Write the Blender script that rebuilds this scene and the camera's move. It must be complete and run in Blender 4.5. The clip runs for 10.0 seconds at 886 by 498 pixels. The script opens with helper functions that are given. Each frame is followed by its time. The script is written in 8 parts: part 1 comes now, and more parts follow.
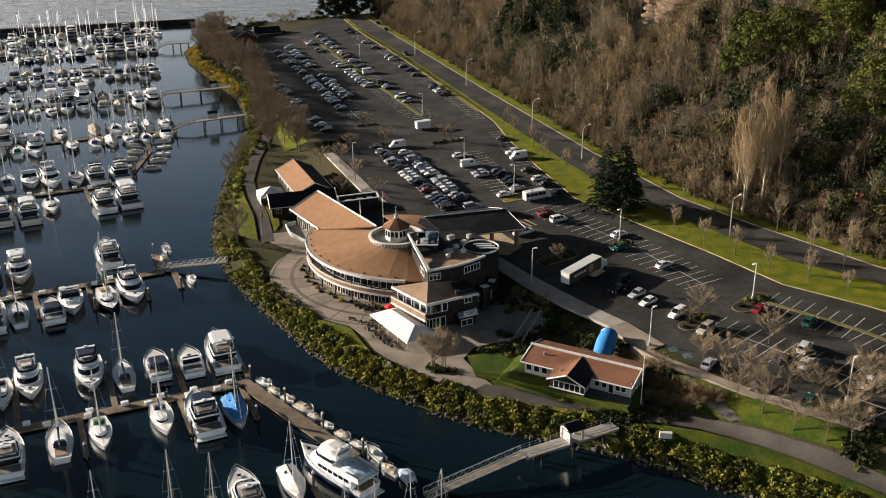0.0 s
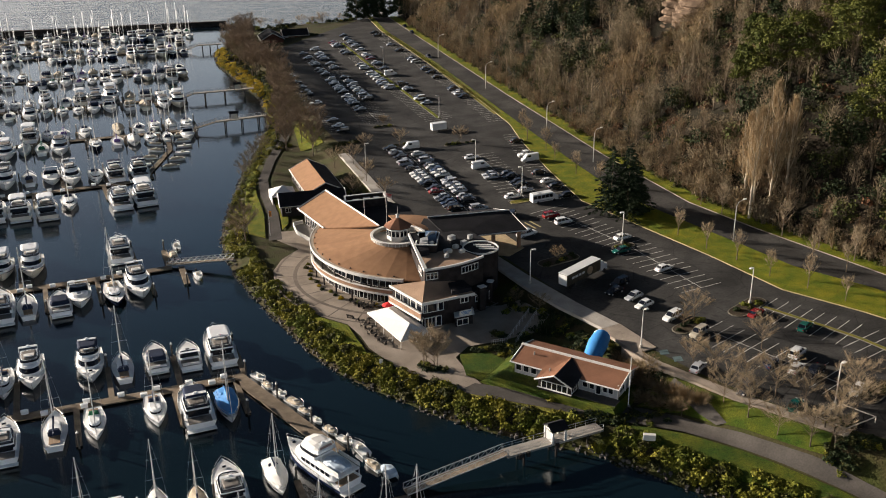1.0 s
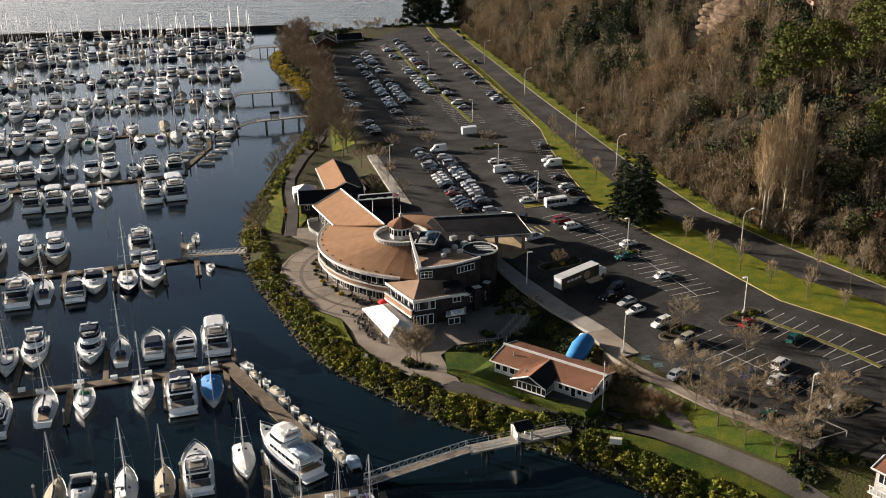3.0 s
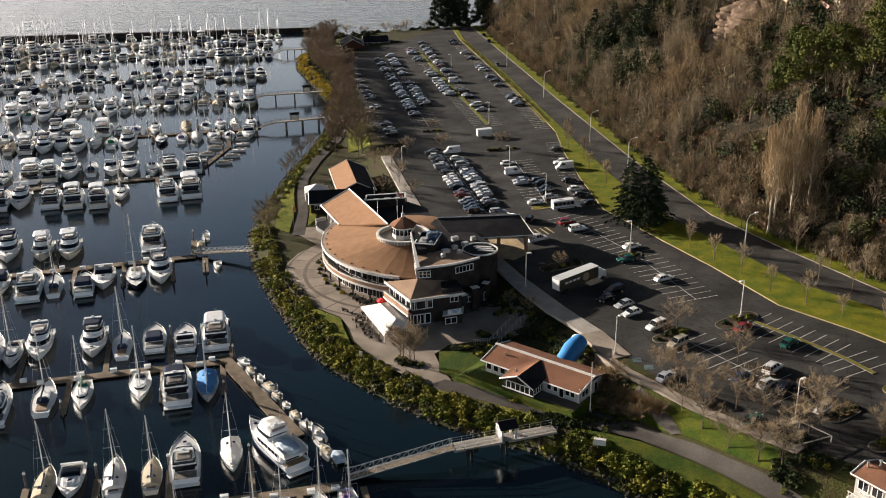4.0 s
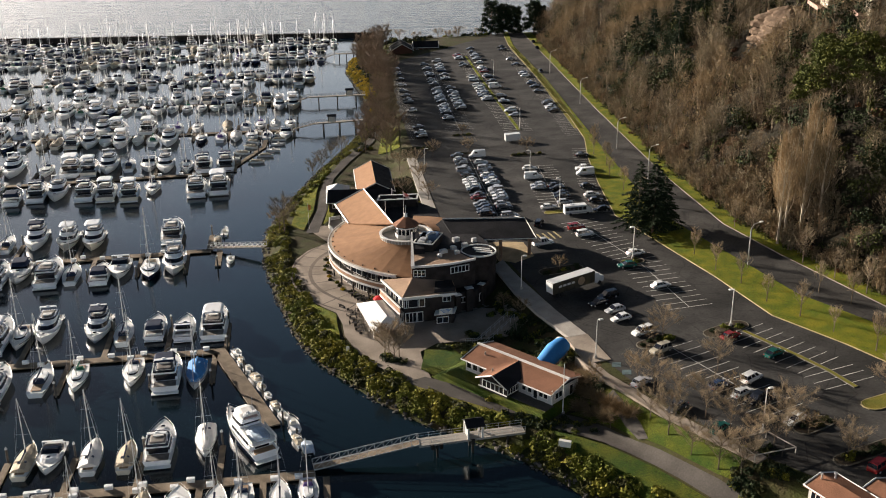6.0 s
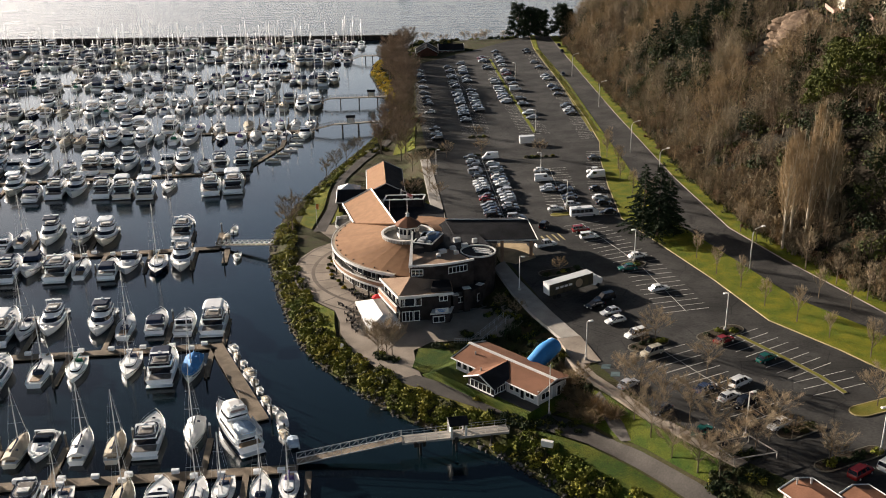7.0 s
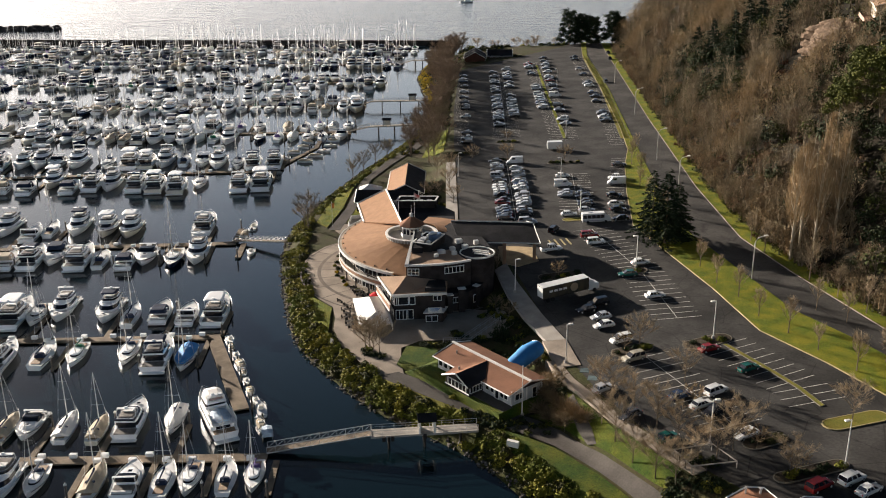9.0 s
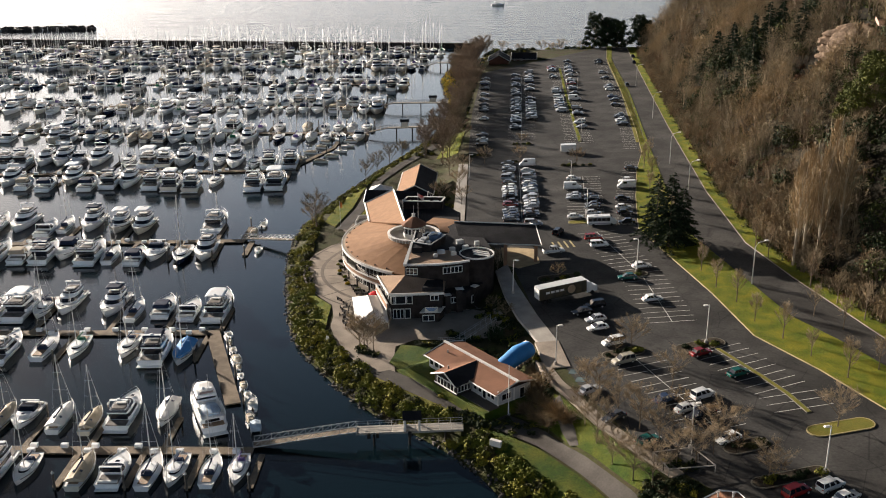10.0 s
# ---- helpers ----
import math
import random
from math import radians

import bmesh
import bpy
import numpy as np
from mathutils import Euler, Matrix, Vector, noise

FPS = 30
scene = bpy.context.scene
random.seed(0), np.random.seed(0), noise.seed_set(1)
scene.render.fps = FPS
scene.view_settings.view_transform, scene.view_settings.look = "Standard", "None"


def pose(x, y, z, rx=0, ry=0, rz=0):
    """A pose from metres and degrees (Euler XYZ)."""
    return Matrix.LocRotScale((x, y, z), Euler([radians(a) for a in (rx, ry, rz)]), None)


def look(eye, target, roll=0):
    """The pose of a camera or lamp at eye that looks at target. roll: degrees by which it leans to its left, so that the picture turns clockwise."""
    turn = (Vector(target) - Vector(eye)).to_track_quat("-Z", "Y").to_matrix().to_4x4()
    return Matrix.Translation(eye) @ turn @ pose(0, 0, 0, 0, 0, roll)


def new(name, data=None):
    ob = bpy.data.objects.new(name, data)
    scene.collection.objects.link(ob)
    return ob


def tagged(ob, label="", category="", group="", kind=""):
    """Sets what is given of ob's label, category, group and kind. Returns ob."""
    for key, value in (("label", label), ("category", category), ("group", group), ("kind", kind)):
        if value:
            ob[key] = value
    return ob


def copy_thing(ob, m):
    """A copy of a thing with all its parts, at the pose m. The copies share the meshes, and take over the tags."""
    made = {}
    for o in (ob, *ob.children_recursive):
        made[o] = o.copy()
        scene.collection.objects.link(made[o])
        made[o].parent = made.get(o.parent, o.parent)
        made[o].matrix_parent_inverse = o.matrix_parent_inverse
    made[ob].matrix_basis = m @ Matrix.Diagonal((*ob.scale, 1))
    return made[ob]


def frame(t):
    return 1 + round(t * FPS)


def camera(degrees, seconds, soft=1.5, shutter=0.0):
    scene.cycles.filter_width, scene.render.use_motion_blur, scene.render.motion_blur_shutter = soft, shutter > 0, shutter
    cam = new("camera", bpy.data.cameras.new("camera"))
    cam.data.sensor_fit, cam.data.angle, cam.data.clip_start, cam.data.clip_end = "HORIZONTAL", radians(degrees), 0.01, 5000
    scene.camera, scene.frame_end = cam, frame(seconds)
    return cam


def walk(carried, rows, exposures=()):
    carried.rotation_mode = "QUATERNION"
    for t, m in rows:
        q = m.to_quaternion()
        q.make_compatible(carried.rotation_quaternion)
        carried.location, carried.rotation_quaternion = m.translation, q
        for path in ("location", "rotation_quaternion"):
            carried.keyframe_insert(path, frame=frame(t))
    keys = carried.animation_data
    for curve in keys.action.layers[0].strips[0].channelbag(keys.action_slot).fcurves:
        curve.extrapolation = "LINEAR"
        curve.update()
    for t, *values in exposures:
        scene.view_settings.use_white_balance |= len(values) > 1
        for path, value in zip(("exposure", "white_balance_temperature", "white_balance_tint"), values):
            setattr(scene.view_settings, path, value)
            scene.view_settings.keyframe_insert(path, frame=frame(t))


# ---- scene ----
cam = camera(48.3, 10.0, soft=1.0)
PATH = [
    (0, (-42.556, -210.254, 89.029), (-42.089, -208.458, 88.281), -0.4),
    (0.5, (-38.246, -212.307, 88.992), (-37.819, -210.5, 88.248), -0.5),
    (1, (-33.915, -214.215, 88.788), (-33.527, -212.398, 88.048), -0.5),
    (1.5, (-29.529, -215.837, 88.346), (-29.182, -214.01, 87.611), -0.4),
    (2, (-25.036, -217.342, 87.91), (-24.729, -215.506, 87.179), -0.4),
    (2.5, (-20.541, -218.832, 87.789), (-20.272, -216.988, 87.062), -0.4),
    (4, (-7.163, -222.761, 87.315), (-7.013, -220.9, 86.6), -0.6),
    (4.5, (-2.665, -223.828, 87.101), (-2.553, -221.962, 86.39), -0.6),
    (5, (1.787, -224.828, 86.917), (1.86, -222.959, 86.21), -0.6),
    (5.5, (6.248, -225.602, 86.627), (6.283, -223.73, 85.924), -0.6),
    (7, (20.225, -227.238, 85.689), (20.141, -225.363, 84.998), -0.6),
    (7.5, (24.675, -227.601, 85.408), (24.553, -225.726, 84.721), -0.6),
    (8, (29.147, -227.868, 85.172), (28.986, -225.995, 84.488), -0.5),
    (8.5, (33.641, -227.995, 84.936), (33.443, -226.125, 84.256), -0.5),
    (9, (38.213, -228.061, 84.667), (37.977, -226.193, 83.991), -0.5),
    (9.5, (42.757, -228.052, 84.424), (42.483, -226.189, 83.752), -0.4),
    (10, (47.187, -228.047, 84.29), (46.876, -226.188, 83.621), -0.4),
]
walk(cam, [(t, look(eye, target, roll)) for t, eye, target, roll in PATH], exposures=[(0, 0.2, 6500, 15), (5, 0.33, 6500, 15), (10, 0.42, 6500, 15)])

# ---- daylight: low winter sun over the water ----
SUN_EL, SUN_AZ = radians(12.4), math.atan2(-0.81, 0.58)
world = bpy.data.worlds.new("sky")
scene.world = world
world.use_nodes = True
wn = world.node_tree.nodes
sky = wn.new("ShaderNodeTexSky")
sky.sky_type, sky.sun_disc, sky.sun_elevation, sky.sun_rotation = "NISHITA", False, SUN_EL, SUN_AZ
sky.air_density, sky.dust_density = 1.0, 1.5
sky.ozone_density = 1.8
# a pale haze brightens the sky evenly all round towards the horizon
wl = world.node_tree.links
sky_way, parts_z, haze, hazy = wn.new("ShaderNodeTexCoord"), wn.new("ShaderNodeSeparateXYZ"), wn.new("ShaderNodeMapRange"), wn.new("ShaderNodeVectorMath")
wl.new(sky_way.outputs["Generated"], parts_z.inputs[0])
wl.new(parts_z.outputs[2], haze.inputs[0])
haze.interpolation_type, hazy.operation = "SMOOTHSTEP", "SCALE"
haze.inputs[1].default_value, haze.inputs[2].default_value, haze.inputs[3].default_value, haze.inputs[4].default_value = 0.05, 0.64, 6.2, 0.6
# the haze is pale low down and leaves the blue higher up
pale, fade = wn.new("ShaderNodeHueSaturation"), wn.new("ShaderNodeMapRange")
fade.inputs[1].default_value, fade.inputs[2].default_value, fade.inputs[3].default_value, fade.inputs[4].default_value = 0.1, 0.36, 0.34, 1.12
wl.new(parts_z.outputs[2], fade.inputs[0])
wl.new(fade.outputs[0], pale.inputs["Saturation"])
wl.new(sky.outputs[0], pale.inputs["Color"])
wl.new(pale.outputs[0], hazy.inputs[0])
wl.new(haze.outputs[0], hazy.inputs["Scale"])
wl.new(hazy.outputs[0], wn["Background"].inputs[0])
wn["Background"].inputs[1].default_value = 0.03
sun = new("sun", bpy.data.lights.new("sun", "SUN"))
sun.data.energy, sun.data.angle, sun.data.color = 9.0, radians(0.6), (1.0, 0.915, 0.775)
sun_way = Vector((math.cos(SUN_EL) * math.sin(SUN_AZ), math.cos(SUN_EL) * math.cos(SUN_AZ), math.sin(SUN_EL)))
sun.matrix_world = look(sun_way * 300, (0, 0, 0))

# ---- materials ----
MATS = {}


def mat(name, color, rough=0.7, var=0.25, scale=1.0, bump=0.0, bscale=8.0, metal=0.0, color2=None, spec=0.5, rnd=0.0, island=0.0):
    """A surface with large patches, fine grain and relief; sizes in metres."""
    if name in MATS:
        return MATS[name]
    m = bpy.data.materials.new(name)
    m.use_nodes = True
    nt = m.node_tree
    n, l = nt.nodes, nt.links
    b = n["Principled BSDF"]
    b.inputs["Roughness"].default_value, b.inputs["Metallic"].default_value = rough, metal
    b.inputs["Specular IOR Level"].default_value = spec if rough < 0.78 else 0.15
    geo = n.new("ShaderNodeNewGeometry")
    big, fine = n.new("ShaderNodeTexNoise"), n.new("ShaderNodeTexNoise")
    big.inputs["Scale"].default_value, big.inputs["Detail"].default_value = 0.35 * scale, 4
    fine.inputs["Scale"].default_value, fine.inputs["Detail"].default_value = 6 * scale, 5
    l.new(geo.outputs["Position"], big.inputs["Vector"])
    l.new(geo.outputs["Position"], fine.inputs["Vector"])
    c2 = color2 or [c * (1 - var) for c in color]
    c1 = color if color2 else [min(1, c * (1 + var)) for c in color]
    mix, mix2 = n.new("ShaderNodeMix"), n.new("ShaderNodeMix")
    mix.data_type = mix2.data_type = "RGBA"
    mix.inputs[6].default_value, mix.inputs[7].default_value = (*c1, 1), (*c2, 1)
    ramp = n.new("ShaderNodeMapRange")
    ramp.inputs[1].default_value, ramp.inputs[2].default_value = 0.35, 0.65
    l.new(big.outputs[0], ramp.inputs[0])
    l.new(ramp.outputs[0], mix.inputs[0])
    mix2.blend_type = "MULTIPLY"
    mix2.inputs[0].default_value = 1.0
    fr = n.new("ShaderNodeMapRange")
    fr.inputs[1].default_value, fr.inputs[2].default_value = 0.3, 0.7
    fr.inputs[3].default_value, fr.inputs[4].default_value = 1 - var * 0.8, 1 + var * 0.5
    l.new(fine.outputs[0], fr.inputs[0])
    l.new(mix.outputs[2], mix2.inputs[6])
    l.new(fr.outputs[0], mix2.inputs[7])
    out = mix2.outputs[2]
    if rnd or island:
        hsv = n.new("ShaderNodeHueSaturation")
        mr = n.new("ShaderNodeMapRange")
        k = rnd or island
        mr.inputs[3].default_value, mr.inputs[4].default_value = 1 - k, 1 + k
        if rnd:
            l.new(n.new("ShaderNodeObjectInfo").outputs["Random"], mr.inputs[0])
        else:
            l.new(geo.outputs["Random Per Island"], mr.inputs[0])
        l.new(mr.outputs[0], hsv.inputs["Value"])
        l.new(out, hsv.inputs["Color"])
        out = hsv.outputs[0]
    l.new(out, b.inputs["Base Color"])
    if bump:
        bt, bn = n.new("ShaderNodeTexNoise"), n.new("ShaderNodeBump")
        bt.inputs["Scale"].default_value, bt.inputs["Detail"].default_value = bscale, 6
        l.new(geo.outputs["Position"], bt.inputs["Vector"])
        l.new(bt.outputs[0], bn.inputs["Height"])
        bn.inputs["Strength"].default_value, bn.inputs["Distance"].default_value = min(1, bump), 0.1 + bump * 0.2
        l.new(bn.outputs[0], b.inputs["Normal"])
    MATS[name] = m
    return m


def water_mat(name, color, rough, waves):
    m = bpy.data.materials.new(name)
    m.use_nodes = True
    n, l = m.node_tree.nodes, m.node_tree.links
    b = n["Principled BSDF"]
    b.inputs["Base Color"].default_value = (*color, 1)
    b.inputs["Roughness"].default_value, b.inputs["IOR"].default_value = rough, 1.45
    geo = n.new("ShaderNodeNewGeometry")
    last = None
    for sc, strength, stretch in waves:
        mp, t, bn = n.new("ShaderNodeMapping"), n.new("ShaderNodeTexNoise"), n.new("ShaderNodeBump")
        mp.inputs["Scale"].default_value = (sc, sc * stretch, sc)
        mp.inputs["Rotation"].default_value = (0, 0, 0.35)
        l.new(geo.outputs["Position"], mp.inputs["Vector"])
        l.new(mp.outputs[0], t.inputs["Vector"])
        t.inputs["Scale"].default_value, t.inputs["Detail"].default_value = 1.0, 5
        l.new(t.outputs[0], bn.inputs["Height"])
        bn.inputs["Strength"].default_value, bn.inputs["Distance"].default_value = strength, 1.0 / sc * 0.2
        if last:
            l.new(last.outputs[0], bn.inputs["Normal"])
        last = bn
    l.new(last.outputs[0], b.inputs["Normal"])
    MATS[name] = m
    return m


def glass_mat(name, color, rough=0.05):
    m = bpy.data.materials.new(name)
    m.use_nodes = True
    b = m.node_tree.nodes["Principled BSDF"]
    b.inputs["Base Color"].default_value = (*color, 1)
    b.inputs["Roughness"].default_value, b.inputs["Specular IOR Level"].default_value = rough, 0.8
    MATS[name] = m
    return m


def asphalt_mat(name, color):
    """Old asphalt: broad worn lanes, repair patches, tar-sealed cracks and oil spots."""
    m = mat(name, color, 0.85, 0.3, 0.35, 0.3, 6)
    n, l = m.node_tree.nodes, m.node_tree.links
    b = n["Principled BSDF"]
    base = b.inputs["Base Color"].links[0].from_socket
    geo = n.new("ShaderNodeNewGeometry")

    def layer(node, out, scale, lo, hi, dark, light, src):
        node.inputs["Scale"].default_value = scale
        l.new(geo.outputs["Position"], node.inputs["Vector"])
        r, mx = n.new("ShaderNodeMapRange"), n.new("ShaderNodeMix")
        r.inputs[1].default_value, r.inputs[2].default_value, r.inputs[3].default_value, r.inputs[4].default_value = lo, hi, dark, light
        l.new(node.outputs[out], r.inputs[0])
        mx.data_type, mx.blend_type = "RGBA", "MULTIPLY"
        mx.inputs[0].default_value = 1.0
        l.new(src, mx.inputs[6])
        l.new(r.outputs[0], mx.inputs[7])
        return mx.outputs[2]
    crack, spot, lane = n.new("ShaderNodeTexVoronoi"), n.new("ShaderNodeTexNoise"), n.new("ShaderNodeTexNoise")
    crack.feature = "DISTANCE_TO_EDGE"
    spot.inputs["Detail"].default_value, lane.inputs["Detail"].default_value = 3, 6
    out = layer(crack, 0, 0.11, 0.0, 0.014, 0.55, 1.0, base)
    out = layer(spot, 0, 0.7, 0.6, 0.74, 1.0, 0.6, out)
    out = layer(lane, 0, 0.045, 0.38, 0.62, 0.82, 1.28, out)
    l.new(out, b.inputs["Base Color"])
    return m


ASPHALT = asphalt_mat("asphalt", (0.042, 0.04, 0.037))
ROADTOP = asphalt_mat("old_asphalt", (0.046, 0.043, 0.039))
PATHTOP = mat("path_asphalt", (0.09, 0.08, 0.07), 0.9, 0.2, 0.5, 0.3, 8)
CONCRETE = mat("concrete", (0.3, 0.25, 0.2), 0.85, 0.2, 0.6, 0.2, 6)
PALE = mat("pale_concrete", (0.36, 0.33, 0.29), 0.85, 0.15, 0.8, 0.2, 6)
GRASS = mat("grass", (0.095, 0.13, 0.007), 0.9, 0.6, 0.9, 1.0, 7, color2=(0.19, 0.18, 0.01))
# darker grass for the near lawns, with the trees' shade in its colour
SHADED_LAWN = mat("tree_shaded_lawn_grass", (0.036, 0.074, 0.006), 0.9, 0.6, 0.8, 1.0, 7, color2=(0.105, 0.118, 0.01))
DRYGRASS = mat("dry_grass", (0.2, 0.165, 0.028), 0.9, 0.4, 0.9, 0.8, 10, color2=(0.15, 0.15, 0.024))
SOIL = mat("leaf_soil", (0.055, 0.042, 0.027), 0.95, 0.4, 1.0, 0.8, 4)
# leaf litter taken near black: the shade between the trees is in its colour
HILLSOIL = mat("shade_dark_litter", (0.026, 0.019, 0.012), 0.95, 0.45, 0.5, 0.9, 1.5, color2=(0.016, 0.015, 0.008))
LAND = mat("land", (0.05, 0.058, 0.014), 0.95, 0.4, 0.5, 0.8, 3, color2=(0.06, 0.046, 0.022))
PAINT = mat("line_paint", (0.62, 0.6, 0.55), 0.7, 0.25, 1.5)
KERBSTONE = mat("worn_kerbstone", (0.16, 0.145, 0.115), 0.85, 0.3, 1.2, 0.3, 6)
YELLOW = mat("yellow_kerb_paint", (0.36, 0.29, 0.13), 0.7, 0.25, 1.0)
WHITE = mat("white_trim_paint", (0.72, 0.69, 0.64), 0.55, 0.08, 1.0)
SHINGLE = mat("dark_shingle_wall", (0.038, 0.03, 0.027), 0.85, 0.35, 1.5, 0.5, 4)
# random tone per panel stands in for light falling differently on each facet
COPPER = mat("orange_brown_roof_shingle", (0.29, 0.158, 0.083), 0.85, 0.09, 1.6, 0.25, 6, rnd=0.12)
RUST = mat("rust_brown_roof_shingle", (0.23, 0.11, 0.065), 0.85, 0.16, 0.8, 0.4, 5)
TAN = mat("tan_gravel_roof", (0.36, 0.24, 0.16), 0.9, 0.2, 0.6, 0.4, 8)
DARKROOF = mat("charcoal_roof_shingle", (0.02, 0.019, 0.021), 0.85, 0.3, 0.8, 0.5, 5)
REDWALL = mat("terracotta_wall", (0.3, 0.18, 0.115), 0.8, 0.15, 1.0, 0.2, 5)
GLASS = glass_mat("window_glass", (0.012, 0.015, 0.02))
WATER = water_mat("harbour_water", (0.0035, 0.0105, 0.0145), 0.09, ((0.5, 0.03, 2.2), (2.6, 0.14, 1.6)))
# the sea's paler base colour stands in for bright low sky it reflects
SEA = water_mat("sky_glare_sea", (0.07, 0.08, 0.085), 0.16, ((0.05, 0.25, 2.5), (0.2, 0.5, 3.0)))
GELCOAT = mat("white_gelcoat", (0.9, 0.9, 0.89), 0.38, 0.05, 0.5, rnd=0.06)
GELCREAM = mat("cream_gelcoat", (0.72, 0.66, 0.55), 0.42, 0.06, 0.5, rnd=0.06)
# grey for far boats, standing in for their shaded sides
SHADEGREY = mat("shade_grey_boat_paint", (0.3, 0.31, 0.34), 0.4, 0.1, 0.5)
NAVY = mat("navy_hull_paint", (0.02, 0.03, 0.07), 0.25, 0.1, 0.5)
DECK = mat("deck_nonskid", (0.86, 0.85, 0.82), 0.7, 0.1, 1.0)
TEAK = mat("weathered_teak", (0.3, 0.2, 0.12), 0.7, 0.2, 2.0)
BOATGLASS = glass_mat("tinted_boat_glass", (0.01, 0.012, 0.018), 0.08)
CANVAS_NAVY = mat("navy_canvas", (0.02, 0.03, 0.06), 0.85, 0.15, 1.0)
CANVAS_BLUE = mat("bright_blue_canvas", (0.02, 0.2, 0.5), 0.75, 0.12, 1.0)
CANVAS_GREEN = mat("green_canvas", (0.02, 0.13, 0.07), 0.8, 0.15, 1.0)
CANVAS_TAN = mat("tan_canvas", (0.45, 0.38, 0.28), 0.8, 0.12, 1.0)
CANVAS_WHITE = mat("white_canvas", (0.74, 0.72, 0.68), 0.7, 0.06, 1.0)
SPAR = mat("aluminium_spar", (0.72, 0.7, 0.67), 0.45, 0.08, 1.0, metal=0.2)
DOCKTOP = mat("dock_planking", (0.22, 0.172, 0.122), 0.85, 0.25, 1.2, 0.3, 5)
DARKWOOD = mat("tarred_timber", (0.035, 0.03, 0.026), 0.85, 0.3, 1.0, 0.4, 4)
ROCK = mat("riprap_rock", (0.1, 0.09, 0.08), 0.9, 0.35, 0.7, 0.6, 3, island=0.3)
BARK = mat("grey_brown_bark", (0.15, 0.115, 0.08), 0.9, 0.25, 1.0, 0.4, 6)
TWIG = mat("bare_twigs", (0.15, 0.112, 0.068), 0.9, 0.25, 0.3, island=0.35)
RUBBER = mat("tyre_rubber", (0.018, 0.018, 0.018), 0.8, 0.2, 4.0)
STEEL = mat("galvanised_steel", (0.55, 0.54, 0.52), 0.45, 0.1, 1.0, metal=0.4)

# ---- mesh helpers ----


class M:
    """Collects corners and faces for one mesh."""

    def __init__(self):
        self.v, self.f = [], []

    def add(self, vs, fs):
        k = len(self.v)
        self.v += [tuple(p) for p in vs]
        self.f += [tuple(i + k for i in f) for f in fs]
        return self

    def box(self, c, s, rz=0.0, taper=1.0):
        x, y, z = (k / 2 for k in s)
        co, si = math.cos(rz), math.sin(rz)
        vs = []
        for dz, q in ((-z, 1.0), (z, taper)):
            for dx, dy in ((-x, -y), (x, -y), (x, y), (-x, y)):
                dx, dy = dx * q, dy * q
                vs.append((c[0] + dx * co - dy * si, c[1] + dx * si + dy * co, c[2] + dz))
        return self.add(vs, [(3, 2, 1, 0), (4, 5, 6, 7), (0, 1, 5, 4), (1, 2, 6, 5), (2, 3, 7, 6), (3, 0, 4, 7)])

    def prism(self, poly, z0, z1):
        n = len(poly)
        lo = z0 if callable(z0) else (lambda x, y: z0)
        hi = z1 if callable(z1) else (lambda x, y: z1)
        vs = [(x, y, lo(x, y)) for x, y in poly] + [(x, y, hi(x, y)) for x, y in poly]
        area = sum(poly[i][0] * poly[(i + 1) % n][1] - poly[(i + 1) % n][0] * poly[i][1] for i in range(n))
        side = [(i, (i + 1) % n, n + (i + 1) % n, n + i) for i in range(n)]
        fs = [tuple(range(n - 1, -1, -1)), tuple(range(n, 2 * n))] + side
        if area < 0:
            fs = [tuple(reversed(f)) for f in fs]
        return self.add(vs, fs)

    def loft(self, rings, cap0=True, cap1=True, closed=True):
        n = len(rings[0])
        vs = [p for r in rings for p in r]
        fs = []
        for k in range(len(rings) - 1):
            for i in range(n if closed else n - 1):
                j = (i + 1) % n
                fs.append((k * n + i, k * n + j, (k + 1) * n + j, (k + 1) * n + i))
        if cap0:
            fs.append(tuple(range(n - 1, -1, -1)))
        if cap1:
            fs.append(tuple(range((len(rings) - 1) * n, len(rings) * n)))
        return self.add(vs, fs)

    def tube(self, pts, r, n=6, r1=None):
        pts = [Vector(p) for p in pts]
        rings = []
        for i, p in enumerate(pts):
            d = (pts[min(i + 1, len(pts) - 1)] - pts[max(i - 1, 0)]).normalized()
            u = d.cross(Vector((0, 0, 1)) if abs(d.z) < 0.95 else Vector((1, 0, 0))).normalized()
            w = u.cross(d)
            q = r if r1 is None else r + (r1 - r) * i / (len(pts) - 1)
            rings.append([p + (u * math.cos(a) + w * math.sin(a)) * q for a in (2 * math.pi * k / n for k in range(n))])
        return self.loft(rings)

    def cyl(self, c, r, h, n=12, r1=None):
        r1 = r if r1 is None else r1
        ring = lambda q, z: [(c[0] + q * math.cos(2 * math.pi * k / n), c[1] + q * math.sin(2 * math.pi * k / n), z) for k in range(n)]
        return self.loft([ring(r, c[2]), ring(r1, c[2] + h)])

    def mesh(self, name, material, smooth=False):
        me = bpy.data.meshes.new(name)
        me.from_pydata(self.v, [], self.f)
        me.materials.append(material)
        if smooth:
            me.polygons.foreach_set("use_smooth", [True] * len(me.polygons))
        me.update()
        return me


def part(name, m, material, parent=None, label="", smooth=False, at=None):
    ob = new(name, m if isinstance(m, bpy.types.Mesh) else m.mesh(name, material, smooth))
    if parent:
        ob.parent = parent
    if at is not None:
        ob.matrix_basis = at
    return tagged(ob, label)


def thing(name, label, category, at=None, group="", kind=""):
    ob = new(name)
    ob.empty_display_size = 0.2
    if at is not None:
        ob.matrix_basis = at
    return tagged(ob, label, category, group, kind)


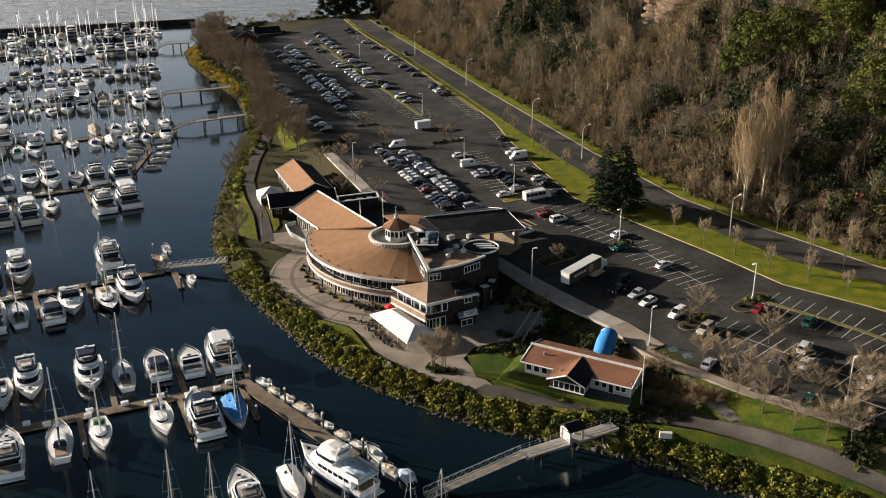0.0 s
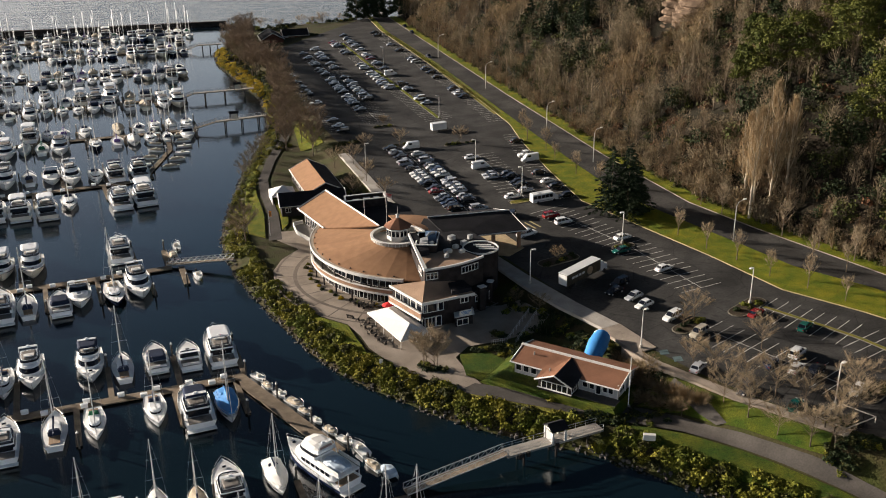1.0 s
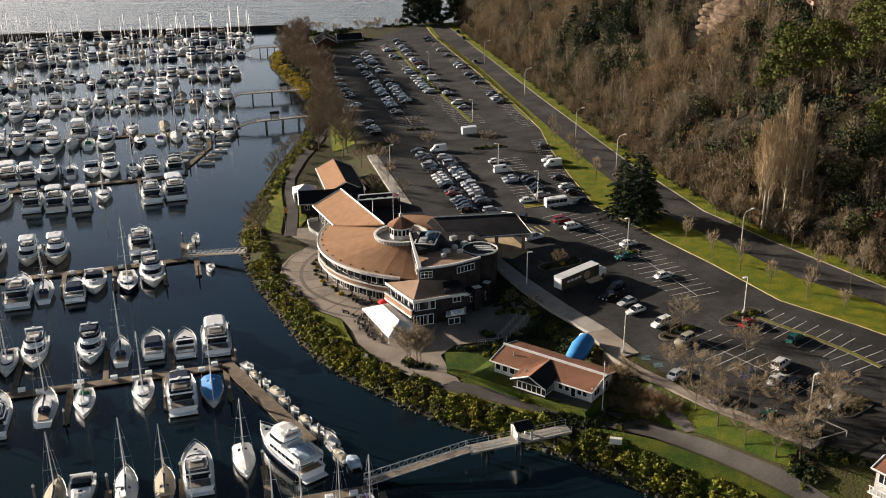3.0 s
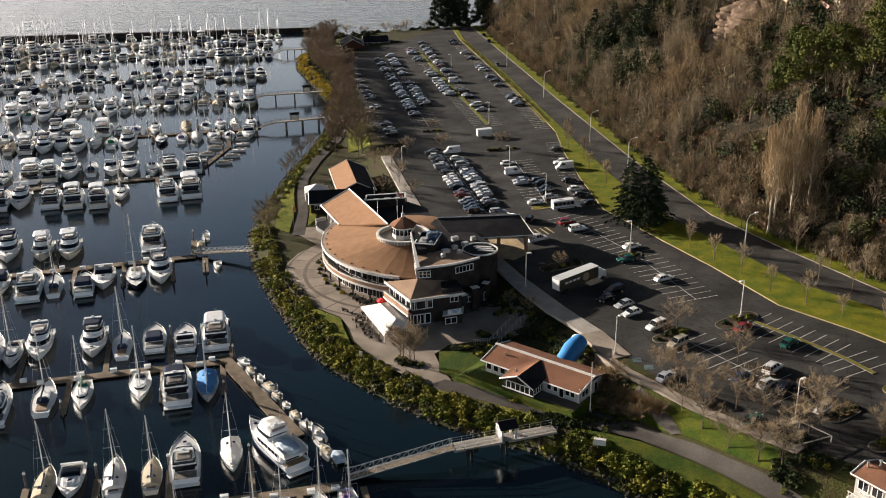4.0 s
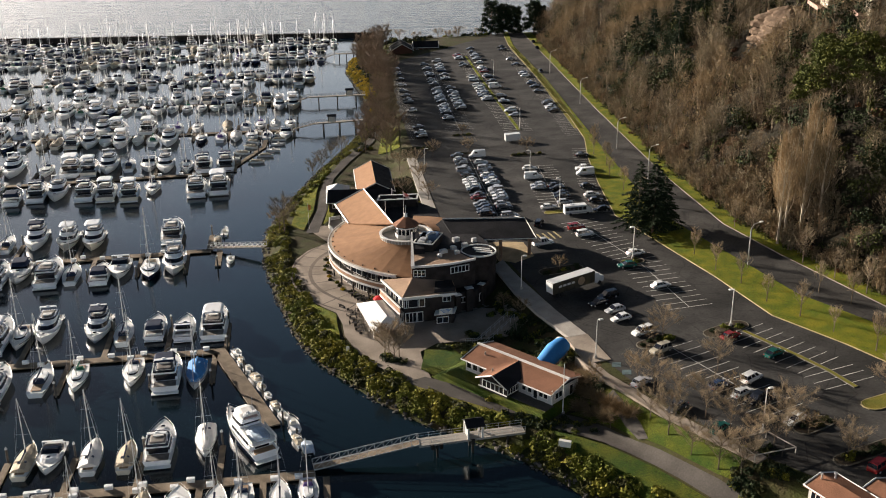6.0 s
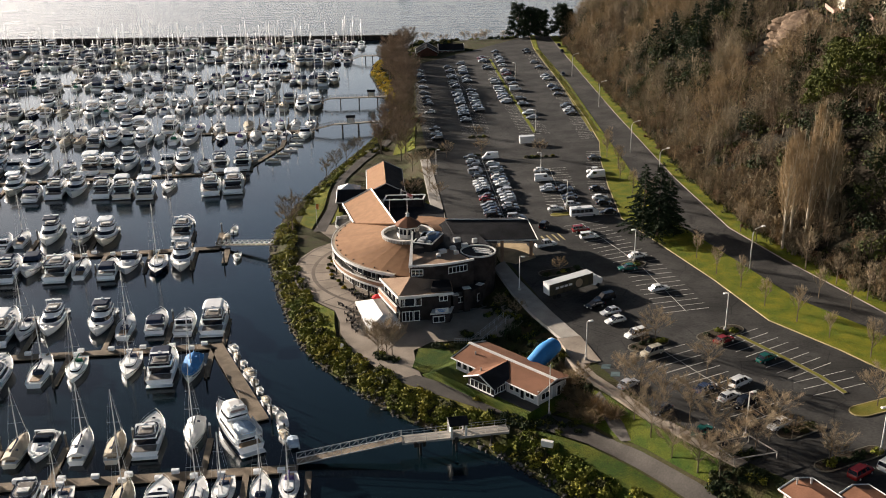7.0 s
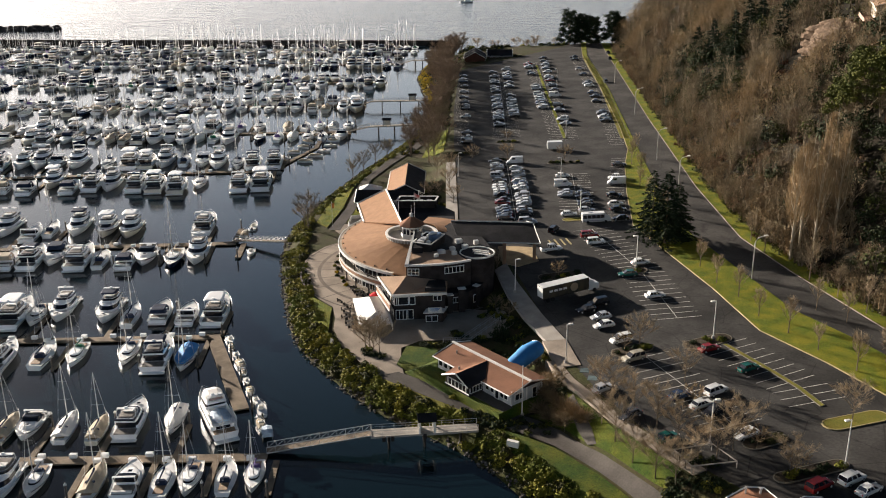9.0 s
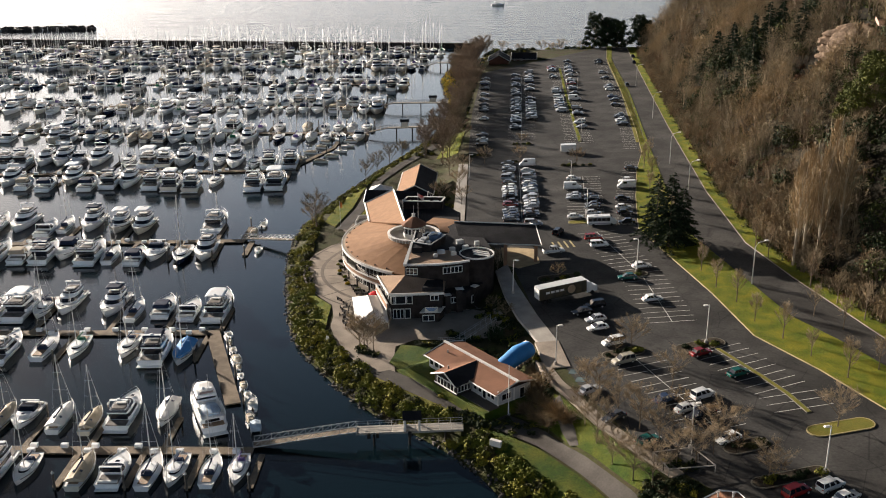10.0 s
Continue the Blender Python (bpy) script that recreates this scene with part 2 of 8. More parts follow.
def arr_mesh(name, verts, faces, material):
    """A mesh from numpy arrays of corners and triangles (or quads)."""
    me = bpy.data.meshes.new(name)
    k = faces.shape[1]
    me.vertices.add(len(verts))
    me.vertices.foreach_set("co", np.ascontiguousarray(verts, dtype=np.float32).ravel())
    me.loops.add(faces.size)
    me.loops.foreach_set("vertex_index", np.ascontiguousarray(faces, dtype=np.int32).ravel())
    me.polygons.add(len(faces))
    me.polygons.foreach_set("loop_start", np.arange(0, faces.size, k, dtype=np.int32))
    for mt in material if isinstance(material, (list, tuple)) else [material]:
        me.materials.append(mt)
    me.update(calc_edges=True)
    return me

# ---- lie of the land ----
WATER_Z, LOW_Z, DOCK_Z = -8.2, -5.7, -7.7
SHORE = [(100, -800), (95, -300), (72, -150), (50, -109), (38.7, -94.3), (33, -89.7), (28.5, -83.5), (23, -78), (16.4, -73), (12, -69.8), (7.8, -67.3),
         (3.6, -63.7), (-2.6, -57.6), (-7, -52.2), (-12.6, -45.7), (-18.1, -37.9), (-23.5, -26.3), (-28.1, -13.1), (-33, 2), (-37.3, 17), (-39.6, 29.5),
         (-40.8, 43.3), (-39.7, 58), (-38.3, 71), (-36, 88), (-33.3, 105), (-28, 130), (-23, 160), (-22, 184), (-23, 211), (-28.4, 236), (-41, 294),
         (-42.5, 328), (-35.4, 355), (-25, 368), (0, 370), (64, 370), (80, 376), (110, 392), (160, 430), (320, 520), (2500, 900)]
LOT_WEST = [(-20, 380), (-17, 283), (-9, 184), (-2, 124), (1.3, 99.7), (9.5, 34.5), (20, 14), (26, 1.1), (34.6, -30), (39.6, -42.8), (42, -55), (46, -65),
            (52, -76), (60, -88), (75, -104), (95, -125), (120, -160), (150, -300), (160, -800)]
ROAD_EAST = [(60, 900), (56, 380), (62.6, 280), (70.8, 157), (78.1, 65), (84, 19), (91.5, -4.5), (104, -38), (130, -95), (165, -160), (230, -300), (300, -800)]


def lot_z(x, y):
    return -2.75 + 0.044 * np.clip(x, -40, 130) + 0.007 * np.clip(y, -200, 380)


def line_dist(x, y, line):
    """Distance to an open line, positive on its right-hand side as it is written."""
    x, y = np.asarray(x, float), np.asarray(y, float)
    best, sign = np.full(x.shape, 1e9), np.ones(x.shape)
    for (ax, ay), (bx, by) in zip(line, line[1:]):
        dx, dy = bx - ax, by - ay
        t = np.clip(((x - ax) * dx + (y - ay) * dy) / (dx * dx + dy * dy), 0, 1)
        px, py = x - ax - t * dx, y - ay - t * dy
        d = np.hypot(px, py)
        s = np.where(dx * (y - ay) - dy * (x - ax) <= 0, 1.0, -1.0)
        near = d < best - 1e-9
        best, sign = np.where(near, d, best), np.where(near, s, sign)
    return best * sign


def smooth01(t):
    t = np.clip(t, 0, 1)
    return t * t * (3 - 2 * t)


def ground_z(x, y):
    x, y = np.asarray(x, float), np.asarray(y, float)
    d = line_dist(x, y, SHORE)
    bank = np.where(d < 0, np.maximum(WATER_Z + 0.45 * d, -14), WATER_Z + (LOW_Z - WATER_Z) * np.clip(d / 6.5, 0, 1))
    e = -line_dist(x, y, LOT_WEST)
    w = smooth01((-50 - y) / 12)
    k = smooth01((e + 11 - w) / (11 - 4.5 * w)) * np.clip(d / 8, 0, 1)
    z = bank + (lot_z(x, y) - bank) * k
    h = -line_dist(x, y, ROAD_EAST) - 5.5
    rise = np.where(h < 50, 0.9 * h, 45 + 20 * (1 - np.exp(-(h - 50) / 60)))
    z = z + np.where(h > 0, rise * smooth01(h / 8) * smooth01(d / 22), 0)
    return z


gx = np.concatenate([np.linspace(-3000, -100, 10), np.arange(-70, 25, 2.5), np.arange(25, 65, 1.0), np.arange(65, 140, 2.5), np.linspace(142, 300, 36), np.linspace(330, 3000, 10)])
gy = np.concatenate([np.linspace(-1500, -170, 8), np.arange(-150, -106, 2.75), np.arange(-105, -50, 1.1), np.arange(-50, 400, 2.75), np.linspace(410, 560, 20), np.linspace(620, 4000, 8)])
GX, GY = np.meshgrid(gx, gy)
gv = np.stack([GX.ravel(), GY.ravel(), ground_z(GX, GY).ravel() - 0.06], 1)
ii = np.arange(len(gv)).reshape(GX.shape)
gf = np.stack([ii[:-1, :-1].ravel(), ii[:-1, 1:].ravel(), ii[1:, 1:].ravel(), ii[1:, :-1].ravel()], 1)
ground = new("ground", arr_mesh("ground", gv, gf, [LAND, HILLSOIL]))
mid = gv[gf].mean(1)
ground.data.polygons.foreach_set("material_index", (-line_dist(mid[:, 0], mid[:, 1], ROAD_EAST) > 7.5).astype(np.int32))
ground.data.polygons.foreach_set("use_smooth", [True] * len(ground.data.polygons))
tagged(ground, "earth bank, lawns and wooded hillside", "ground", kind="structure")

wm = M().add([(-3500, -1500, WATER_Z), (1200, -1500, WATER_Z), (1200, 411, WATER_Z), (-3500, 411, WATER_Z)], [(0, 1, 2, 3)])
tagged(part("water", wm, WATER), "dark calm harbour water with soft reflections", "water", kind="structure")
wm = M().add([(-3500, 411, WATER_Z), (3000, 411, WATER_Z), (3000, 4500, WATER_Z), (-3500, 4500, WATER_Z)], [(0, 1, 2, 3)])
tagged(part("sea", wm, SEA), "rippled open sea beyond the breakwater, sky glare in its grey colour", "water", kind="structure")


def drape(name, poly, material, label, category, lift=0.0, step=4.0, zf=None):
    """A paved or planted sheet that follows the ground inside an outline."""
    zf = zf or ground_z
    bm = bmesh.new()
    vs = [bm.verts.new((x, y, 0)) for x, y in poly]
    bm.faces.new(vs)
    lo, hi = np.min(poly, 0), np.max(poly, 0)
    for ax in (0, 1):
        for c in np.arange(math.floor(lo[ax] / step) * step, hi[ax], step):
            no = Vector((1, 0, 0)) if ax == 0 else Vector((0, 1, 0))
            bmesh.ops.bisect_plane(bm, geom=bm.verts[:] + bm.edges[:] + bm.faces[:], plane_co=no * c, plane_no=no)
    bm.verts.index_update()
    co = np.array([v.co[:2] for v in bm.verts])
    zs = zf(co[:, 0], co[:, 1])
    for v, z in zip(bm.verts, zs):
        v.co.z = z + lift
    bmesh.ops.recalc_face_normals(bm, faces=bm.faces[:])
    if sum(f.normal.z for f in bm.faces) < 0:
        bmesh.ops.reverse_faces(bm, faces=bm.faces[:])
    me = bpy.data.meshes.new(name)
    bm.to_mesh(me)
    bm.free()
    me.materials.append(material)
    me.polygons.foreach_set("use_smooth", [True] * len(me.polygons))
    return tagged(new(name, me), label, category, kind="structure")


def kerb(line, name="kerb", w=0.25, h=0.16, material=None, zf=None, lift=0.0, closed=False, label="", parent=None):
    zf = zf or (lambda x, y: lot_z(np.array(x), np.array(y)))
    pts = list(line) + ([line[0]] if closed else [])
    m = M()
    dense = []
    for a, b in zip(pts, pts[1:]):
        k = max(1, int(math.dist(a, b) / 5))
        dense += [(a[0] + (b[0] - a[0]) * i / k, a[1] + (b[1] - a[1]) * i / k) for i in range(k)]
    dense.append(pts[-1])
    rings = []
    for i, p in enumerate(dense):
        a, b = dense[max(i - 1, 0)], dense[min(i + 1, len(dense) - 1)]
        d = Vector((b[0] - a[0], b[1] - a[1])).normalized()
        nx, ny = -d.y * w / 2, d.x * w / 2
        z = float(zf(p[0], p[1])) + lift
        rings.append([(p[0] - nx, p[1] - ny, z - 0.3), (p[0] - nx, p[1] - ny, z + h), (p[0] + nx, p[1] + ny, z + h), (p[0] + nx, p[1] + ny, z - 0.3)])
    m.loft(rings)
    ob = part(name, m, material or PALE, parent)
    return ob if parent else tagged(ob, label or "painted concrete kerb along the asphalt", "kerb", kind="structure")


LOT_EAST = [(46, 366), (46.5, 319), (54, 222), (58.9, 148), (60.3, 113), (58.2, 90), (57.3, 60), (57.5, 30), (64.1, 10.1), (72.8, -15.6), (79.1, -37.9), (89, -52.5), (97.2, -67.1), (112, -92), (140, -140)]
STRIP_EAST = [(49, 366), (49, 319), (57.5, 222), (63.3, 121), (67, 60), (69.5, 30), (78.3, 2.5), (87.8, -27.5), (96.9, -42), (106, -60), (125, -92), (152, -140)]
lot_poly = [(p[0] + 0.2, p[1]) for p in LOT_WEST if p[1] > -170 and p[1] < 366] + [(140, -140)] + LOT_EAST[::-1]
road_poly = STRIP_EAST + [(165, -160)] + [(x, y) for x, y in ROAD_EAST[::-1] if -160 < y < 390]
drape("parking_lot", lot_poly, ASPHALT, "dark worn asphalt of a large car park", "car park", 0.0, 8.0, lot_z)
drape("grass_strip", LOT_EAST + STRIP_EAST[::-1], GRASS, "sunlit mown grass strip beside the road", "grass", 0.12, 6.0, lot_z)
drape("road", road_poly, ROADTOP, "greyed asphalt road along the wooded slope", "road", 0.02, 8.0, lot_z)
verge = [(x, y) for x, y in ROAD_EAST if -170 < y < 390]
drape("verge", verge + [(x + 4.8, y + 1.5) for x, y in verge[::-1]], GRASS, "narrow mown verge below the trees", "grass", 0.1, 6.0)
kerb(LOT_EAST, w=0.2, material=YELLOW)
kerb(verge, w=0.2, material=CONCRETE)

# ---- car park: lines, islands, lamps ----
def along(line, s):
    for a, b in zip(line, line[1:]):
        d = math.dist(a, b)
        if s <= d or b == line[-1]:
            t = s / d
            return a[0] + (b[0] - a[0]) * t, a[1] + (b[1] - a[1]) * t, math.atan2(b[1] - a[1], b[0] - a[0])
        s -= d


def line_len(line):
    return sum(math.dist(a, b) for a, b in zip(line, line[1:]))


def flat_box(m, x, y, rz, lx, ly, lift=0.012):
    co, si = math.cos(rz), math.sin(rz)
    vs = []
    for dx, dy in ((-lx / 2, -ly / 2), (lx / 2, -ly / 2), (lx / 2, ly / 2), (-lx / 2, ly / 2)):
        px, py = x + dx * co - dy * si, y + dx * si + dy * co
        vs.append((px, py, float(lot_z(px, py)) + lift))
    m.add(vs, [(0, 1, 2, 3)])


def stalls(line, sides=(-1, 1), pitch=2.65, depth=5.3, spine=True, material=None):
    m = M()
    n = int(line_len(line) / pitch)
    for i in range(n + 1):
        x, y, a = along(line, i * pitch)
        for s in sides:
            flat_box(m, x - math.sin(a) * s * depth / 2, y + math.cos(a) * s * depth / 2, a + math.pi / 2, depth, 0.13)
        if spine and i < n:
            x, y, a = along(line, (i + 0.5) * pitch)
            flat_box(m, x, y, a, pitch, 0.13, 0.016)
    tagged(part("parking_lines", m, material or PAINT), "worn white parking bay lines on asphalt", "markings", kind="structure")


ROW_NEAR = [(46.5, 27), (49.4, 18.4), (57.2, -3), (63.6, -33.1)]
ROW_MEDIAN = [(71.2, -44.2), (81.2, -60.9), (84.3, -69)]
ROW_SOUTH = [(55.4, -50), (62.2, -63.3), (69.5, -78)]
ROW_ONE = [(19, 98), (26, 32)]
ROW_TWO = [(41, 82), (43.5, 37)]
ROW_B = [(4.6, 268), (17, 132)]
ROW_C = [(22, 300), (29.5, 217), (38.5, 128)]
for r in (ROW_NEAR, ROW_SOUTH, ROW_ONE, ROW_TWO, ROW_B):
    stalls(r)
stalls(ROW_MEDIAN, spine=False, depth=5.6)
stalls(ROW_C, spine=False)
stalls([(59.5, 100), (56.5, 60), (56.8, 32)], (-1,), spine=False)
stalls([(45.5, 312), (53, 222), (58, 150), (59.5, 118)], (-1,), spine=False)
stalls([(-15.5, 270), (-8, 184), (-0.8, 124)], (1,), spine=False)
m = M()
for p, q, w in (((38, 14), (36.5, 19), 0.5), ((39.5, 14.5), (38, 19.5), 0.5), ((41, 15), (39.5, 20), 0.5), ((36.5, 13.5), (35, 18.5), 0.5)):
    flat_box(m, (p[0] + q[0]) / 2, (p[1] + q[1]) / 2, math.atan2(q[1] - p[1], q[0] - p[0]), math.dist(p, q), w)
tagged(part("crossing_bars", m, YELLOW), "yellow painted bars before the entrance", "markings", kind="structure")

LEAVES = {}


def leaf_cloud(r, count, size, seed, squash=0.75, shell=0.55, up=0.0):
    """Leaf quads on and in a lumpy dome of radius r; returns corners and faces."""
    g = np.random.default_rng(seed)
    d = g.normal(size=(count, 3))
    d[:, 2] = np.abs(d[:, 2]) - up
    d /= np.linalg.norm(d, axis=1)[:, None]
    lump = 1 + 0.28 * np.sin(d[:, 0] * 5 + seed) * np.cos(d[:, 1] * 4 + seed * 2) + 0.12 * g.normal(size=count)
    rad = r * (shell + (1 - shell) * g.random(count) ** 0.5) * lump
    p = d * rad[:, None]
    p[:, 2] *= squash
    n = d + 0.7 * g.normal(size=(count, 3))
    n /= np.linalg.norm(n, axis=1)[:, None]
    u = np.cross(n, g.normal(size=(count, 3)))
    u /= np.linalg.norm(u, axis=1)[:, None]
    w = np.cross(n, u)
    s = size * (0.6 + 0.8 * g.random(count))[:, None]
    v = np.stack([p - u * s * 0.5, p + w * s * 0.32, p + u * s * 0.5, p - w * s * 0.32], 1).reshape(-1, 3)
    f = np.arange(count * 4).reshape(-1, 4)
    return v, f


def scatter(name, protos, spots, materials, label, category, pick=None):
    """Copies of leaf or twig clouds at spots (x, y, z, scale, turn), joined into one mesh of kind stuff."""
    vs, fs, mi, base = [], [], [], 0
    for i, (x, y, z, s, a) in enumerate(spots):
        v, f = protos[i % len(protos)]
        co, si = math.cos(a) * s, math.sin(a) * s
        vs.append(np.stack([v[:, 0] * co - v[:, 1] * si + x, v[:, 0] * si + v[:, 1] * co + y, v[:, 2] * s + z], 1))
        fs.append(f + base)
        k = pick(i, x, y) if pick else 0
        mi.append(np.full(len(f), k, np.int32))
        base += len(v)
    me = arr_mesh(name, np.concatenate(vs), np.concatenate(fs), materials)
    me.polygons.foreach_set("material_index", np.concatenate(mi))
    return tagged(new(name, me), label, category, kind="stuff")


def leafmat(name, c1, c2):
    m = mat(name, c1, 0.8, 0.3, 0.4, color2=c2, island=0.35)
    return m


LEAF_GREEN = leafmat("glossy_green_leaves", (0.115, 0.135, 0.018), (0.23, 0.2, 0.024))
LEAF_DARK = leafmat("dark_evergreen_leaves", (0.018, 0.028, 0.01), (0.03, 0.042, 0.014))
LEAF_OLIVE = leafmat("olive_leaves", (0.06, 0.056, 0.016), (0.04, 0.044, 0.012))
LEAF_GOLD = leafmat("golden_leaves", (0.46, 0.33, 0.02), (0.32, 0.25, 0.02))
LEAF_MADRONE = leafmat("madrone_leaves", (0.052, 0.064, 0.012), (0.095, 0.098, 0.015))
LEAF_RUST = leafmat("russet_leaves", (0.14, 0.06, 0.03), (0.1, 0.06, 0.03))
LEAF_MID = leafmat("mid_green_leaves", (0.036, 0.046, 0.011), (0.068, 0.072, 0.015))
bush_protos = [leaf_cloud(1.0, 160, 0.4, k, 0.85) for k in range(6)]


def shrub(x, y, z, s, material=None, label="rounded evergreen shrub", squash=0.8, seed=1):
    v, f = leaf_cloud(s, int(150 + 120 * s), 0.3, seed + int(abs(x * 7 + y * 3)) % 50, squash)
    o = thing("shrub", label, "shrub", pose(x, y, z))
    part("foliage", arr_mesh("foliage", v, f, material or LEAF_DARK), None, o)
    part("stems", M().tube([(0, 0, -0.2), (0.05, 0, s * 0.5)], 0.08, 5).tube([(0, 0, 0), (0.3 * s, 0.1, s * 0.5)], 0.05, 4), BARK, o)
    return o


def island(x, y, L, W, deg, bed, label="kerbed planting island in the car park"):
    o = thing("planting_island", label, "traffic island", group="parking islands")
    a = radians(deg)
    pts = []
    for s, c0 in ((1, -90), (-1, 90)):
        for k in range(7):
            b = radians(c0 + k * 30)
            px, py = s * (L / 2 - W / 2) + math.cos(b) * W / 2, math.sin(b) * W / 2
            pts.append((x + px * math.cos(a) - py * math.sin(a), y + px * math.sin(a) + py * math.cos(a)))
    part("bed", M().prism(pts, lambda px, py: float(lot_z(px, py)) - 0.2, lambda px, py: float(lot_z(px, py)) + 0.13), bed, o)
    kerb(pts, "kerb_edge", 0.2, 0.16, KERBSTONE if bed is not DRYGRASS else YELLOW, closed=True, parent=o)
    return o


ISLANDS = (("a", 68, -43.2, 11, 4, 30, SOIL), ("b", 53, -47.3, 9, 3.6, 28, SOIL), ("c", 88.5, -73.8, 12, 3.6, 22, DRYGRASS), ("d", 78, -89.8, 13, 3.0, 24, SOIL), ("e", 72.5, -81, 8, 3.4, 28, SOIL),
           ("f", 56, -4, 6, 3.4, 18, SOIL), ("g", 41.5, 35.5, 6, 2.6, 10, DRYGRASS), ("h", 38.5, -7, 11, 4, 15, SOIL), ("i", 98.5, -86, 8, 3, 25, DRYGRASS), ("j", 19, 101.5, 11, 2.4, 6, SOIL),
           ("k", 38.5, 96, 11, 2.4, 6, SOIL), ("l", 3.5, 110, 10, 6, 6, SOIL), ("m", 17.5, 127, 8, 2.4, 6, SOIL))
for k, x, y, L, W, deg, bed in ISLANDS:
    island(x, y, L, W, deg, bed)
    if bed is SOIL:
        r = random.Random(ord(k))
        for i in range(int(L * 0.8)):
            t, q = r.uniform(-0.42, 0.42) * L, r.uniform(-0.3, 0.3) * W
            a = radians(deg)
            px, py = x + t * math.cos(a) - q * math.sin(a), y + t * math.sin(a) + q * math.cos(a)
            shrub(px, py, float(lot_z(px, py)) + 0.1, r.uniform(0.5, 0.95), r.choice((LEAF_DARK, LEAF_OLIVE, LEAF_GREEN)), "low evergreen shrub in a planting island", 0.8, i)


def median(line, w, bed, label):
    o = thing("median_strip", label, "median", kind="structure")
    L = line_len(line)
    lf, rt = [], []
    n = max(2, int(L / 6))
    for i in range(n + 1):
        x, y, a = along(line, L * i / n - (1e-6 if i == n else 0))
        lf.append((x - math.sin(a) * w / 2, y + math.cos(a) * w / 2))
        rt.append((x + math.sin(a) * w / 2, y - math.cos(a) * w / 2))
    m = M()
    m.loft([[(a[0], a[1], float(lot_z(*a)) - 0.2), (a[0], a[1], float(lot_z(*a)) + 0.12), (b[0], b[1], float(lot_z(*b)) + 0.12), (b[0], b[1], float(lot_z(*b)) - 0.2)] for a, b in zip(lf, rt)])
    part("grass_bed", m, bed, o)
    kerb(lf + rt[::-1], "kerb_edge", 0.12, 0.13, KERBSTONE, closed=True, parent=o)


median(ROW_MEDIAN, 0.9, DRYGRASS, "narrow kerbed grass median between bays")
median([(22.5, 292), (29.5, 217), (38.5, 130)], 1.3, GRASS, "kerbed green median between parking rows")
median([(48, 312), (55.3, 222), (60.2, 128)], 3.2, DRYGRASS, "kerbed dry grass median beside the road")


def lamp_post(x, y, h=8.6, arm=0.0, turn=0.0, base=True):
    o = thing("street_lamp", "tall white steel parking lot lamp on a concrete base" if base else "tall grey roadside lamp with a curved arm", "street lamp", pose(x, y, float(lot_z(x, y)), 0, 0, turn), "lamps")
    if base:
        part("footing", M().cyl((0, 0, -0.3), 0.35, 1.0, 10), PALE, o)
    pts = [(0, 0, 0.0), (0, 0, h - 0.4)] if not arm else [(0, 0, 0), (0, 0, h - 1.4), (arm * 0.25, 0, h - 0.4), (arm, 0, h)]
    part("pole", M().tube(pts, 0.13, 7, 0.08), WHITE if base else STEEL, o)
    if base:
        part("bracket", M().box((0.3, 0, h - 0.35), (0.7, 0.1, 0.1)), WHITE, o)
    hx = arm if arm else 0.75
    head = part("lamp_head", M().box((hx, 0, h - 0.3 if not arm else h), (0.95, 0.45, 0.22), 0, 0.8), WHITE, o)
    part("lens", M().box((hx, 0, (h - 0.43) if not arm else h - 0.13), (0.6, 0.3, 0.06)), PALE, head)
    return o


for x, y, turn in ((56.4, -2.2, 200), (37.6, 71.3, 180), (34.0, 230, 180), (38.8, 130.9, 180), (43.4, 40.5, 180), (69.3, -41.8, 200), (83.3, -88.2, 200), (28.2, -17.5, 0), (40, -53.2, 20), (63.5, -82.5, 20), (4.5, 80, 0)):
    lamp_post(x, y, turn=turn)
for x, y in ((82, -9.8), (72.5, 61.8), (69, 97.8), (65.8, 167.7), (60.5, 234.8)):
    lamp_post(x, y, 10.5, 2.6, 20, False)

# ---- cars ----
PAINTS = {"w": ("white", (0.72, 0.72, 0.7)), "s": ("silver", (0.38, 0.39, 0.41)), "g": ("grey", (0.05, 0.055, 0.065)), "b": ("black", (0.014, 0.014, 0.016)), "r": ("dark red", (0.2, 0.015, 0.015)),
          "n": ("dark blue", (0.03, 0.05, 0.1)), "t": ("beige", (0.4, 0.36, 0.28)), "G": ("dark green", (0.01, 0.09, 0.07))}
CARPAINT = {k: mat(v[0].replace(" ", "_") + "_car_paint", v[1], 0.22, 0.04, 1.0, spec=0.6) for k, v in PAINTS.items()}
wheel_mesh = M()
wheel_mesh.loft([[(0.33 * q * math.cos(2 * math.pi * k / 14), y, 0.33 * q * math.sin(2 * math.pi * k / 14)) for k in range(14)] for y, q in ((-0.11, 0.92), (-0.08, 1.0), (0.08, 1.0), (0.11, 0.92))])
tyre_mesh = wheel_mesh.mesh("tyre", RUBBER)
rm = M().loft([[(0.2 * math.cos(2 * math.pi * k / 10), y, 0.2 * math.sin(2 * math.pi * k / 10)) for k in range(10)] for y in (-0.125, 0.125)])
rim_mesh = rm.mesh("rim", STEEL)
LIGHTS = mat("headlight_plastic", (0.6, 0.6, 0.58), 0.15, 0.05, 3)
TAIL = mat("tail_light_plastic", (0.3, 0.015, 0.012), 0.2, 0.05, 3)
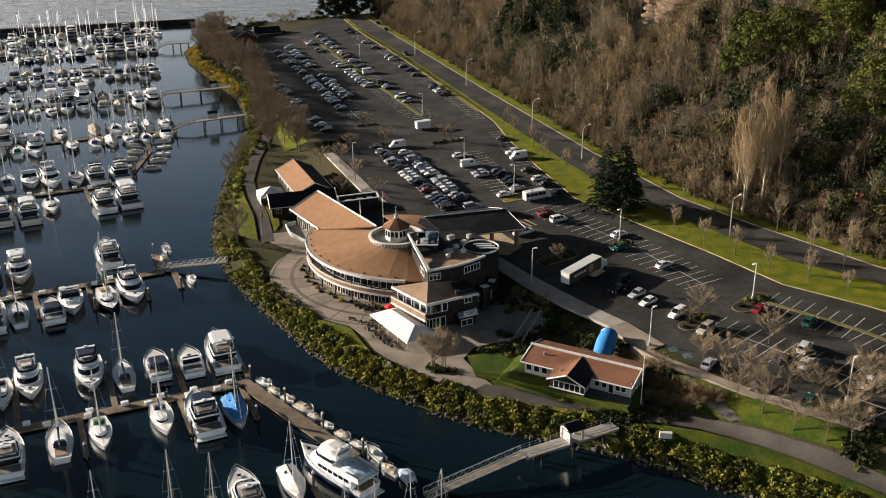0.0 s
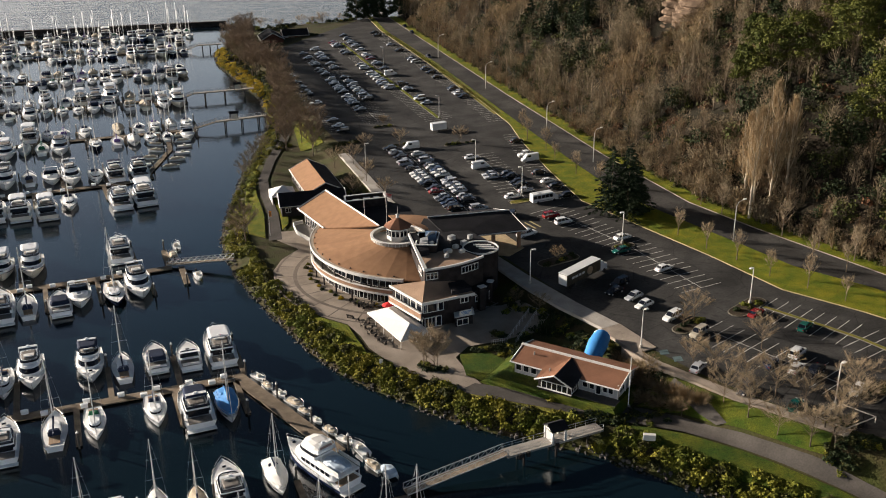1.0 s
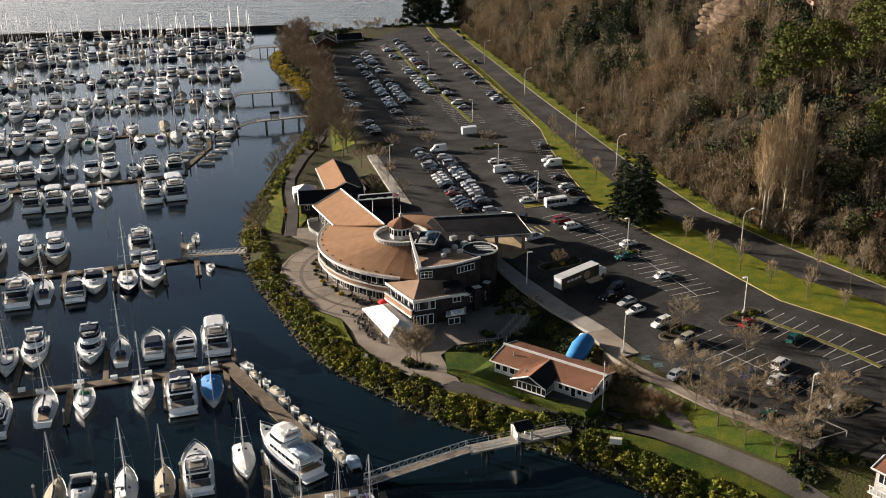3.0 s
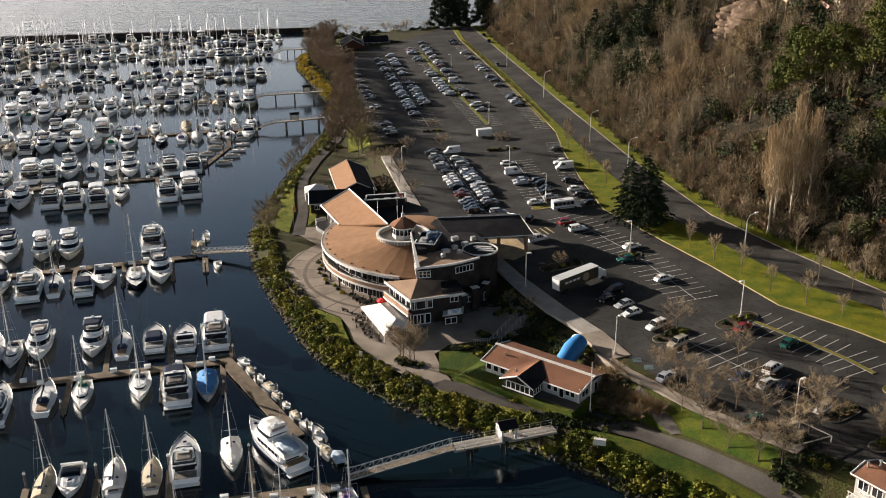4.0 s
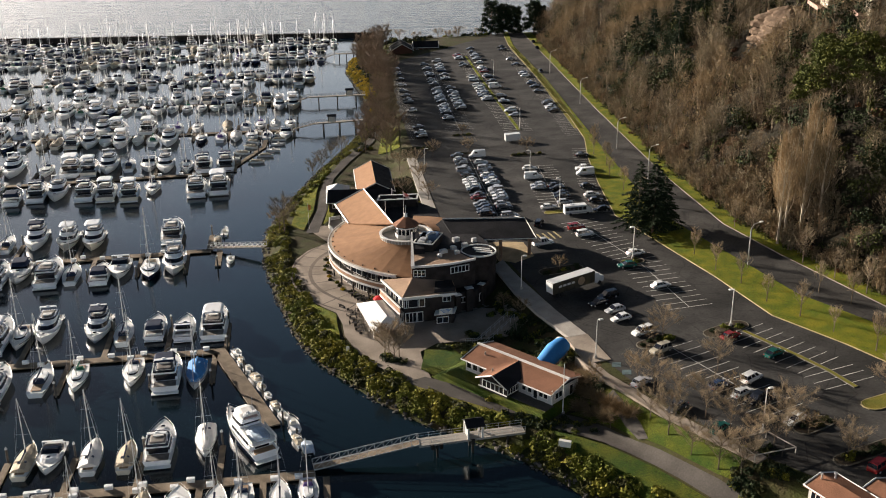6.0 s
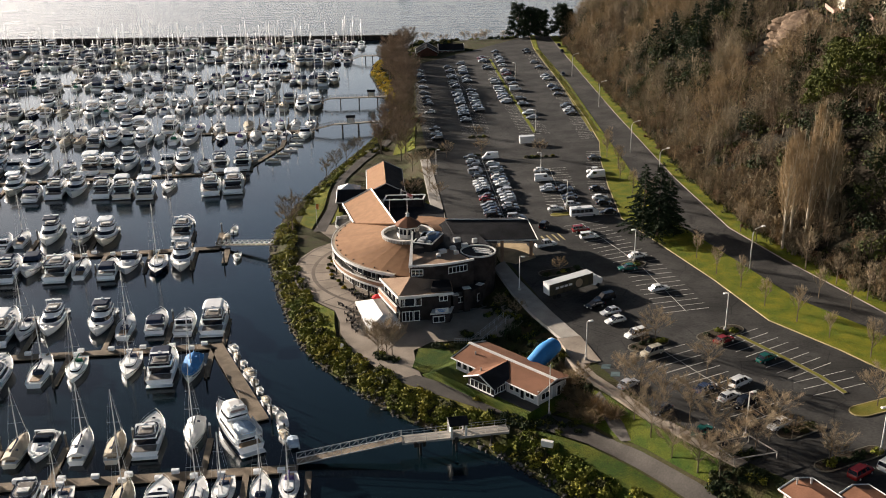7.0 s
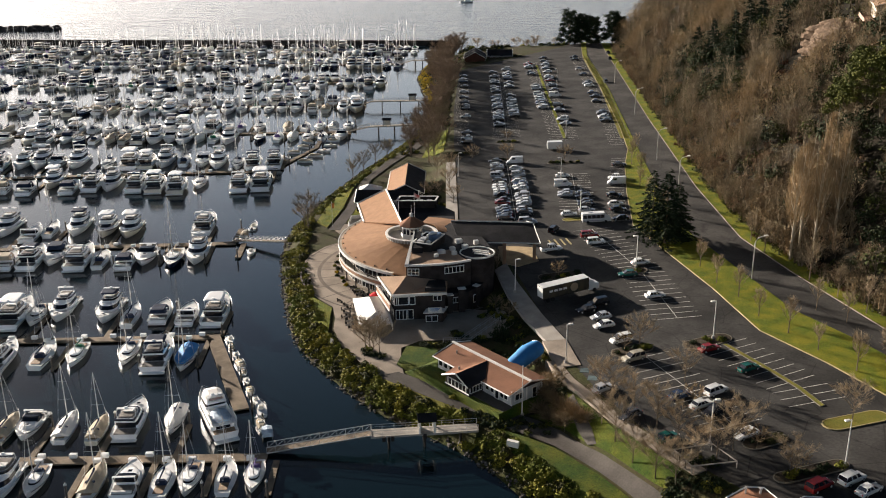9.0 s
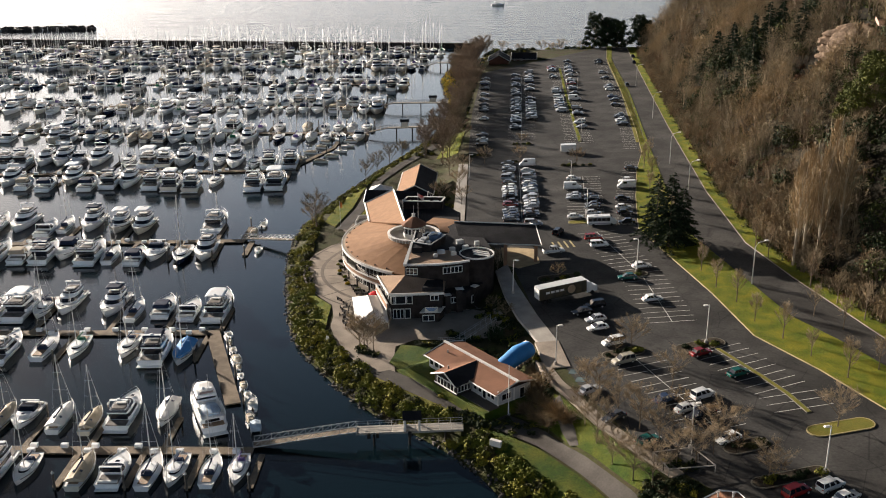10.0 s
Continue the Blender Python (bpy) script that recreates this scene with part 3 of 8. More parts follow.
# stations of the lower body: share of the length, half width, top; then the cabin's outline
SHAPES = {
    "sedan": (4.6, 1.82, ((0, 0.78, 0.62), (0.03, 0.86, 0.86), (0.2, 0.91, 0.92), (0.5, 0.91, 0.93), (0.72, 0.9, 0.86), (0.93, 0.85, 0.72), (1, 0.7, 0.55)), (0.13, 0.74, 0.88, 1.44, 0.85, 0.42)),
    "suv": (4.7, 1.92, ((0, 0.85, 0.75), (0.02, 0.92, 1.05), (0.3, 0.95, 1.08), (0.7, 0.94, 1.05), (0.92, 0.9, 0.95), (1, 0.78, 0.62)), (0.02, 0.76, 1.02, 1.75, 0.75, 0.18)),
    "van": (5.6, 2.0, ((0, 0.94, 0.9), (0.02, 1.0, 1.25), (0.4, 1.0, 1.3), (0.78, 0.98, 1.25), (0.95, 0.93, 1.0), (1, 0.8, 0.65)), (0.01, 0.86, 1.22, 2.35, 0.9, 0.05)),
    "pickup": (5.6, 1.98, ((0, 0.92, 0.95), (0.02, 0.96, 1.08), (0.4, 0.97, 1.08), (0.72, 0.96, 1.05), (0.94, 0.92, 0.95), (1, 0.8, 0.65)), (0.36, 0.76, 1.04, 1.82, 0.55, 0.15)),
}
CARS = {}


def car_proto(shape, paint, near=True):
    L, W, st, (c0, c1, z0, z1, rf, rb) = SHAPES[shape]
    o = thing("car", f"{PAINTS[paint][0]} {shape if shape != 'suv' else 'sport utility car'} parked on asphalt", "car", group="parked cars")
    rings = []
    for u, w, zt in st:
        x = (u - 0.5) * L
        rings.append([(x, -w * 0.92, 0.3), (x, -w, 0.5), (x, -w * 0.97, zt - 0.12), (x, -w * 0.82, zt), (x, w * 0.82, zt), (x, w * 0.97, zt - 0.12), (x, w, 0.5), (x, w * 0.92, 0.3)])
    body = part("body", M().loft(rings), CARPAINT[paint], o)
    xa, xb, w = (c0 - 0.5) * L, (c1 - 0.5) * L, W * 0.43
    solid = shape == "van"
    ring = lambda a, b, q, z: [(a, -q, z), (b, -q, z), (b, q, z), (a, q, z)]
    cab = [ring(xa, xb, w, z0 - 0.06), ring(xa + rb, xb - rf, w * 0.84, z1)]
    part("window_band" if not solid else "cab_shell", M().loft(cab), CARPAINT[paint] if solid else BOATGLASS, o)
    part("roof", M().loft([ring(xa + rb - 0.04, xb - rf + 0.04, w * 0.86, z1 - 0.03), ring(xa + rb + 0.06, xb - rf - 0.08, w * 0.8, z1 + 0.05)]), CARPAINT[paint], o)
    m = M()
    lo = lambda t, s: (xa + (xb - xa) * t, s * w * 1.01, z0)
    hi = lambda t, s: (xa + rb + (xb - rf - xa - rb) * t, s * w * 0.855, z1)
    if not solid:
        way = []
        for s in (-1, 1):
            leg = [lo(0, s), hi(0, s)] + [p(t + q, s) for t in (0.38, 0.72) for p, q in ((hi, -0.02), (lo, -0.02), (lo, 0.02), (hi, 0.02))] + [hi(1, s), lo(1, s)]
            way += leg[::-1] if s > 0 else leg
        m.tube(way, 0.045, 4)
    if solid:
        m.loft([ring(xb - rf * 0.98, xb - rf * 0.1, w * 0.93, z0 + 0.05), ring(xb - rf * 0.98, xb - rf * 0.8, w * 0.865, z1 - 0.3)])
        part("windscreen", m, BOATGLASS, o)
        for s in (-1, 1):
            part("side_window", M().loft([[(xb - rf - 0.1, s * w * q * 1.012, z0 + 0.25 + 0.6 * k), (xb - rf - 1.3 + 0.1 * k, s * w * q * 1.012, z0 + 0.25 + 0.6 * k)] for k, q in ((0, 0.955), (1, 0.875))], False, False, False), BOATGLASS, o)
        part("rear_window", M().box((xa + rb * 0.5 - 0.03, 0, z0 + 0.6), (0.04, w * 1.3, 0.5)), BOATGLASS, o)
    elif near:
        part("pillar_frame", m, CARPAINT[paint], o)
    if shape == "pickup":
        part("cargo_bed", M().box(((0.19 - 0.5) * L, 0, 1.05), (0.32 * L, W * 0.78, 0.12)), RUBBER, o)
    for sx in (-0.31, 0.31):
        for s in (-1, 1):
            t = part("wheel", tyre_mesh, None, o, at=pose(sx * L, s * (W / 2 - 0.12), 0.33))
            if near:
                part("rim", rim_mesh, None, t)
    for s in (-1, 1) if near else ():
        part("headlight", M().box((L * 0.478, s * W * 0.33, st[-1][2] + 0.06), (0.14, 0.32, 0.13)), LIGHTS, o)
        part("tail_light", M().box((-L * 0.495, s * W * 0.36, st[0][2] + 0.05), (0.1, 0.22, 0.16)), TAIL, o)
    return o


def heading(x, y):
    for y0, h0, y1, h1 in ((400, 5, 40, 6), (40, 6, 0, 17), (0, 17, -40, 22), (-40, 22, -60, 36), (-60, 36, -120, 36)):
        if y >= y1:
            return h0 + (h1 - h0) * (y0 - y) / (y0 - y1)
    return 36


CODES = {"V": ("van", "w"), "B": ("suv", "b"), "S": ("suv", "s"), "W": ("suv", "w"), "T": ("suv", "t"), "p": ("pickup", "w"), "P": ("pickup", "b"), "N": ("suv", "n"), "R": ("suv", "r")}


def park(code, x, y, turn=None):
    shape, paint = CODES.get(code, ("sedan", code))
    rz = heading(x, y) if turn is None else turn
    k = (shape, paint, y < 105)
    sx, sy = 0.044, 0.007
    m = pose(x, y, float(lot_z(x, y)) + 0.01, math.degrees(sy), -math.degrees(sx), 0) @ pose(0, 0, 0, 0, 0, rz)
    if k not in CARS:
        CARS[k] = car_proto(*k)
        CARS[k].matrix_basis = m
    else:
        copy_thing(CARS[k], m)


crng = random.Random(3)


def park_row(a, b, cars, extra=0.0, flip=0.5, pitch=2.65):
    L = math.dist(a, b)
    for i, c in enumerate(cars):
        if c == "." and crng.random() < extra:
            c = crng.choice("wwgbbgnsWBrNb")
        if c != ".":
            x, y = a[0] + (b[0] - a[0]) * i * pitch / L, a[1] + (b[1] - a[1]) * i * pitch / L
            park(c, x + crng.uniform(-0.25, 0.25), y + crng.uniform(-0.15, 0.15), heading(x, y) + (180 if crng.random() < flip else 0) + crng.uniform(-1.5, 1.5))


park_row((15.3, 98), (22.9, 33), "b..bb.sS.b.wwwwb.gr.sg.gB", 0.15)
park_row((22.2, 96.4), (28.8, 33), "V..w.bS.gw.ww.sSs.s.sg..S", 0.15)
park_row((37.9, 78.6), (40.6, 37.5), "w...V..ss......w")
park_row((44.0, 58.5), (45.6, 40), "gb.bb.s")
park_row((41.8, 311), (49.5, 222), "b..b..........s.....b.......bs.w", 0.03)
park_row((50.2, 212), (56.3, 120), ".......b.......b..s...........", 0.05)
park_row((56.6, 96), (53.8, 62), "..b.....p.V....b..", 0.0)
park_row((53.8, 48), (54.2, 32), "w.b..b.", 0.0)
park_row((-12.8, 262), (3.0, 122), "b..g......b....s....g......b.g.....w..........g..w..B", 0.04)
park_row((1.6, 271), (14.5, 135), "g...s....sb....b...g....S..g.g.s.b..w.wn.b...g", 0.18)
park_row((7.6, 279), (18.4, 161), "S....g...b........g.......b..s..S.w.w..gS.B", 0.15)
park_row((18, 294), (31, 161), "r..ss.....b.b..........t.......W.w.w.s.s.tS", 0.10)
park_row((25.2, 311), (38.8, 145), "b...g...s...s...w.....gb.....s....b....V.......B..sb....b...s", 0.10)
for c, x, y, turn in (("R", 45.7, 20.8, None), ("W", 47.3, 15.5, None), ("B", 36.3, 25.3, 70), ("p", 35.9, 10.5, 20), ("w", 57.6, 0.6, None), ("G", 54.2, -7.2, 190), ("w", 59.5, -20.1, None), ("b", 44.3, -28.1, 205),
                      ("B", 46.9, -24.6, 205), ("s", 47.3, -31.9, 205), ("w", 47.8, -36.3, 205), ("W", 51.0, -43.4, 208), ("T", 53.0, -51.6, 210)):
    park(c, x, y, turn)
for c, x, y, turn in (("r", 67.9, -47.2, 30), ("G", 74, -55.5, None), ("W", 66.9, -64.7, None), ("w", 63.7, -69.8, None), ("P", 65.9, -72.2, 215), ("n", 60.3, -66.6, None), ("w", 69.8, -79.6, 216),
                      ("R", 78.1, -94.4, None), ("W", 83.3, -92.4, None), ("w", 85, -95.2, None), ("s", 46.8, -64.2, 40), ("g", 51.2, -73.8, 220), ("G", 56.8, -81.2, 40)):
    park(c, x, y, turn)
for c, x, y, turn in (("g", 56.6, 238, -82), ("b", 60.5, 322, -84), ("b", 60.7, 302, -84), ("s", 29.4, 32.5, None)):
    park(c, x, y, turn)
o = thing("box_trailer", "small white box trailer parked across the bays", "trailer", pose(35, 114, float(lot_z(35, 114)) + 0.01, 0, -2.5, 8))
part("body", M().box((0, 0, 1.75), (5.2, 2.3, 2.3)).box((0, 0, 2.95), (5.3, 2.4, 0.1)), CARPAINT["w"], o)
part("chassis", M().box((0.4, 0, 0.5), (5.8, 1.4, 0.2)), RUBBER, o)
for s in (-1, 1):
    part("wheel", tyre_mesh, None, o, at=pose(-0.4, s * 1.05, 0.36))
# minibus between the bays
o = thing("minibus", "white and silver minibus parked across bays", "bus", pose(47.7, 33.2, float(lot_z(47.7, 33.2)) + 0.01, 0, -2.5, 8))
part("body", M().loft([[(x, -w, 0.4), (x, -w, 1.6), (x, -w * 0.94, h), (x, w * 0.94, h), (x, w, 1.6), (x, w, 0.4)] for x, w, h in ((-3.9, 1.1, 2.6), (-3.8, 1.15, 2.75), (2.2, 1.15, 2.75), (3.0, 1.1, 2.0), (3.9, 1.0, 1.2))]), CARPAINT["w"], o)
part("window_band", M().loft([[(x, -w, 1.4), (x, w, 1.4), (x, w * 0.97, 2.35), (x, -w * 0.97, 2.35)] for x, w in ((-3.7, 1.18), (2.1, 1.18))]), BOATGLASS, o)
for x in (-2.6, -1.4, -0.2, 1.0):
    for s in (-1, 1):
        part("window_pillar", M().box((x, s * 1.17, 1.88), (0.14, 0.06, 0.96)), CARPAINT["s"], o)
part("windscreen", M().loft([[(2.28, -0.98, 2.68), (2.28, 0.98, 2.68)], [(3.02, -0.98, 2.03), (3.02, 0.98, 2.03)]], False, False, False), BOATGLASS, o)
part("roof_hatch", M().box((-1.6, 0, 2.8), (1.0, 0.9, 0.12)), CARPAINT["s"], o, "silver roof hatch")
part("lower_band", M().box((-0.8, 0, 0.75), (6.0, 2.34, 0.3)), CARPAINT["s"], o, "silver stripe")
part("bumper", M().box((3.9, 0, 0.55), (0.25, 2.0, 0.25)), RUBBER, o)
for sx in (-2.4, 2.5):
    for s in (-1, 1):
        part("wheel", tyre_mesh, None, o, at=pose(sx, s * 1.05, 0.38) @ Matrix.Scale(1.15, 4))
# the delivery truck
tx, ty = 40.6, -18.9
o = thing("delivery_truck", "long box delivery truck with a dark printed side", "truck", pose(tx, ty, float(lot_z(tx, ty)), 0, -2.5, 32))
part("cargo_box", M().box((-1.6, 0, 2.45), (12, 2.5, 2.7)), mat("truck_side_print", (0.02, 0.018, 0.014), 0.6, 0.35, 1.6, color2=(0.075, 0.06, 0.03)), o)
part("box_roof", M().box((-1.6, 0, 3.84), (12.05, 2.55, 0.1)), CARPAINT["w"], o)
part("rear_door", M().box((-7.63, 0, 2.45), (0.06, 2.3, 2.5)), CARPAINT["w"], o, "white roller door")
part("chassis", M().box((-0.2, 0, 0.85), (14.2, 1.1, 0.4)), RUBBER, o)
cab = part("cab", M().loft([[(x, -w, 0.6), (x, -w, 1.7), (x, -w * 0.92, h), (x, w * 0.92, h), (x, w, 1.7), (x, w, 0.6)] for x, w, h in ((4.6, 1.15, 3.0), (5.6, 1.15, 2.95), (6.1, 1.12, 2.1), (7.2, 1.0, 1.9), (7.4, 0.9, 1.2))]), CARPAINT["w"], o)
part("windscreen", M().loft([[(5.68, -1.05, 2.9), (5.68, 1.05, 2.9)], [(6.14, -1.05, 2.12), (6.14, 1.05, 2.12)]], False, False, False), BOATGLASS, cab)
part("emblem", M().loft([[(0.5 + 1.0 * math.cos(2 * math.pi * k / 20), y, 2.4 + 1.0 * math.sin(2 * math.pi * k / 20)) for k in range(20)] for y in (-1.29, -1.25)]), mat("emblem_tan", (0.3, 0.22, 0.14), 0.5, 0.2, 1.0), o)
m = M()
for i in range(4):
    m.box((-5.5 + i * 1.2, -1.27, 2.6), (0.9, 0.03, 0.5))
part("lettering_bars", m, CARPAINT["w"], o, "pale bars of lettering")
for sx in (-6.2, -5.0, 5.9):
    for s in (-1, 1):
        part("wheel", tyre_mesh, None, o, at=pose(sx, s * 1.05, 0.48) @ Matrix.Scale(1.45, 4))

# ---- patio, paths and lawns round the building ----
def slab(name, poly, material, label, category, lift=0.03, step=3.0):
    return drape(name, poly, material, label, category, lift + 0.1, step)


PATIO = [(-20.9, 26), (-25.5, 20), (-28, 13), (-28.2, 5), (-26.5, -2), (-23.2, -9.5), (-18.8, -16), (-14, -20.8), (-12, -27), (-11, -33), (-7.1, -42), (-0.6, -50), (4.5, -56), (8, -53), (6.4, -47), (5.5, -41),
         (9, -37), (16, -36), (24, -34), (29, -30), (25, -20), (14, -18), (0, 10), (-12, 30), (-20, 40), (-24.5, 40), (-26, 34)]
slab("patio", PATIO, CONCRETE, "tan concrete patio round the restaurant", "patio", 0.03)
jm = M()
for k in range(13):
    a = radians(150 + k * 13)
    for r0, r1 in ((21, 30.5),):
        x0, y0, x1, y1 = 2.5 + r0 * math.cos(a), 6.5 + r0 * math.sin(a), 2.5 + r1 * math.cos(a), 6.5 + r1 * math.sin(a)
        jm.box(((x0 + x1) / 2, (y0 + y1) / 2, LOW_Z + 0.135), (r1 - r0, 0.3, 0.012), a)
for r, w in ((25.2, 0.9), (30.0, 0.5)):
    ring = lambda q, z: [(2.5 + q * math.cos(radians(146 + i * 3)), 6.5 + q * math.sin(radians(146 + i * 3)), z) for i in range(56)]
    jm.loft([ring(r, LOW_Z + 0.143), ring(r + w, LOW_Z + 0.143)], False, False, False)
BANDS = mat("dark_paving_band", (0.17, 0.14, 0.115), 0.85, 0.2, 0.8)
tagged(part("paving_bands", jm, BANDS), "darker paving bands in rings and spokes", "paving", kind="structure")
PATH_UP = [(6.7, -52.2), (16.3, -57.8), (24.5, -61.8), (30.2, -66.1), (35, -68.6), (39.4, -72.2), (43.6, -77.9), (46.9, -81.9), (50.3, -86.5), (53.6, -91), (56.7, -95.3), (62, -103), (72, -120)]
PATH_LO = [(67, -122), (58.4, -104), (54.8, -97.4), (52.2, -93.4), (49.2, -89.0), (46, -84.9), (42.2, -80.9), (38.3, -77.2), (33.9, -74.4), (25.5, -69.6), (17.8, -64.3), (9.7, -59.1), (2.8, -54.5)]
slab("path", PATH_UP + PATH_LO, PATHTOP, "grey asphalt shoreline footpath", "path", 0.11, 1.5)
slab("path_3", [(40.0, -66.2), (41.4, -65.6), (43, -70.6), (44.6, -75.2), (45.4, -78.9), (43.9, -77.9), (42.3, -74), (41.2, -70)], PATHTOP, "narrow asphalt path between the lawns", "path", 0.15, 1.5)
slab("path_2", [(-28, 34), (-27.2, 55), (-28.5, 73), (-28.5, 88), (-25, 110), (-19, 135), (-15, 160), (-14.5, 200), (-12, 200), (-12.5, 160), (-16, 134), (-22, 109), (-25.6, 88), (-25.6, 73), (-24.3, 55), (-24.5, 34)], PATHTOP, "grey asphalt footpath along the shore trees", "path", 0.05)
slab("lawn_1", [(-22.9, -12.5), (-18, -17.5), (-14, -21.5), (-13, -28), (-12, -33), (-11.5, -37.5), (-15, -33), (-19.5, -23.5)], GRASS, "small bright lawn beside the patio", "lawn", 0.09)
slab("lawn_2", [(6.5, -40), (12.8, -40.5), (16, -47), (17.5, -56.8), (9, -52), (5.8, -49)], SHADED_LAWN, "lawn between patio and shop", "lawn", 0.09)
slab("lawn_3", [(8, -58.2), (14, -61), (21, -66), (27, -70.5), (25, -71), (15.5, -66), (8.5, -61.5), (1, -54), (3, -54)], DRYGRASS, "dry grass edge between path and shrubs", "grass", 0.08)
slab("lawn_4", [(28.5, -72.3), (33.9, -75), (38.3, -77.8), (42, -81.5), (45.8, -85.5), (49, -89.6), (52, -94), (54.6, -98), (58, -104), (52, -104), (46, -96), (38, -88), (31, -79), (26.5, -73.5)], SHADED_LAWN, "grass strip below the footpath", "lawn", 0.08, 2.0)
slab("lawn_5", [(33.4, -67.2), (36.2, -65.8), (40.4, -71.2), (43, -75.6), (43.6, -77.2), (39.9, -72), (35.2, -68.2)], SHADED_LAWN, "mown lawn by the shop", "lawn", 0.12, 1.5)
slab("lawn_6", [(37.2, -64), (39.6, -63.2), (42.6, -67.6), (47.5, -76), (55, -86), (58.2, -90.3), (56, -93.2), (54.1, -91), (50.8, -86.4), (47.4, -81.7), (44.2, -77.7), (40.2, -72)], SHADED_LAWN, "sloping lawn with young trees", "lawn", 0.09, 1.5)
slab("lawn_7", [(-24, 41), (-24, 55), (-25.3, 72), (-22, 70), (-21.5, 58), (-22, 46)], GRASS, "bright lawn beside the footpath", "lawn", 0.09)
slab("lawn_8", [(-28.8, 36), (-28.3, 55), (-29.5, 72), (-30, 92), (-27, 110), (-32, 92), (-33.6, 60), (-33, 40)], GRASS, "grass bank above the shore", "lawn", 0.09)
slab("lawn_9", [(-13, 118), (-5, 118), (-7, 150), (-13, 150)], GRASS, "lawn between trees and car park", "lawn", 0.09)
slab("lawn_10", [(-33, 26), (-29.5, 18), (-29, 10), (-31, 9), (-34, 20)], DRYGRASS, "dry grass beside the gangway", "grass", 0.09)


def lot_slab(name, poly, material, label, category, h=0.15):
    m = M().prism(poly, lambda x, y: float(lot_z(x, y)) - 0.5, lambda x, y: float(lot_z(x, y)) + h)
    return tagged(part(name, m, material), label, category, kind="structure")


lot_slab("pavement", [(25, 1.5), (28.7, -12), (34.8, -30), (39.8, -42.6), (36, -43.6), (30.5, -31), (26.5, -19), (22.5, -3)], PALE, "pale concrete sidewalk beside the car park", "sidewalk")
lot_slab("pavement_2", [(35.2, -43.4), (39.9, -42.4), (42.9, -54), (38.3, -55.2)], CONCRETE, "tan concrete landing at the car park edge", "sidewalk")
lot_slab("pavement_3", [(-1.8, 99), (1.4, 99), (9.4, 34.6), (6, 34.2)], PALE, "pale concrete sidewalk along the car park", "sidewalk")
lot_slab("driveway", [(22, 14), (26.4, 14), (31, 13), (33, 3), (28, -1), (24, 2)], mat("tan_pavers", (0.42, 0.32, 0.19), 0.85, 0.18, 1.2), "tan paved drop-off under the entrance roof", "driveway", 0.06)
wall_line = [(36.2, -53), (39.5, -61), (43, -66.8), (48, -75.5), (55.5, -85.5), (60.2, -91.5)]
m = M()
rings = []
for i, (x, y) in enumerate(wall_line):
    a, b = wall_line[max(i - 1, 0)], wall_line[min(i + 1, len(wall_line) - 1)]
    d = Vector((b[0] - a[0], b[1] - a[1])).normalized()
    z, h = float(lot_z(x, y)), (0.65, 0.6, 0.45, 0.2, 0.16, 0.16)[i]
    rings.append([(x + d.y * 0.2, y - d.x * 0.2, z - 4), (x + d.y * 0.2, y - d.x * 0.2, z + h), (x - d.y * 0.2, y + d.x * 0.2, z + h), (x - d.y * 0.2, y + d.x * 0.2, z - 4)])
m.loft(rings)
tagged(part("retaining_wall", m, CONCRETE), "low pale concrete wall along the car park", "wall", kind="structure")
m = M()
rings = []
for i, (x, y) in enumerate(wall_line):
    a, b = wall_line[max(i - 1, 0)], wall_line[min(i + 1, len(wall_line) - 1)]
    d = Vector((b[0] - a[0], b[1] - a[1])).normalized()
    z = float(lot_z(x + 1.5, y)) + 0.14
    rings.append([(x - d.y * 0.2, y + d.x * 0.2, z - 0.4), (x - d.y * 0.2, y + d.x * 0.2, z), (x - d.y * 2.4, y + d.x * 2.4, z), (x - d.y * 2.4, y + d.x * 2.4, z - 0.4)])
m.loft(rings)
tagged(part("pavement_4", m, CONCRETE), "narrow concrete sidewalk inside the wall", "sidewalk", kind="structure")

BAYTEAL = mat("worn_teal_bay_paint", (0.07, 0.11, 0.115), 0.75, 0.4, 2.0)
for x, y in ((43.6, -56.0), (45.0, -59.2)):
    m = M().prism([(x - 1.0, y - 0.9), (x + 0.7, y - 1.1), (x + 1.0, y + 0.7), (x - 0.7, y + 0.9)], lambda u, v: float(lot_z(u, v)) - 0.05, lambda u, v: float(lot_z(u, v)) + 0.03)
    tagged(part("bay_marking", m, BAYTEAL), "worn teal paint square marking an accessible bay", "marking", kind="structure")

# ---- the round restaurant ----
CX, CY = 2.5, 6.5


def pol(r, deg, z):
    return (CX + r * math.cos(radians(deg)), CY + r * math.sin(radians(deg)), z)


FX, FY = 9.6, 11.0
UX, UY = 1.35, 1.8


def front(r, deg, z):
    """A point of the round front, whose arc is struck from further back."""
    return (FX + r * math.cos(radians(deg)), FY + r * math.sin(radians(deg)), z)


def ringpt(r, deg, z):
    """A point round the lookout and its cupola."""
    return (UX + r * math.cos(radians(deg)), UY + r * math.sin(radians(deg)), z)


def arc_wall(r0, r1, a0, a1, z0, z1, step=4.0, pol=pol):
    """A curved solid between two radii, angles and heights."""
    n = max(1, int(abs(a1 - a0) / step))
    m = M()
    rings = []
    for i in range(n + 1):
        a = a0 + (a1 - a0) * i / n
        rings.append([pol(r0, a, z0), pol(r1, a, z0), pol(r1, a, z1), pol(r0, a, z1)])
    return m.loft(rings)


def wall_between(a, b, z0, z1, t=0.3):
    d = math.dist(a, b)
    return M().box(((a[0] + b[0]) / 2, (a[1] + b[1]) / 2, (z0 + z1) / 2), (d, t, z1 - z0), math.atan2(b[1] - a[1], b[0] - a[0]))


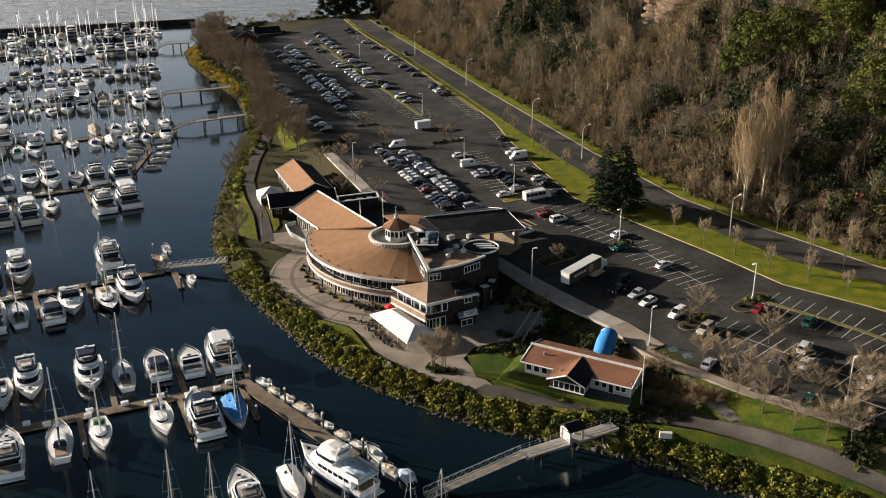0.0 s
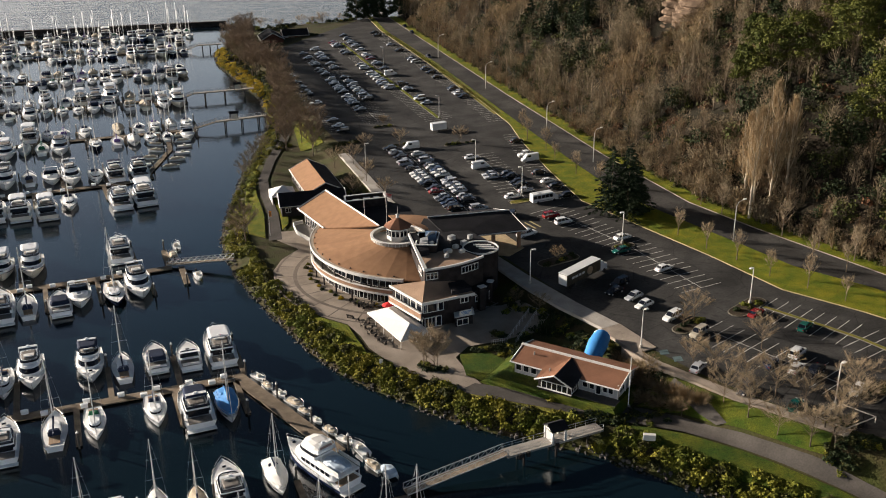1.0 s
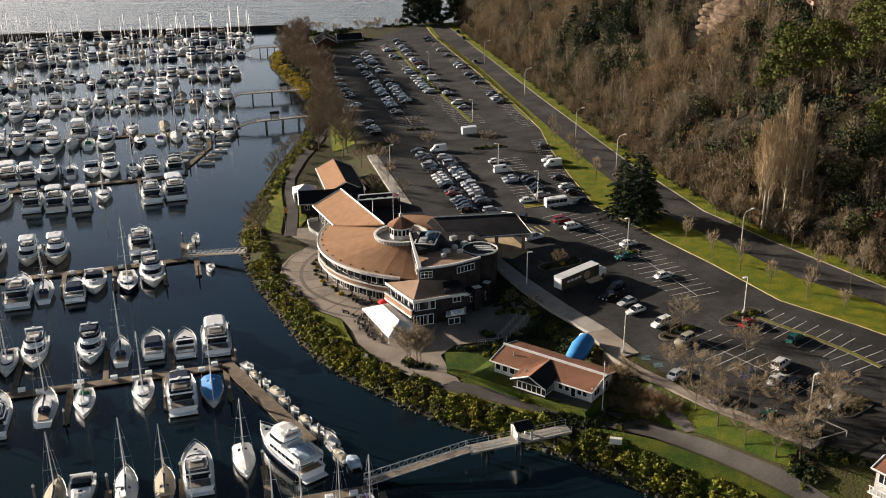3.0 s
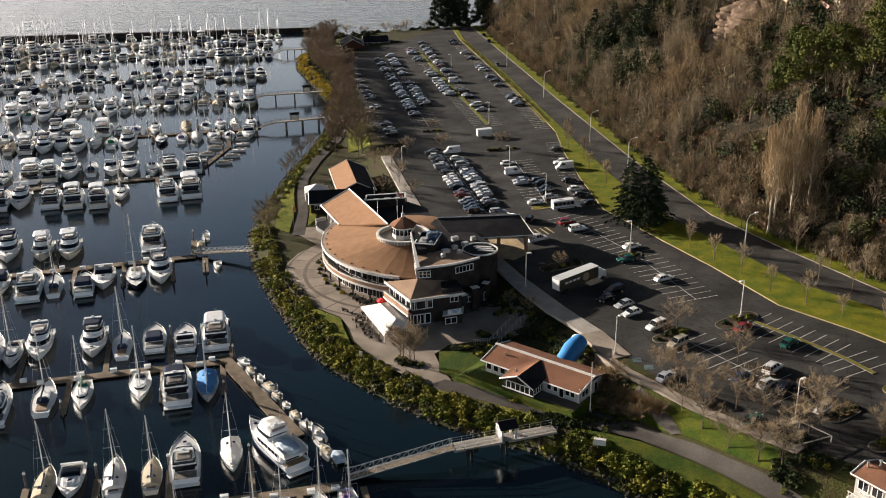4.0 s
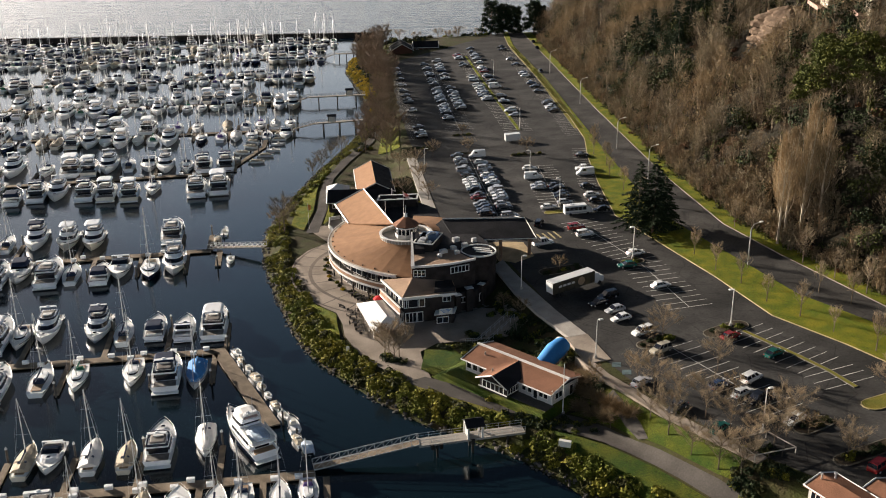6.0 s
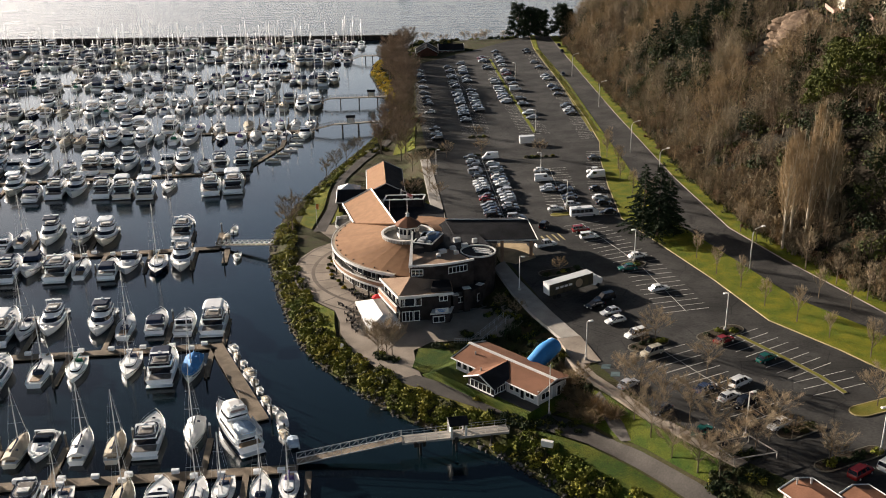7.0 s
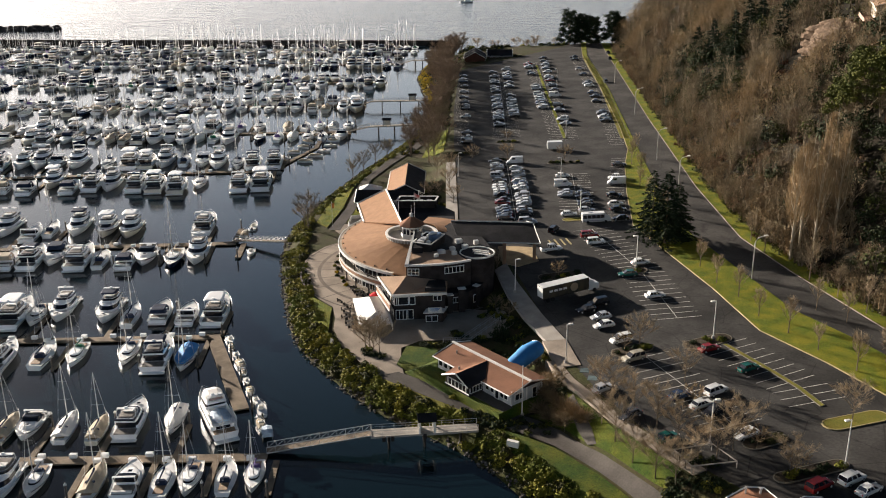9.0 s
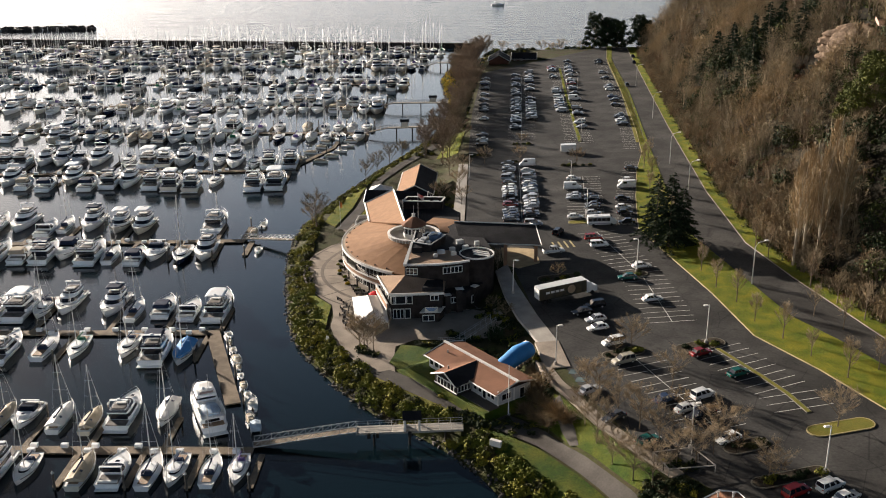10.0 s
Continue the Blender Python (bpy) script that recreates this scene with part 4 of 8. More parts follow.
def window(parent, x, y, z, w, h, deg, panes=1, frame=0.12, name="window"):
    """A framed window set on a wall that faces the way deg points; w along the wall."""
    f = new(name)
    f.parent = parent
    f.matrix_basis = pose(x, y, z, 0, 0, deg)
    m = M()
    m.box((0.03, 0, h / 2), (0.12, w + frame, frame)).box((0.03, 0, -h / 2), (0.12, w + frame, frame))
    for i in range(panes + 1):
        m.box((0.03, -w / 2 + w * i / panes, 0), (0.12, frame, h - frame))
    part("frame", m, WHITE, f)
    for i in range(panes):
        part("pane", M().box((0.0, -w / 2 + w * (i + 0.5) / panes, 0), (0.06, w / panes - frame, h - frame)), GLASS, f)
    return f


R = thing("restaurant", "round waterfront restaurant with orange-brown roof and dark shingle walls", "restaurant")
body = part("lower_wall", arc_wall(21, 26.6, 148, 250, LOW_Z - 0.3, -2.6, pol=front), SHINGLE, R)
part("upper_wall", arc_wall(21, 25.9, 148, 250, -2.6, 1.0, pol=front), SHINGLE, R)
part("core", M().cyl((CX, CY, LOW_Z), 14.2, 7.3, 32), SHINGLE, R)
# balcony with parapet and white rims
bal = part("balcony", arc_wall(25.8, 28.3, 154, 247, -2.75, -2.45, pol=front), PALE, R)
part("parapet", arc_wall(28.1, 28.3, 154, 247, -2.45, -1.6, pol=front), REDWALL, bal, "terracotta-coloured balcony parapet")
part("coping", arc_wall(28.0, 28.42, 154, 247, -1.6, -1.42, pol=front), WHITE, bal)
part("edge_board", arc_wall(28.3, 28.4, 154, 247, -2.95, -2.5, pol=front), WHITE, bal)
# wide dark glazing above, framed doors and windows below
for i in range(9):
    a = 157 + i * 10.4
    x, y, _ = front(25.94, a, 0)
    window(R, x, y, -0.75, 4.3, 2.6, a, 3 if i % 3 else 2, 0.07)
for i in range(16):
    a = 156 + i * 5.9
    x, y, _ = front(26.64, a, 0)
    window(R, x, y, -4.25, 1.9 if i % 3 else 2.3, 2.25, a, 2, 0.1, "door" if i % 4 == 1 else "window")
for i in range(9):
    x, y, _ = front(28.15, 156 + i * 11, 0)
    part("post", M().box((x, y, -0.3), (0.22, 0.22, 2.5), radians(156 + i * 11)), SHINGLE, R)
    x, y, _ = front(28.0, 156 + i * 11, 0)
    part("post", M().box((x, y, (LOW_Z - 2.75) / 2), (0.28, 0.28, -2.75 - LOW_Z), radians(156 + i * 11)), SHINGLE, R)
# roof of the round front in flat wedge panels that run up to the lookout
def wedge(p):
    q = [(x, y, z - 0.25) for x, y, z in p]
    return M().add(p + q, [(0, 1, 2, 3), (7, 6, 5, 4), (0, 4, 5, 1), (1, 5, 6, 2), (2, 6, 7, 3), (3, 7, 4, 0)])


for i in range(11):
    b0, b1, r0, r1 = 152 + i * 9.8, 152 + i * 9.8 + 9.8, 128 + i * 15.4, 128 + i * 15.4 + 15.4
    strip = []
    for k in range(7):
        t = k / 6
        edge = []
        for q in (0, 0.5, 1):
            a, b = Vector(front(28.2, b0 + (b1 - b0) * q, 1.12)), Vector(ringpt(6.2, r0 + (r1 - r0) * q, 4.85))
            edge.append(a.lerp(b, t))
        edge[1] = (edge[0] + edge[2]) / 2
        low = [p - Vector((0, 0, 0.25)) for p in edge[::-1]]
        strip.append([tuple(p) for p in edge + low])
    part("roof_panel", M().loft(strip), COPPER, R)
part("roof_panel", wedge([front(28.2, 146, 1.0), front(28.2, 152, 1.12), ringpt(6.2, 128, 4.85), ringpt(6.0, 90, 4.85)]), COPPER, R)
for i in range(8):
    a0, a1 = i * 12 - 6, i * 12 + 6
    part("roof_panel", wedge([pol(17, a0, 2.7), pol(17, a1, 2.7), pol(4.5, a1, 5.1), pol(4.5, a0, 5.1)]), COPPER, R)
part("gutter", arc_wall(27.5, 28.3, 150, 249, 1.06, 1.3, pol=front), mat("pale_tan_gutter", (0.45, 0.36, 0.27), 0.8, 0.15, 1.0), R)
part("fascia", arc_wall(28.3, 28.5, 150, 249, 0.7, 1.36, pol=front), WHITE, R)
part("soffit", arc_wall(25.9, 28.3, 150, 249, 0.6, 0.75, pol=front), WHITE, R)
for i in range(12):
    x, y, _ = front(27.2, 156 + i * 8, 0)
    part("roof_vent", M().box((x, y, 1.5), (0.3, 0.3, 0.25)), SHINGLE, R)
# lookout ring and cupola
ring_o = part("lookout_parapet", arc_wall(6.1, 6.4, 0, 360, 3.9, 5.5, pol=ringpt), PALE, R)
part("lookout_coping", arc_wall(5.95, 6.6, 0, 360, 5.5, 5.68, pol=ringpt), WHITE, ring_o)
for i in range(48):
    x, y, _ = ringpt(6.43, i * 7.5, 0)
    part("baluster", M().box((x, y, 4.95), (0.06, 0.12, 1.05), radians(i * 7.5)), WHITE, ring_o)
part("lookout_floor", M().cyl((UX, UY, 4.3), 6.1, 0.3, 36), PALE, R)
cup = part("cupola", M().cyl((UX, UY, 4.5), 2.7, 3.3, 8), WHITE, R)
for i in range(8):
    a = 22.5 + i * 45
    x, y, _ = ringpt(2.5, a, 0)
    for k in (-0.5, 0.5):
        part("cupola_window", M().box((x - math.sin(radians(a)) * k, y + math.cos(radians(a)) * k, 6.45), (0.1, 0.68, 1.35), radians(a)), GLASS, cup)
part("cupola_eave", M().cyl((UX, UY, 7.7), 3.3, 0.16, 8), SHINGLE, cup)
part("cupola_roof", M().cyl((UX, UY, 7.86), 3.4, 1.9, 8, 0.4), RUST, cup)
part("finial", M().cyl((UX, UY, 9.7), 0.45, 0.8, 8, 0.32).cyl((UX, UY, 10.5), 0.55, 0.25, 8, 0.12).tube([(UX, UY, 10.6), (UX, UY, 12.6)], 0.05, 5), STEEL, cup)
# gabled wing towards the trees
P0, P1, Q1, Q0 = (-2.2, 8.6, 5.6), (-11.9, 39.8, 5.3), (-19.8, 37.0, 1.7), (-14.6, 20.4, 1.75)
def plane_slab(pts, t=0.25):
    n = len(pts)
    low = [(x, y, z - t) for x, y, z in pts]
    m = M().add(list(pts) + low, [tuple(range(n)), tuple(range(2 * n - 1, n - 1, -1))] + [(i, n + i, n + (i + 1) % n, (i + 1) % n) for i in range(n)])
    return m
wing = part("wing_roof", plane_slab([P0, P1, Q1, Q0, (-9.5, 15.5, 3.2)][::-1]), COPPER, R)
for a, b in ((P0, P1), (P1, Q1), (Q1, Q0)):
    part("wing_trim", M().tube([(a[0], a[1], a[2] + 0.05), (b[0], b[1], b[2] + 0.05)], 0.26, 4), WHITE, wing)
part("wing_wall", M().prism([(-3, 12), (-11.7, 38.9), (-18.2, 36.4), (-12.9, 19.5)], LOW_Z - 0.3, 1.5), SHINGLE, R)
part("wing_gable", M().add([(-11.6, 38.9, 1.5), (-18.4, 36.6, 1.5), (-11.7, 38.9, 5.0)], [(0, 1, 2)]), SHINGLE, R)
tb = part("terrace", M().prism([(-18.2, 36.4), (-21.3, 35.2), (-20.9, 29.2), (-17.5, 21.8), (-13.5, 21)], -2.75, -2.4), PALE, R)
tw = [(-18.6, 36.6), (-21.3, 35.2), (-20.9, 29.2), (-17.6, 22.0)]
for a, b in zip(tw, tw[1:]):
    part("terrace_parapet", wall_between(a, b, -2.4, -1.45, 0.2), WHITE, tb)
for i in range(4):
    t = (i + 0.6) / 4.6
    x, y = -18.2 + 5.3 * t, 36.4 - 16.9 * t
    window(R, x - 0.05, y - 0.02, -0.9, 2.6, 2.4, 197.4, 2)
    window(R, x - 0.05, y - 0.02, -4.3, 2.2, 2.2, 197.4, 2)
# flat dark roof behind the ridge, with screened plant
part("flat_roof", M().prism([(-2.2, 10.8), (-11.4, 39.4), (1.5, 39), (9, 30), (10, 14)], LOW_Z, 2.3), DARKROOF, R)
enc = part("plant_screen", M().box((-2.2, 32.2, 3.2), (10.5, 0.25, 2.4), 0.1), SHINGLE, R)
for c, s, rz in (((-1.8, 36.7, 3.2), (10.5, 0.25, 2.4), 0.1), ((3.3, 34.7, 3.2), (0.25, 5, 2.4), 0.1), ((-7.2, 34, 3.2), (0.25, 5, 2.4), 0.1)):
    part("plant_screen_side", M().box(c, s, rz), SHINGLE, enc)
for a, b in (((-7.5, 31.8), (3.2, 32.8)), ((3.2, 32.8), (3.5, 37.2)), ((3.5, 37.2), (-7.2, 36.2)), ((-7.2, 36.2), (-7.5, 31.8))):
    part("screen_coping", wall_between(a, b, 4.4, 4.58, 0.45), WHITE, enc)
for x, y, s in ((-4.5, 34, 1.6), (-1.5, 34.6, 1.8), (1.2, 35, 1.5)):
    part("roof_unit", M().box((x, y, 3.2), (s, s * 0.8, 1.6)), STEEL, R)
part("roof_pole", M().tube([(-4.5, 17, 3.5), (-4.5, 17, 9.5)], 0.06, 5), WHITE, R)
# upper storey, a sector with its own curved front
part("sector_wall", arc_wall(9, 26.6, 272, 305, LOW_Z - 0.3, 5.05), SHINGLE, R)
part("sector_roof", arc_wall(9, 26.3, 272.5, 304.5, 5.05, 5.2), DARKROOF, R)
part("gravel_margin", arc_wall(18, 26.3, 272.8, 303, 5.2, 5.26), TAN, R)
part("sector_fascia", arc_wall(26.4, 26.85, 271.5, 305, 4.95, 5.4), WHITE, R)
part("sector_side_trim", M().loft([[pol(r, 271.4, z), pol(r, 273.2, z), pol(r, 273.2, z - 0.6), pol(r, 271.4, z - 0.6)] for r, z in ((10.5, 7.9), (27, 5.5))]), WHITE, R)
part("stair_roof", M().loft([[pol(r, 273.4, z), pol(r, 281, z), pol(r, 281, 5), pol(r, 273.4, 5)] for r, z in ((10.5, 7.8), (19, 6.6))]), DARKROOF, R)
for a, w, n in ((275.5, 2.6, 3), (296, 4.6, 5)):
    x, y, _ = pol(26.62, a, 0)
    window(R, x, y, 3.55, w, 1.5, a, n, 0.16)
x, y, _ = pol(23, 271.9, 0)
window(R, x - 0.1, y, 3.6, 3.2, 1.4, 181.9, 3, 0.16)
# roof plant and its pale-rimmed screens
BLUESHEET = mat("blue_grey_sheet", (0.1, 0.17, 0.28), 0.45, 0.15, 1.0)
sc = part("roof_screen", wall_between((3.4, -9.8), (5.6, -2.1), 5.2, 7.1, 0.12), SHINGLE, R)
for a, b in (((5.6, -2.1), (10.2, -3.4)), ((10.2, -3.4), (7.9, -11.2)), ((7.9, -11.2), (3.4, -9.8))):
    part("screen_side", wall_between(a, b, 5.2, 7.1, 0.12), SHINGLE, sc)
for a, b in (((3.4, -9.8), (5.6, -2.1)), ((5.6, -2.1), (10.2, -3.4)), ((10.2, -3.4), (7.9, -11.2)), ((7.9, -11.2), (3.4, -9.8))):
    part("screen_rim", wall_between(a, b, 7.1, 7.3, 0.3), WHITE, sc)
part("duct_housing", M().box((5.6, -8.4, 6.9), (1.8, 3.0, 1.2), -0.25).box((5.9, -8.3, 7.6), (1.2, 1.6, 0.5), -0.25), STEEL, sc)
part("fan_housing", M().box((7.9, -5.2, 7.1), (2.6, 2.8, 1.6), -0.25), BLUESHEET, sc, "blue sheet-metal fan housing")
part("exhaust_pipe", M().tube([(6.6, -7.0, 6.0), (6.6, -7.0, 8.0), (7.4, -6.2, 8.2), (8.6, -5.4, 8.1)], 0.3, 8), STEEL, sc)
part("exhaust_cowl", M().cyl((7.2, -9.6, 6.0), 0.5, 1.3, 10).cyl((7.2, -9.6, 7.3), 0.7, 0.3, 10, 0.3), STEEL, sc)
for x, y, s in ((10.5, -11.5, 1.7), (12.8, -9.2, 1.3), (13.6, -12.2, 1.2), (9.6, -14.2, 1.0)):
    part("roof_unit", M().box((x, y, 5.6), (s, s * 0.7, 0.8), 0.4).box((x, y, 6.05), (s * 0.6, s * 0.5, 0.16), 0.4), STEEL, R)
# round tower and the flat roof beside it
part("side_wall", M().prism([(5, 2), (10, 14), (18.5, 4), (21.5, -4), (20, -12), (16.5, -13.5), (9, -3)], -5.9, 4.4), SHINGLE, R)
part("side_roof", M().prism([(5, 2), (10, 14), (18.5, 4), (21.5, -4), (20, -12), (16.5, -13.5), (9, -3)], 4.42, 4.6), DARKROOF, R)
tow = part("round_tower", M().cyl((18.7, -9.2, -5.9), 4.1, 10.6, 28), SHINGLE, R)
part("tower_coping", M().loft([[(18.7 + r * math.cos(2 * math.pi * k / 28), -9.2 + r * math.sin(2 * math.pi * k / 28), z) for k in range(28)] for r, z in ((4.2, 4.7), (4.2, 5.05), (3.9, 5.05), (3.9, 4.72))], False, False), WHITE, tow)
part("tower_roof", M().cyl((18.7, -9.2, 4.7), 3.92, 0.1, 28), DARKROOF, tow)
for i in range(3):
    part("skylight", M().box((19.4 + i * 0.35, -8.0 - i * 1.3, 5.0), (4.2, 0.45, 0.2), -0.28), WHITE, tow)
for x, y, s in ((15.5, -6, 1.4), (17.8, -2.5, 1.1), (13.5, -2, 1.6)):
    part("roof_unit", M().box((x, y, 5.1), (s, s * 0.7, 1.0), 0.5), STEEL, R)
# entrance roof over the drop-off
e0, e1, f0, f1 = (10.2, 10.5, 6.0), (31.1, 10.6, 6.1), (13.5, 0.2, 4.0), (33.3, 1.6, 3.9)
ent = part("entrance_roof", plane_slab([f0, f1, e1, e0]), DARKROOF, R, "charcoal shingle gable roof over the drop-off")
part("entrance_roof_back", plane_slab([e0, e1, (29, 18.3, 4.05), (12, 17.8, 4.0)]), DARKROOF, R)
part("ridge_cap", M().tube([(e0[0], e0[1], e0[2] + 0.1), (e1[0], e1[1], e1[2] + 0.1)], 0.16, 5), WHITE, ent)
for a, b in (((20, 0.65, 3.97), f1), (f1, e1), (e1, (29, 18.3, 4.05))):
    part("entrance_trim", M().tube([(a[0], a[1], a[2] - 0.05), (b[0], b[1], b[2] - 0.05)], 0.14, 4), WHITE, ent)
for x, y in ((31.8, 4), (28.6, 16.8), (24.5, 1.0)):
    z = float(lot_z(x, y))
    part("column", M().box((x, y, (z + 3.9) / 2), (0.8, 0.8, 3.9 - z)), REDWALL, R)
# square block towards the water with low hip roof
B2 = [(-3.9, -16.6), (1.3, -27.8), (13.4, -25.0), (12.5, -17)]
b2 = part("block_wall", M().prism([(-3.2, -16.6), (1.6, -26.9), (12.8, -24.4), (12, -16)], LOW_Z - 0.3, 0.6), SHINGLE, R)
top = [(x, y, 0.75) for x, y in B2]
ap = (3.5, -20.0, 2.6)
part("block_roof", M().add(top + [ap, (12, -19, 1.2)], [(0, 1, 4), (1, 2, 5, 4), (0, 4, 5, 3), (3, 2, 1, 0), (2, 3, 5)]), TAN, R)
part("block_flat_roof", M().prism([(8.4, -24.9), (13, -23.9), (12.2, -19.5), (8.6, -20.3)], 0.8, 1.75), DARKROOF, R)
for a, b in ((B2[0], B2[1]), (B2[1], B2[2])):
    part("block_fascia", wall_between(a, b, 0.4, 0.95, 0.22), WHITE, R)
part("block_balcony", M().prism([(-4.2, -17.2), (0.9, -28.2), (1.7, -27.8), (-3.2, -16.9)], -2.75, -2.5), PALE, R)
part("block_parapet", wall_between((-4.1, -17.2), (0.95, -28.1), -2.5, -1.4, 0.2), REDWALL, R, "terracotta-coloured balcony parapet")
part("block_parapet_cap", wall_between((-4.1, -17.2), (0.95, -28.1), -1.4, -1.25, 0.4), WHITE, R)
part("block_edge_board", wall_between((-4.25, -17.3), (0.8, -28.3), -2.95, -2.5, 0.16), WHITE, R)
dgS = math.degrees(math.atan2(-24.4 + 26.9, 12.8 - 1.6)) - 90
for t, w, z, h, n in ((0.17, 2.6, -0.95, 1.9, 1), (0.36, 1.2, -0.95, 1.9, 1), (0.05, 0.9, -0.95, 1.9, 1), (0.14, 2.4, -4.3, 2.3, 3), (0.32, 1.2, -4.3, 2.3, 1), (0.85, 1.8, -0.6, 1.2, 2)):
    window(R, 1.6 + 11.2 * t + 0.02, -26.9 + 2.5 * t - 0.04, z, w, h, dgS, n, 0.16)
dgW = math.degrees(math.atan2(-16.6 + 26.9, -3.2 - 1.6)) + 90
for t in (0.2, 0.45, 0.7, 0.9):
    window(R, -3.2 + 4.8 * t - 0.05, -16.6 - 10.3 * t, -0.8, 1.9, 2.0, dgW, 1, 0.14)
    window(R, -3.2 + 4.8 * t - 0.05, -16.6 - 10.3 * t, -4.3, 1.8, 2.2, dgW, 2, 0.14)
# low porch with the sign
part("porch", M().prism([(8.6, -27.6), (12.6, -26.7), (13.2, -23.5), (9, -24.5)], LOW_Z - 0.2, -3.3), SHINGLE, R)
part("porch_roof", M().prism([(8.3, -27.9), (12.9, -26.9), (13.4, -23.4), (8.8, -24.4)], -3.3, -3.1), WHITE, R)
window(R, 10.2, -27.28, -4.6, 2.6, 1.4, dgS, 2, 0.16)
sg = part("sign_board", M().box((10.9, -27.3, -2.45), (3.0, 0.14, 1.1), radians(dgS + 90)), WHITE, R, "white and blue sign board")
m = M()
for i in range(3):
    m.box((10.9, -27.39, -2.15 - i * 0.27), (2.4 - i * 0.5, 0.03, 0.14), radians(dgS + 90))
part("lettering_bars", m, mat("sign_blue", (0.06, 0.2, 0.45), 0.6, 0.1, 1.0), sg)
part("annex_wall", M().prism([(12.5, -21), (17.5, -19), (20.5, -13), (18, -13), (12, -16)], LOW_Z - 0.3, -1.2), SHINGLE, R)
part("annex_roof", M().prism([(12.5, -21.2), (17.7, -19.2), (20.7, -13), (18, -13), (12, -16)], -1.2, -1.0), DARKROOF, R)
for x, y, z, w in ((13.6, -20.9, -1.0, 1.6), (16.2, -19.8, 0.2, 1.8), (19.2, -15.6, -0.6, 1.6)):
    a = 0.35 if x < 18 else 1.05
    part("porch_hood", M().box((x, y - 0.7, z), (w, 1.5, 0.12), a), WHITE, R)
    part("porch_wall", M().box((x, y - 0.5, (LOW_Z + z) / 2), (w * 0.8, 1.0, z - LOW_Z - 0.1), a), SHINGLE, R)
window(R, 14.8, -20.15, -2.9, 1.3, 1.3, -68, 2, 0.14)
window(R, 18.9, -16.9, -3.6, 1.2, 1.8, -28, 1, 0.14)
# flagpole above the cupola
fl = thing("flagpole", "slim white flagpole with a small red and white flag", "flagpole", pose(0.4, 12.8, 4.6))
part("pole", M().tube([(0, 0, 0), (0, 0, 8.2)], 0.06, 5), WHITE, fl)
part("flag", M().loft([[(0.05 + i * 0.25, 0.12 * math.sin(i * 1.3), 7.9 - i * 0.12), (0.05 + i * 0.25, 0.12 * math.sin(i * 1.3), 6.9 - i * 0.16)] for i in range(7)], False, False, False), mat("flag_cloth", (0.5, 0.08, 0.07), 0.8, 0.2, 2.0, color2=(0.6, 0.55, 0.5)), fl)

# ---- marquee ----
T = thing("marquee", "white fabric event marquee on slim posts", "tent")
mc = [(-9.4, -19.6), (-4.6, -34.8), (2.2, -32.4), (-2.4, -17.4)]
ez = -3.8
rt = [(-5.0, -21.8, -2.2), (-1.9, -30.2, -2.2)]
c = [(x, y, ez) for x, y in mc]
part("canopy", M().add(c + rt, [(0, 1, 5, 4), (1, 2, 5), (2, 3, 4, 5), (3, 0, 4)]), CANVAS_WHITE, T)
for a, b in zip(c, c[1:] + c[:1]):
    part("valance", wall_between(a[:2], b[:2], ez - 0.3, ez + 0.02, 0.05), CANVAS_WHITE, T)
for i in range(4):
    a, b = c[i], c[(i + 1) % 4]
    n = 4 if i % 2 == 0 else 2
    for k in range(n):
        x, y = a[0] + (b[0] - a[0]) * k / n, a[1] + (b[1] - a[1]) * k / n
        part("leg", M().tube([(x, y, LOW_Z), (x, y, ez)], 0.06, 5), WHITE, T)
part("side_wall", wall_between((-2.4, -17.4), (2.2, -32.4), LOW_Z + 0.1, ez, 0.04), CANVAS_WHITE, T)
ps = thing("parasol", "open bright red patio parasol beside the marquee", "parasol", pose(-4.4, -17.6, LOW_Z))
part("pole", M().tube([(0, 0, 0), (0, 0, 3.0)], 0.04, 5), WHITE, ps)
part("canopy", M().loft([[(r * math.cos(2 * math.pi * k / 8), r * math.sin(2 * math.pi * k / 8), z) for k in range(8)] for r, z in ((1.5, 2.2), (0.9, 2.6), (0.1, 2.95))], False), mat("red_canvas", (0.55, 0.03, 0.03), 0.8, 0.1, 1.0), ps, "open red canvas")
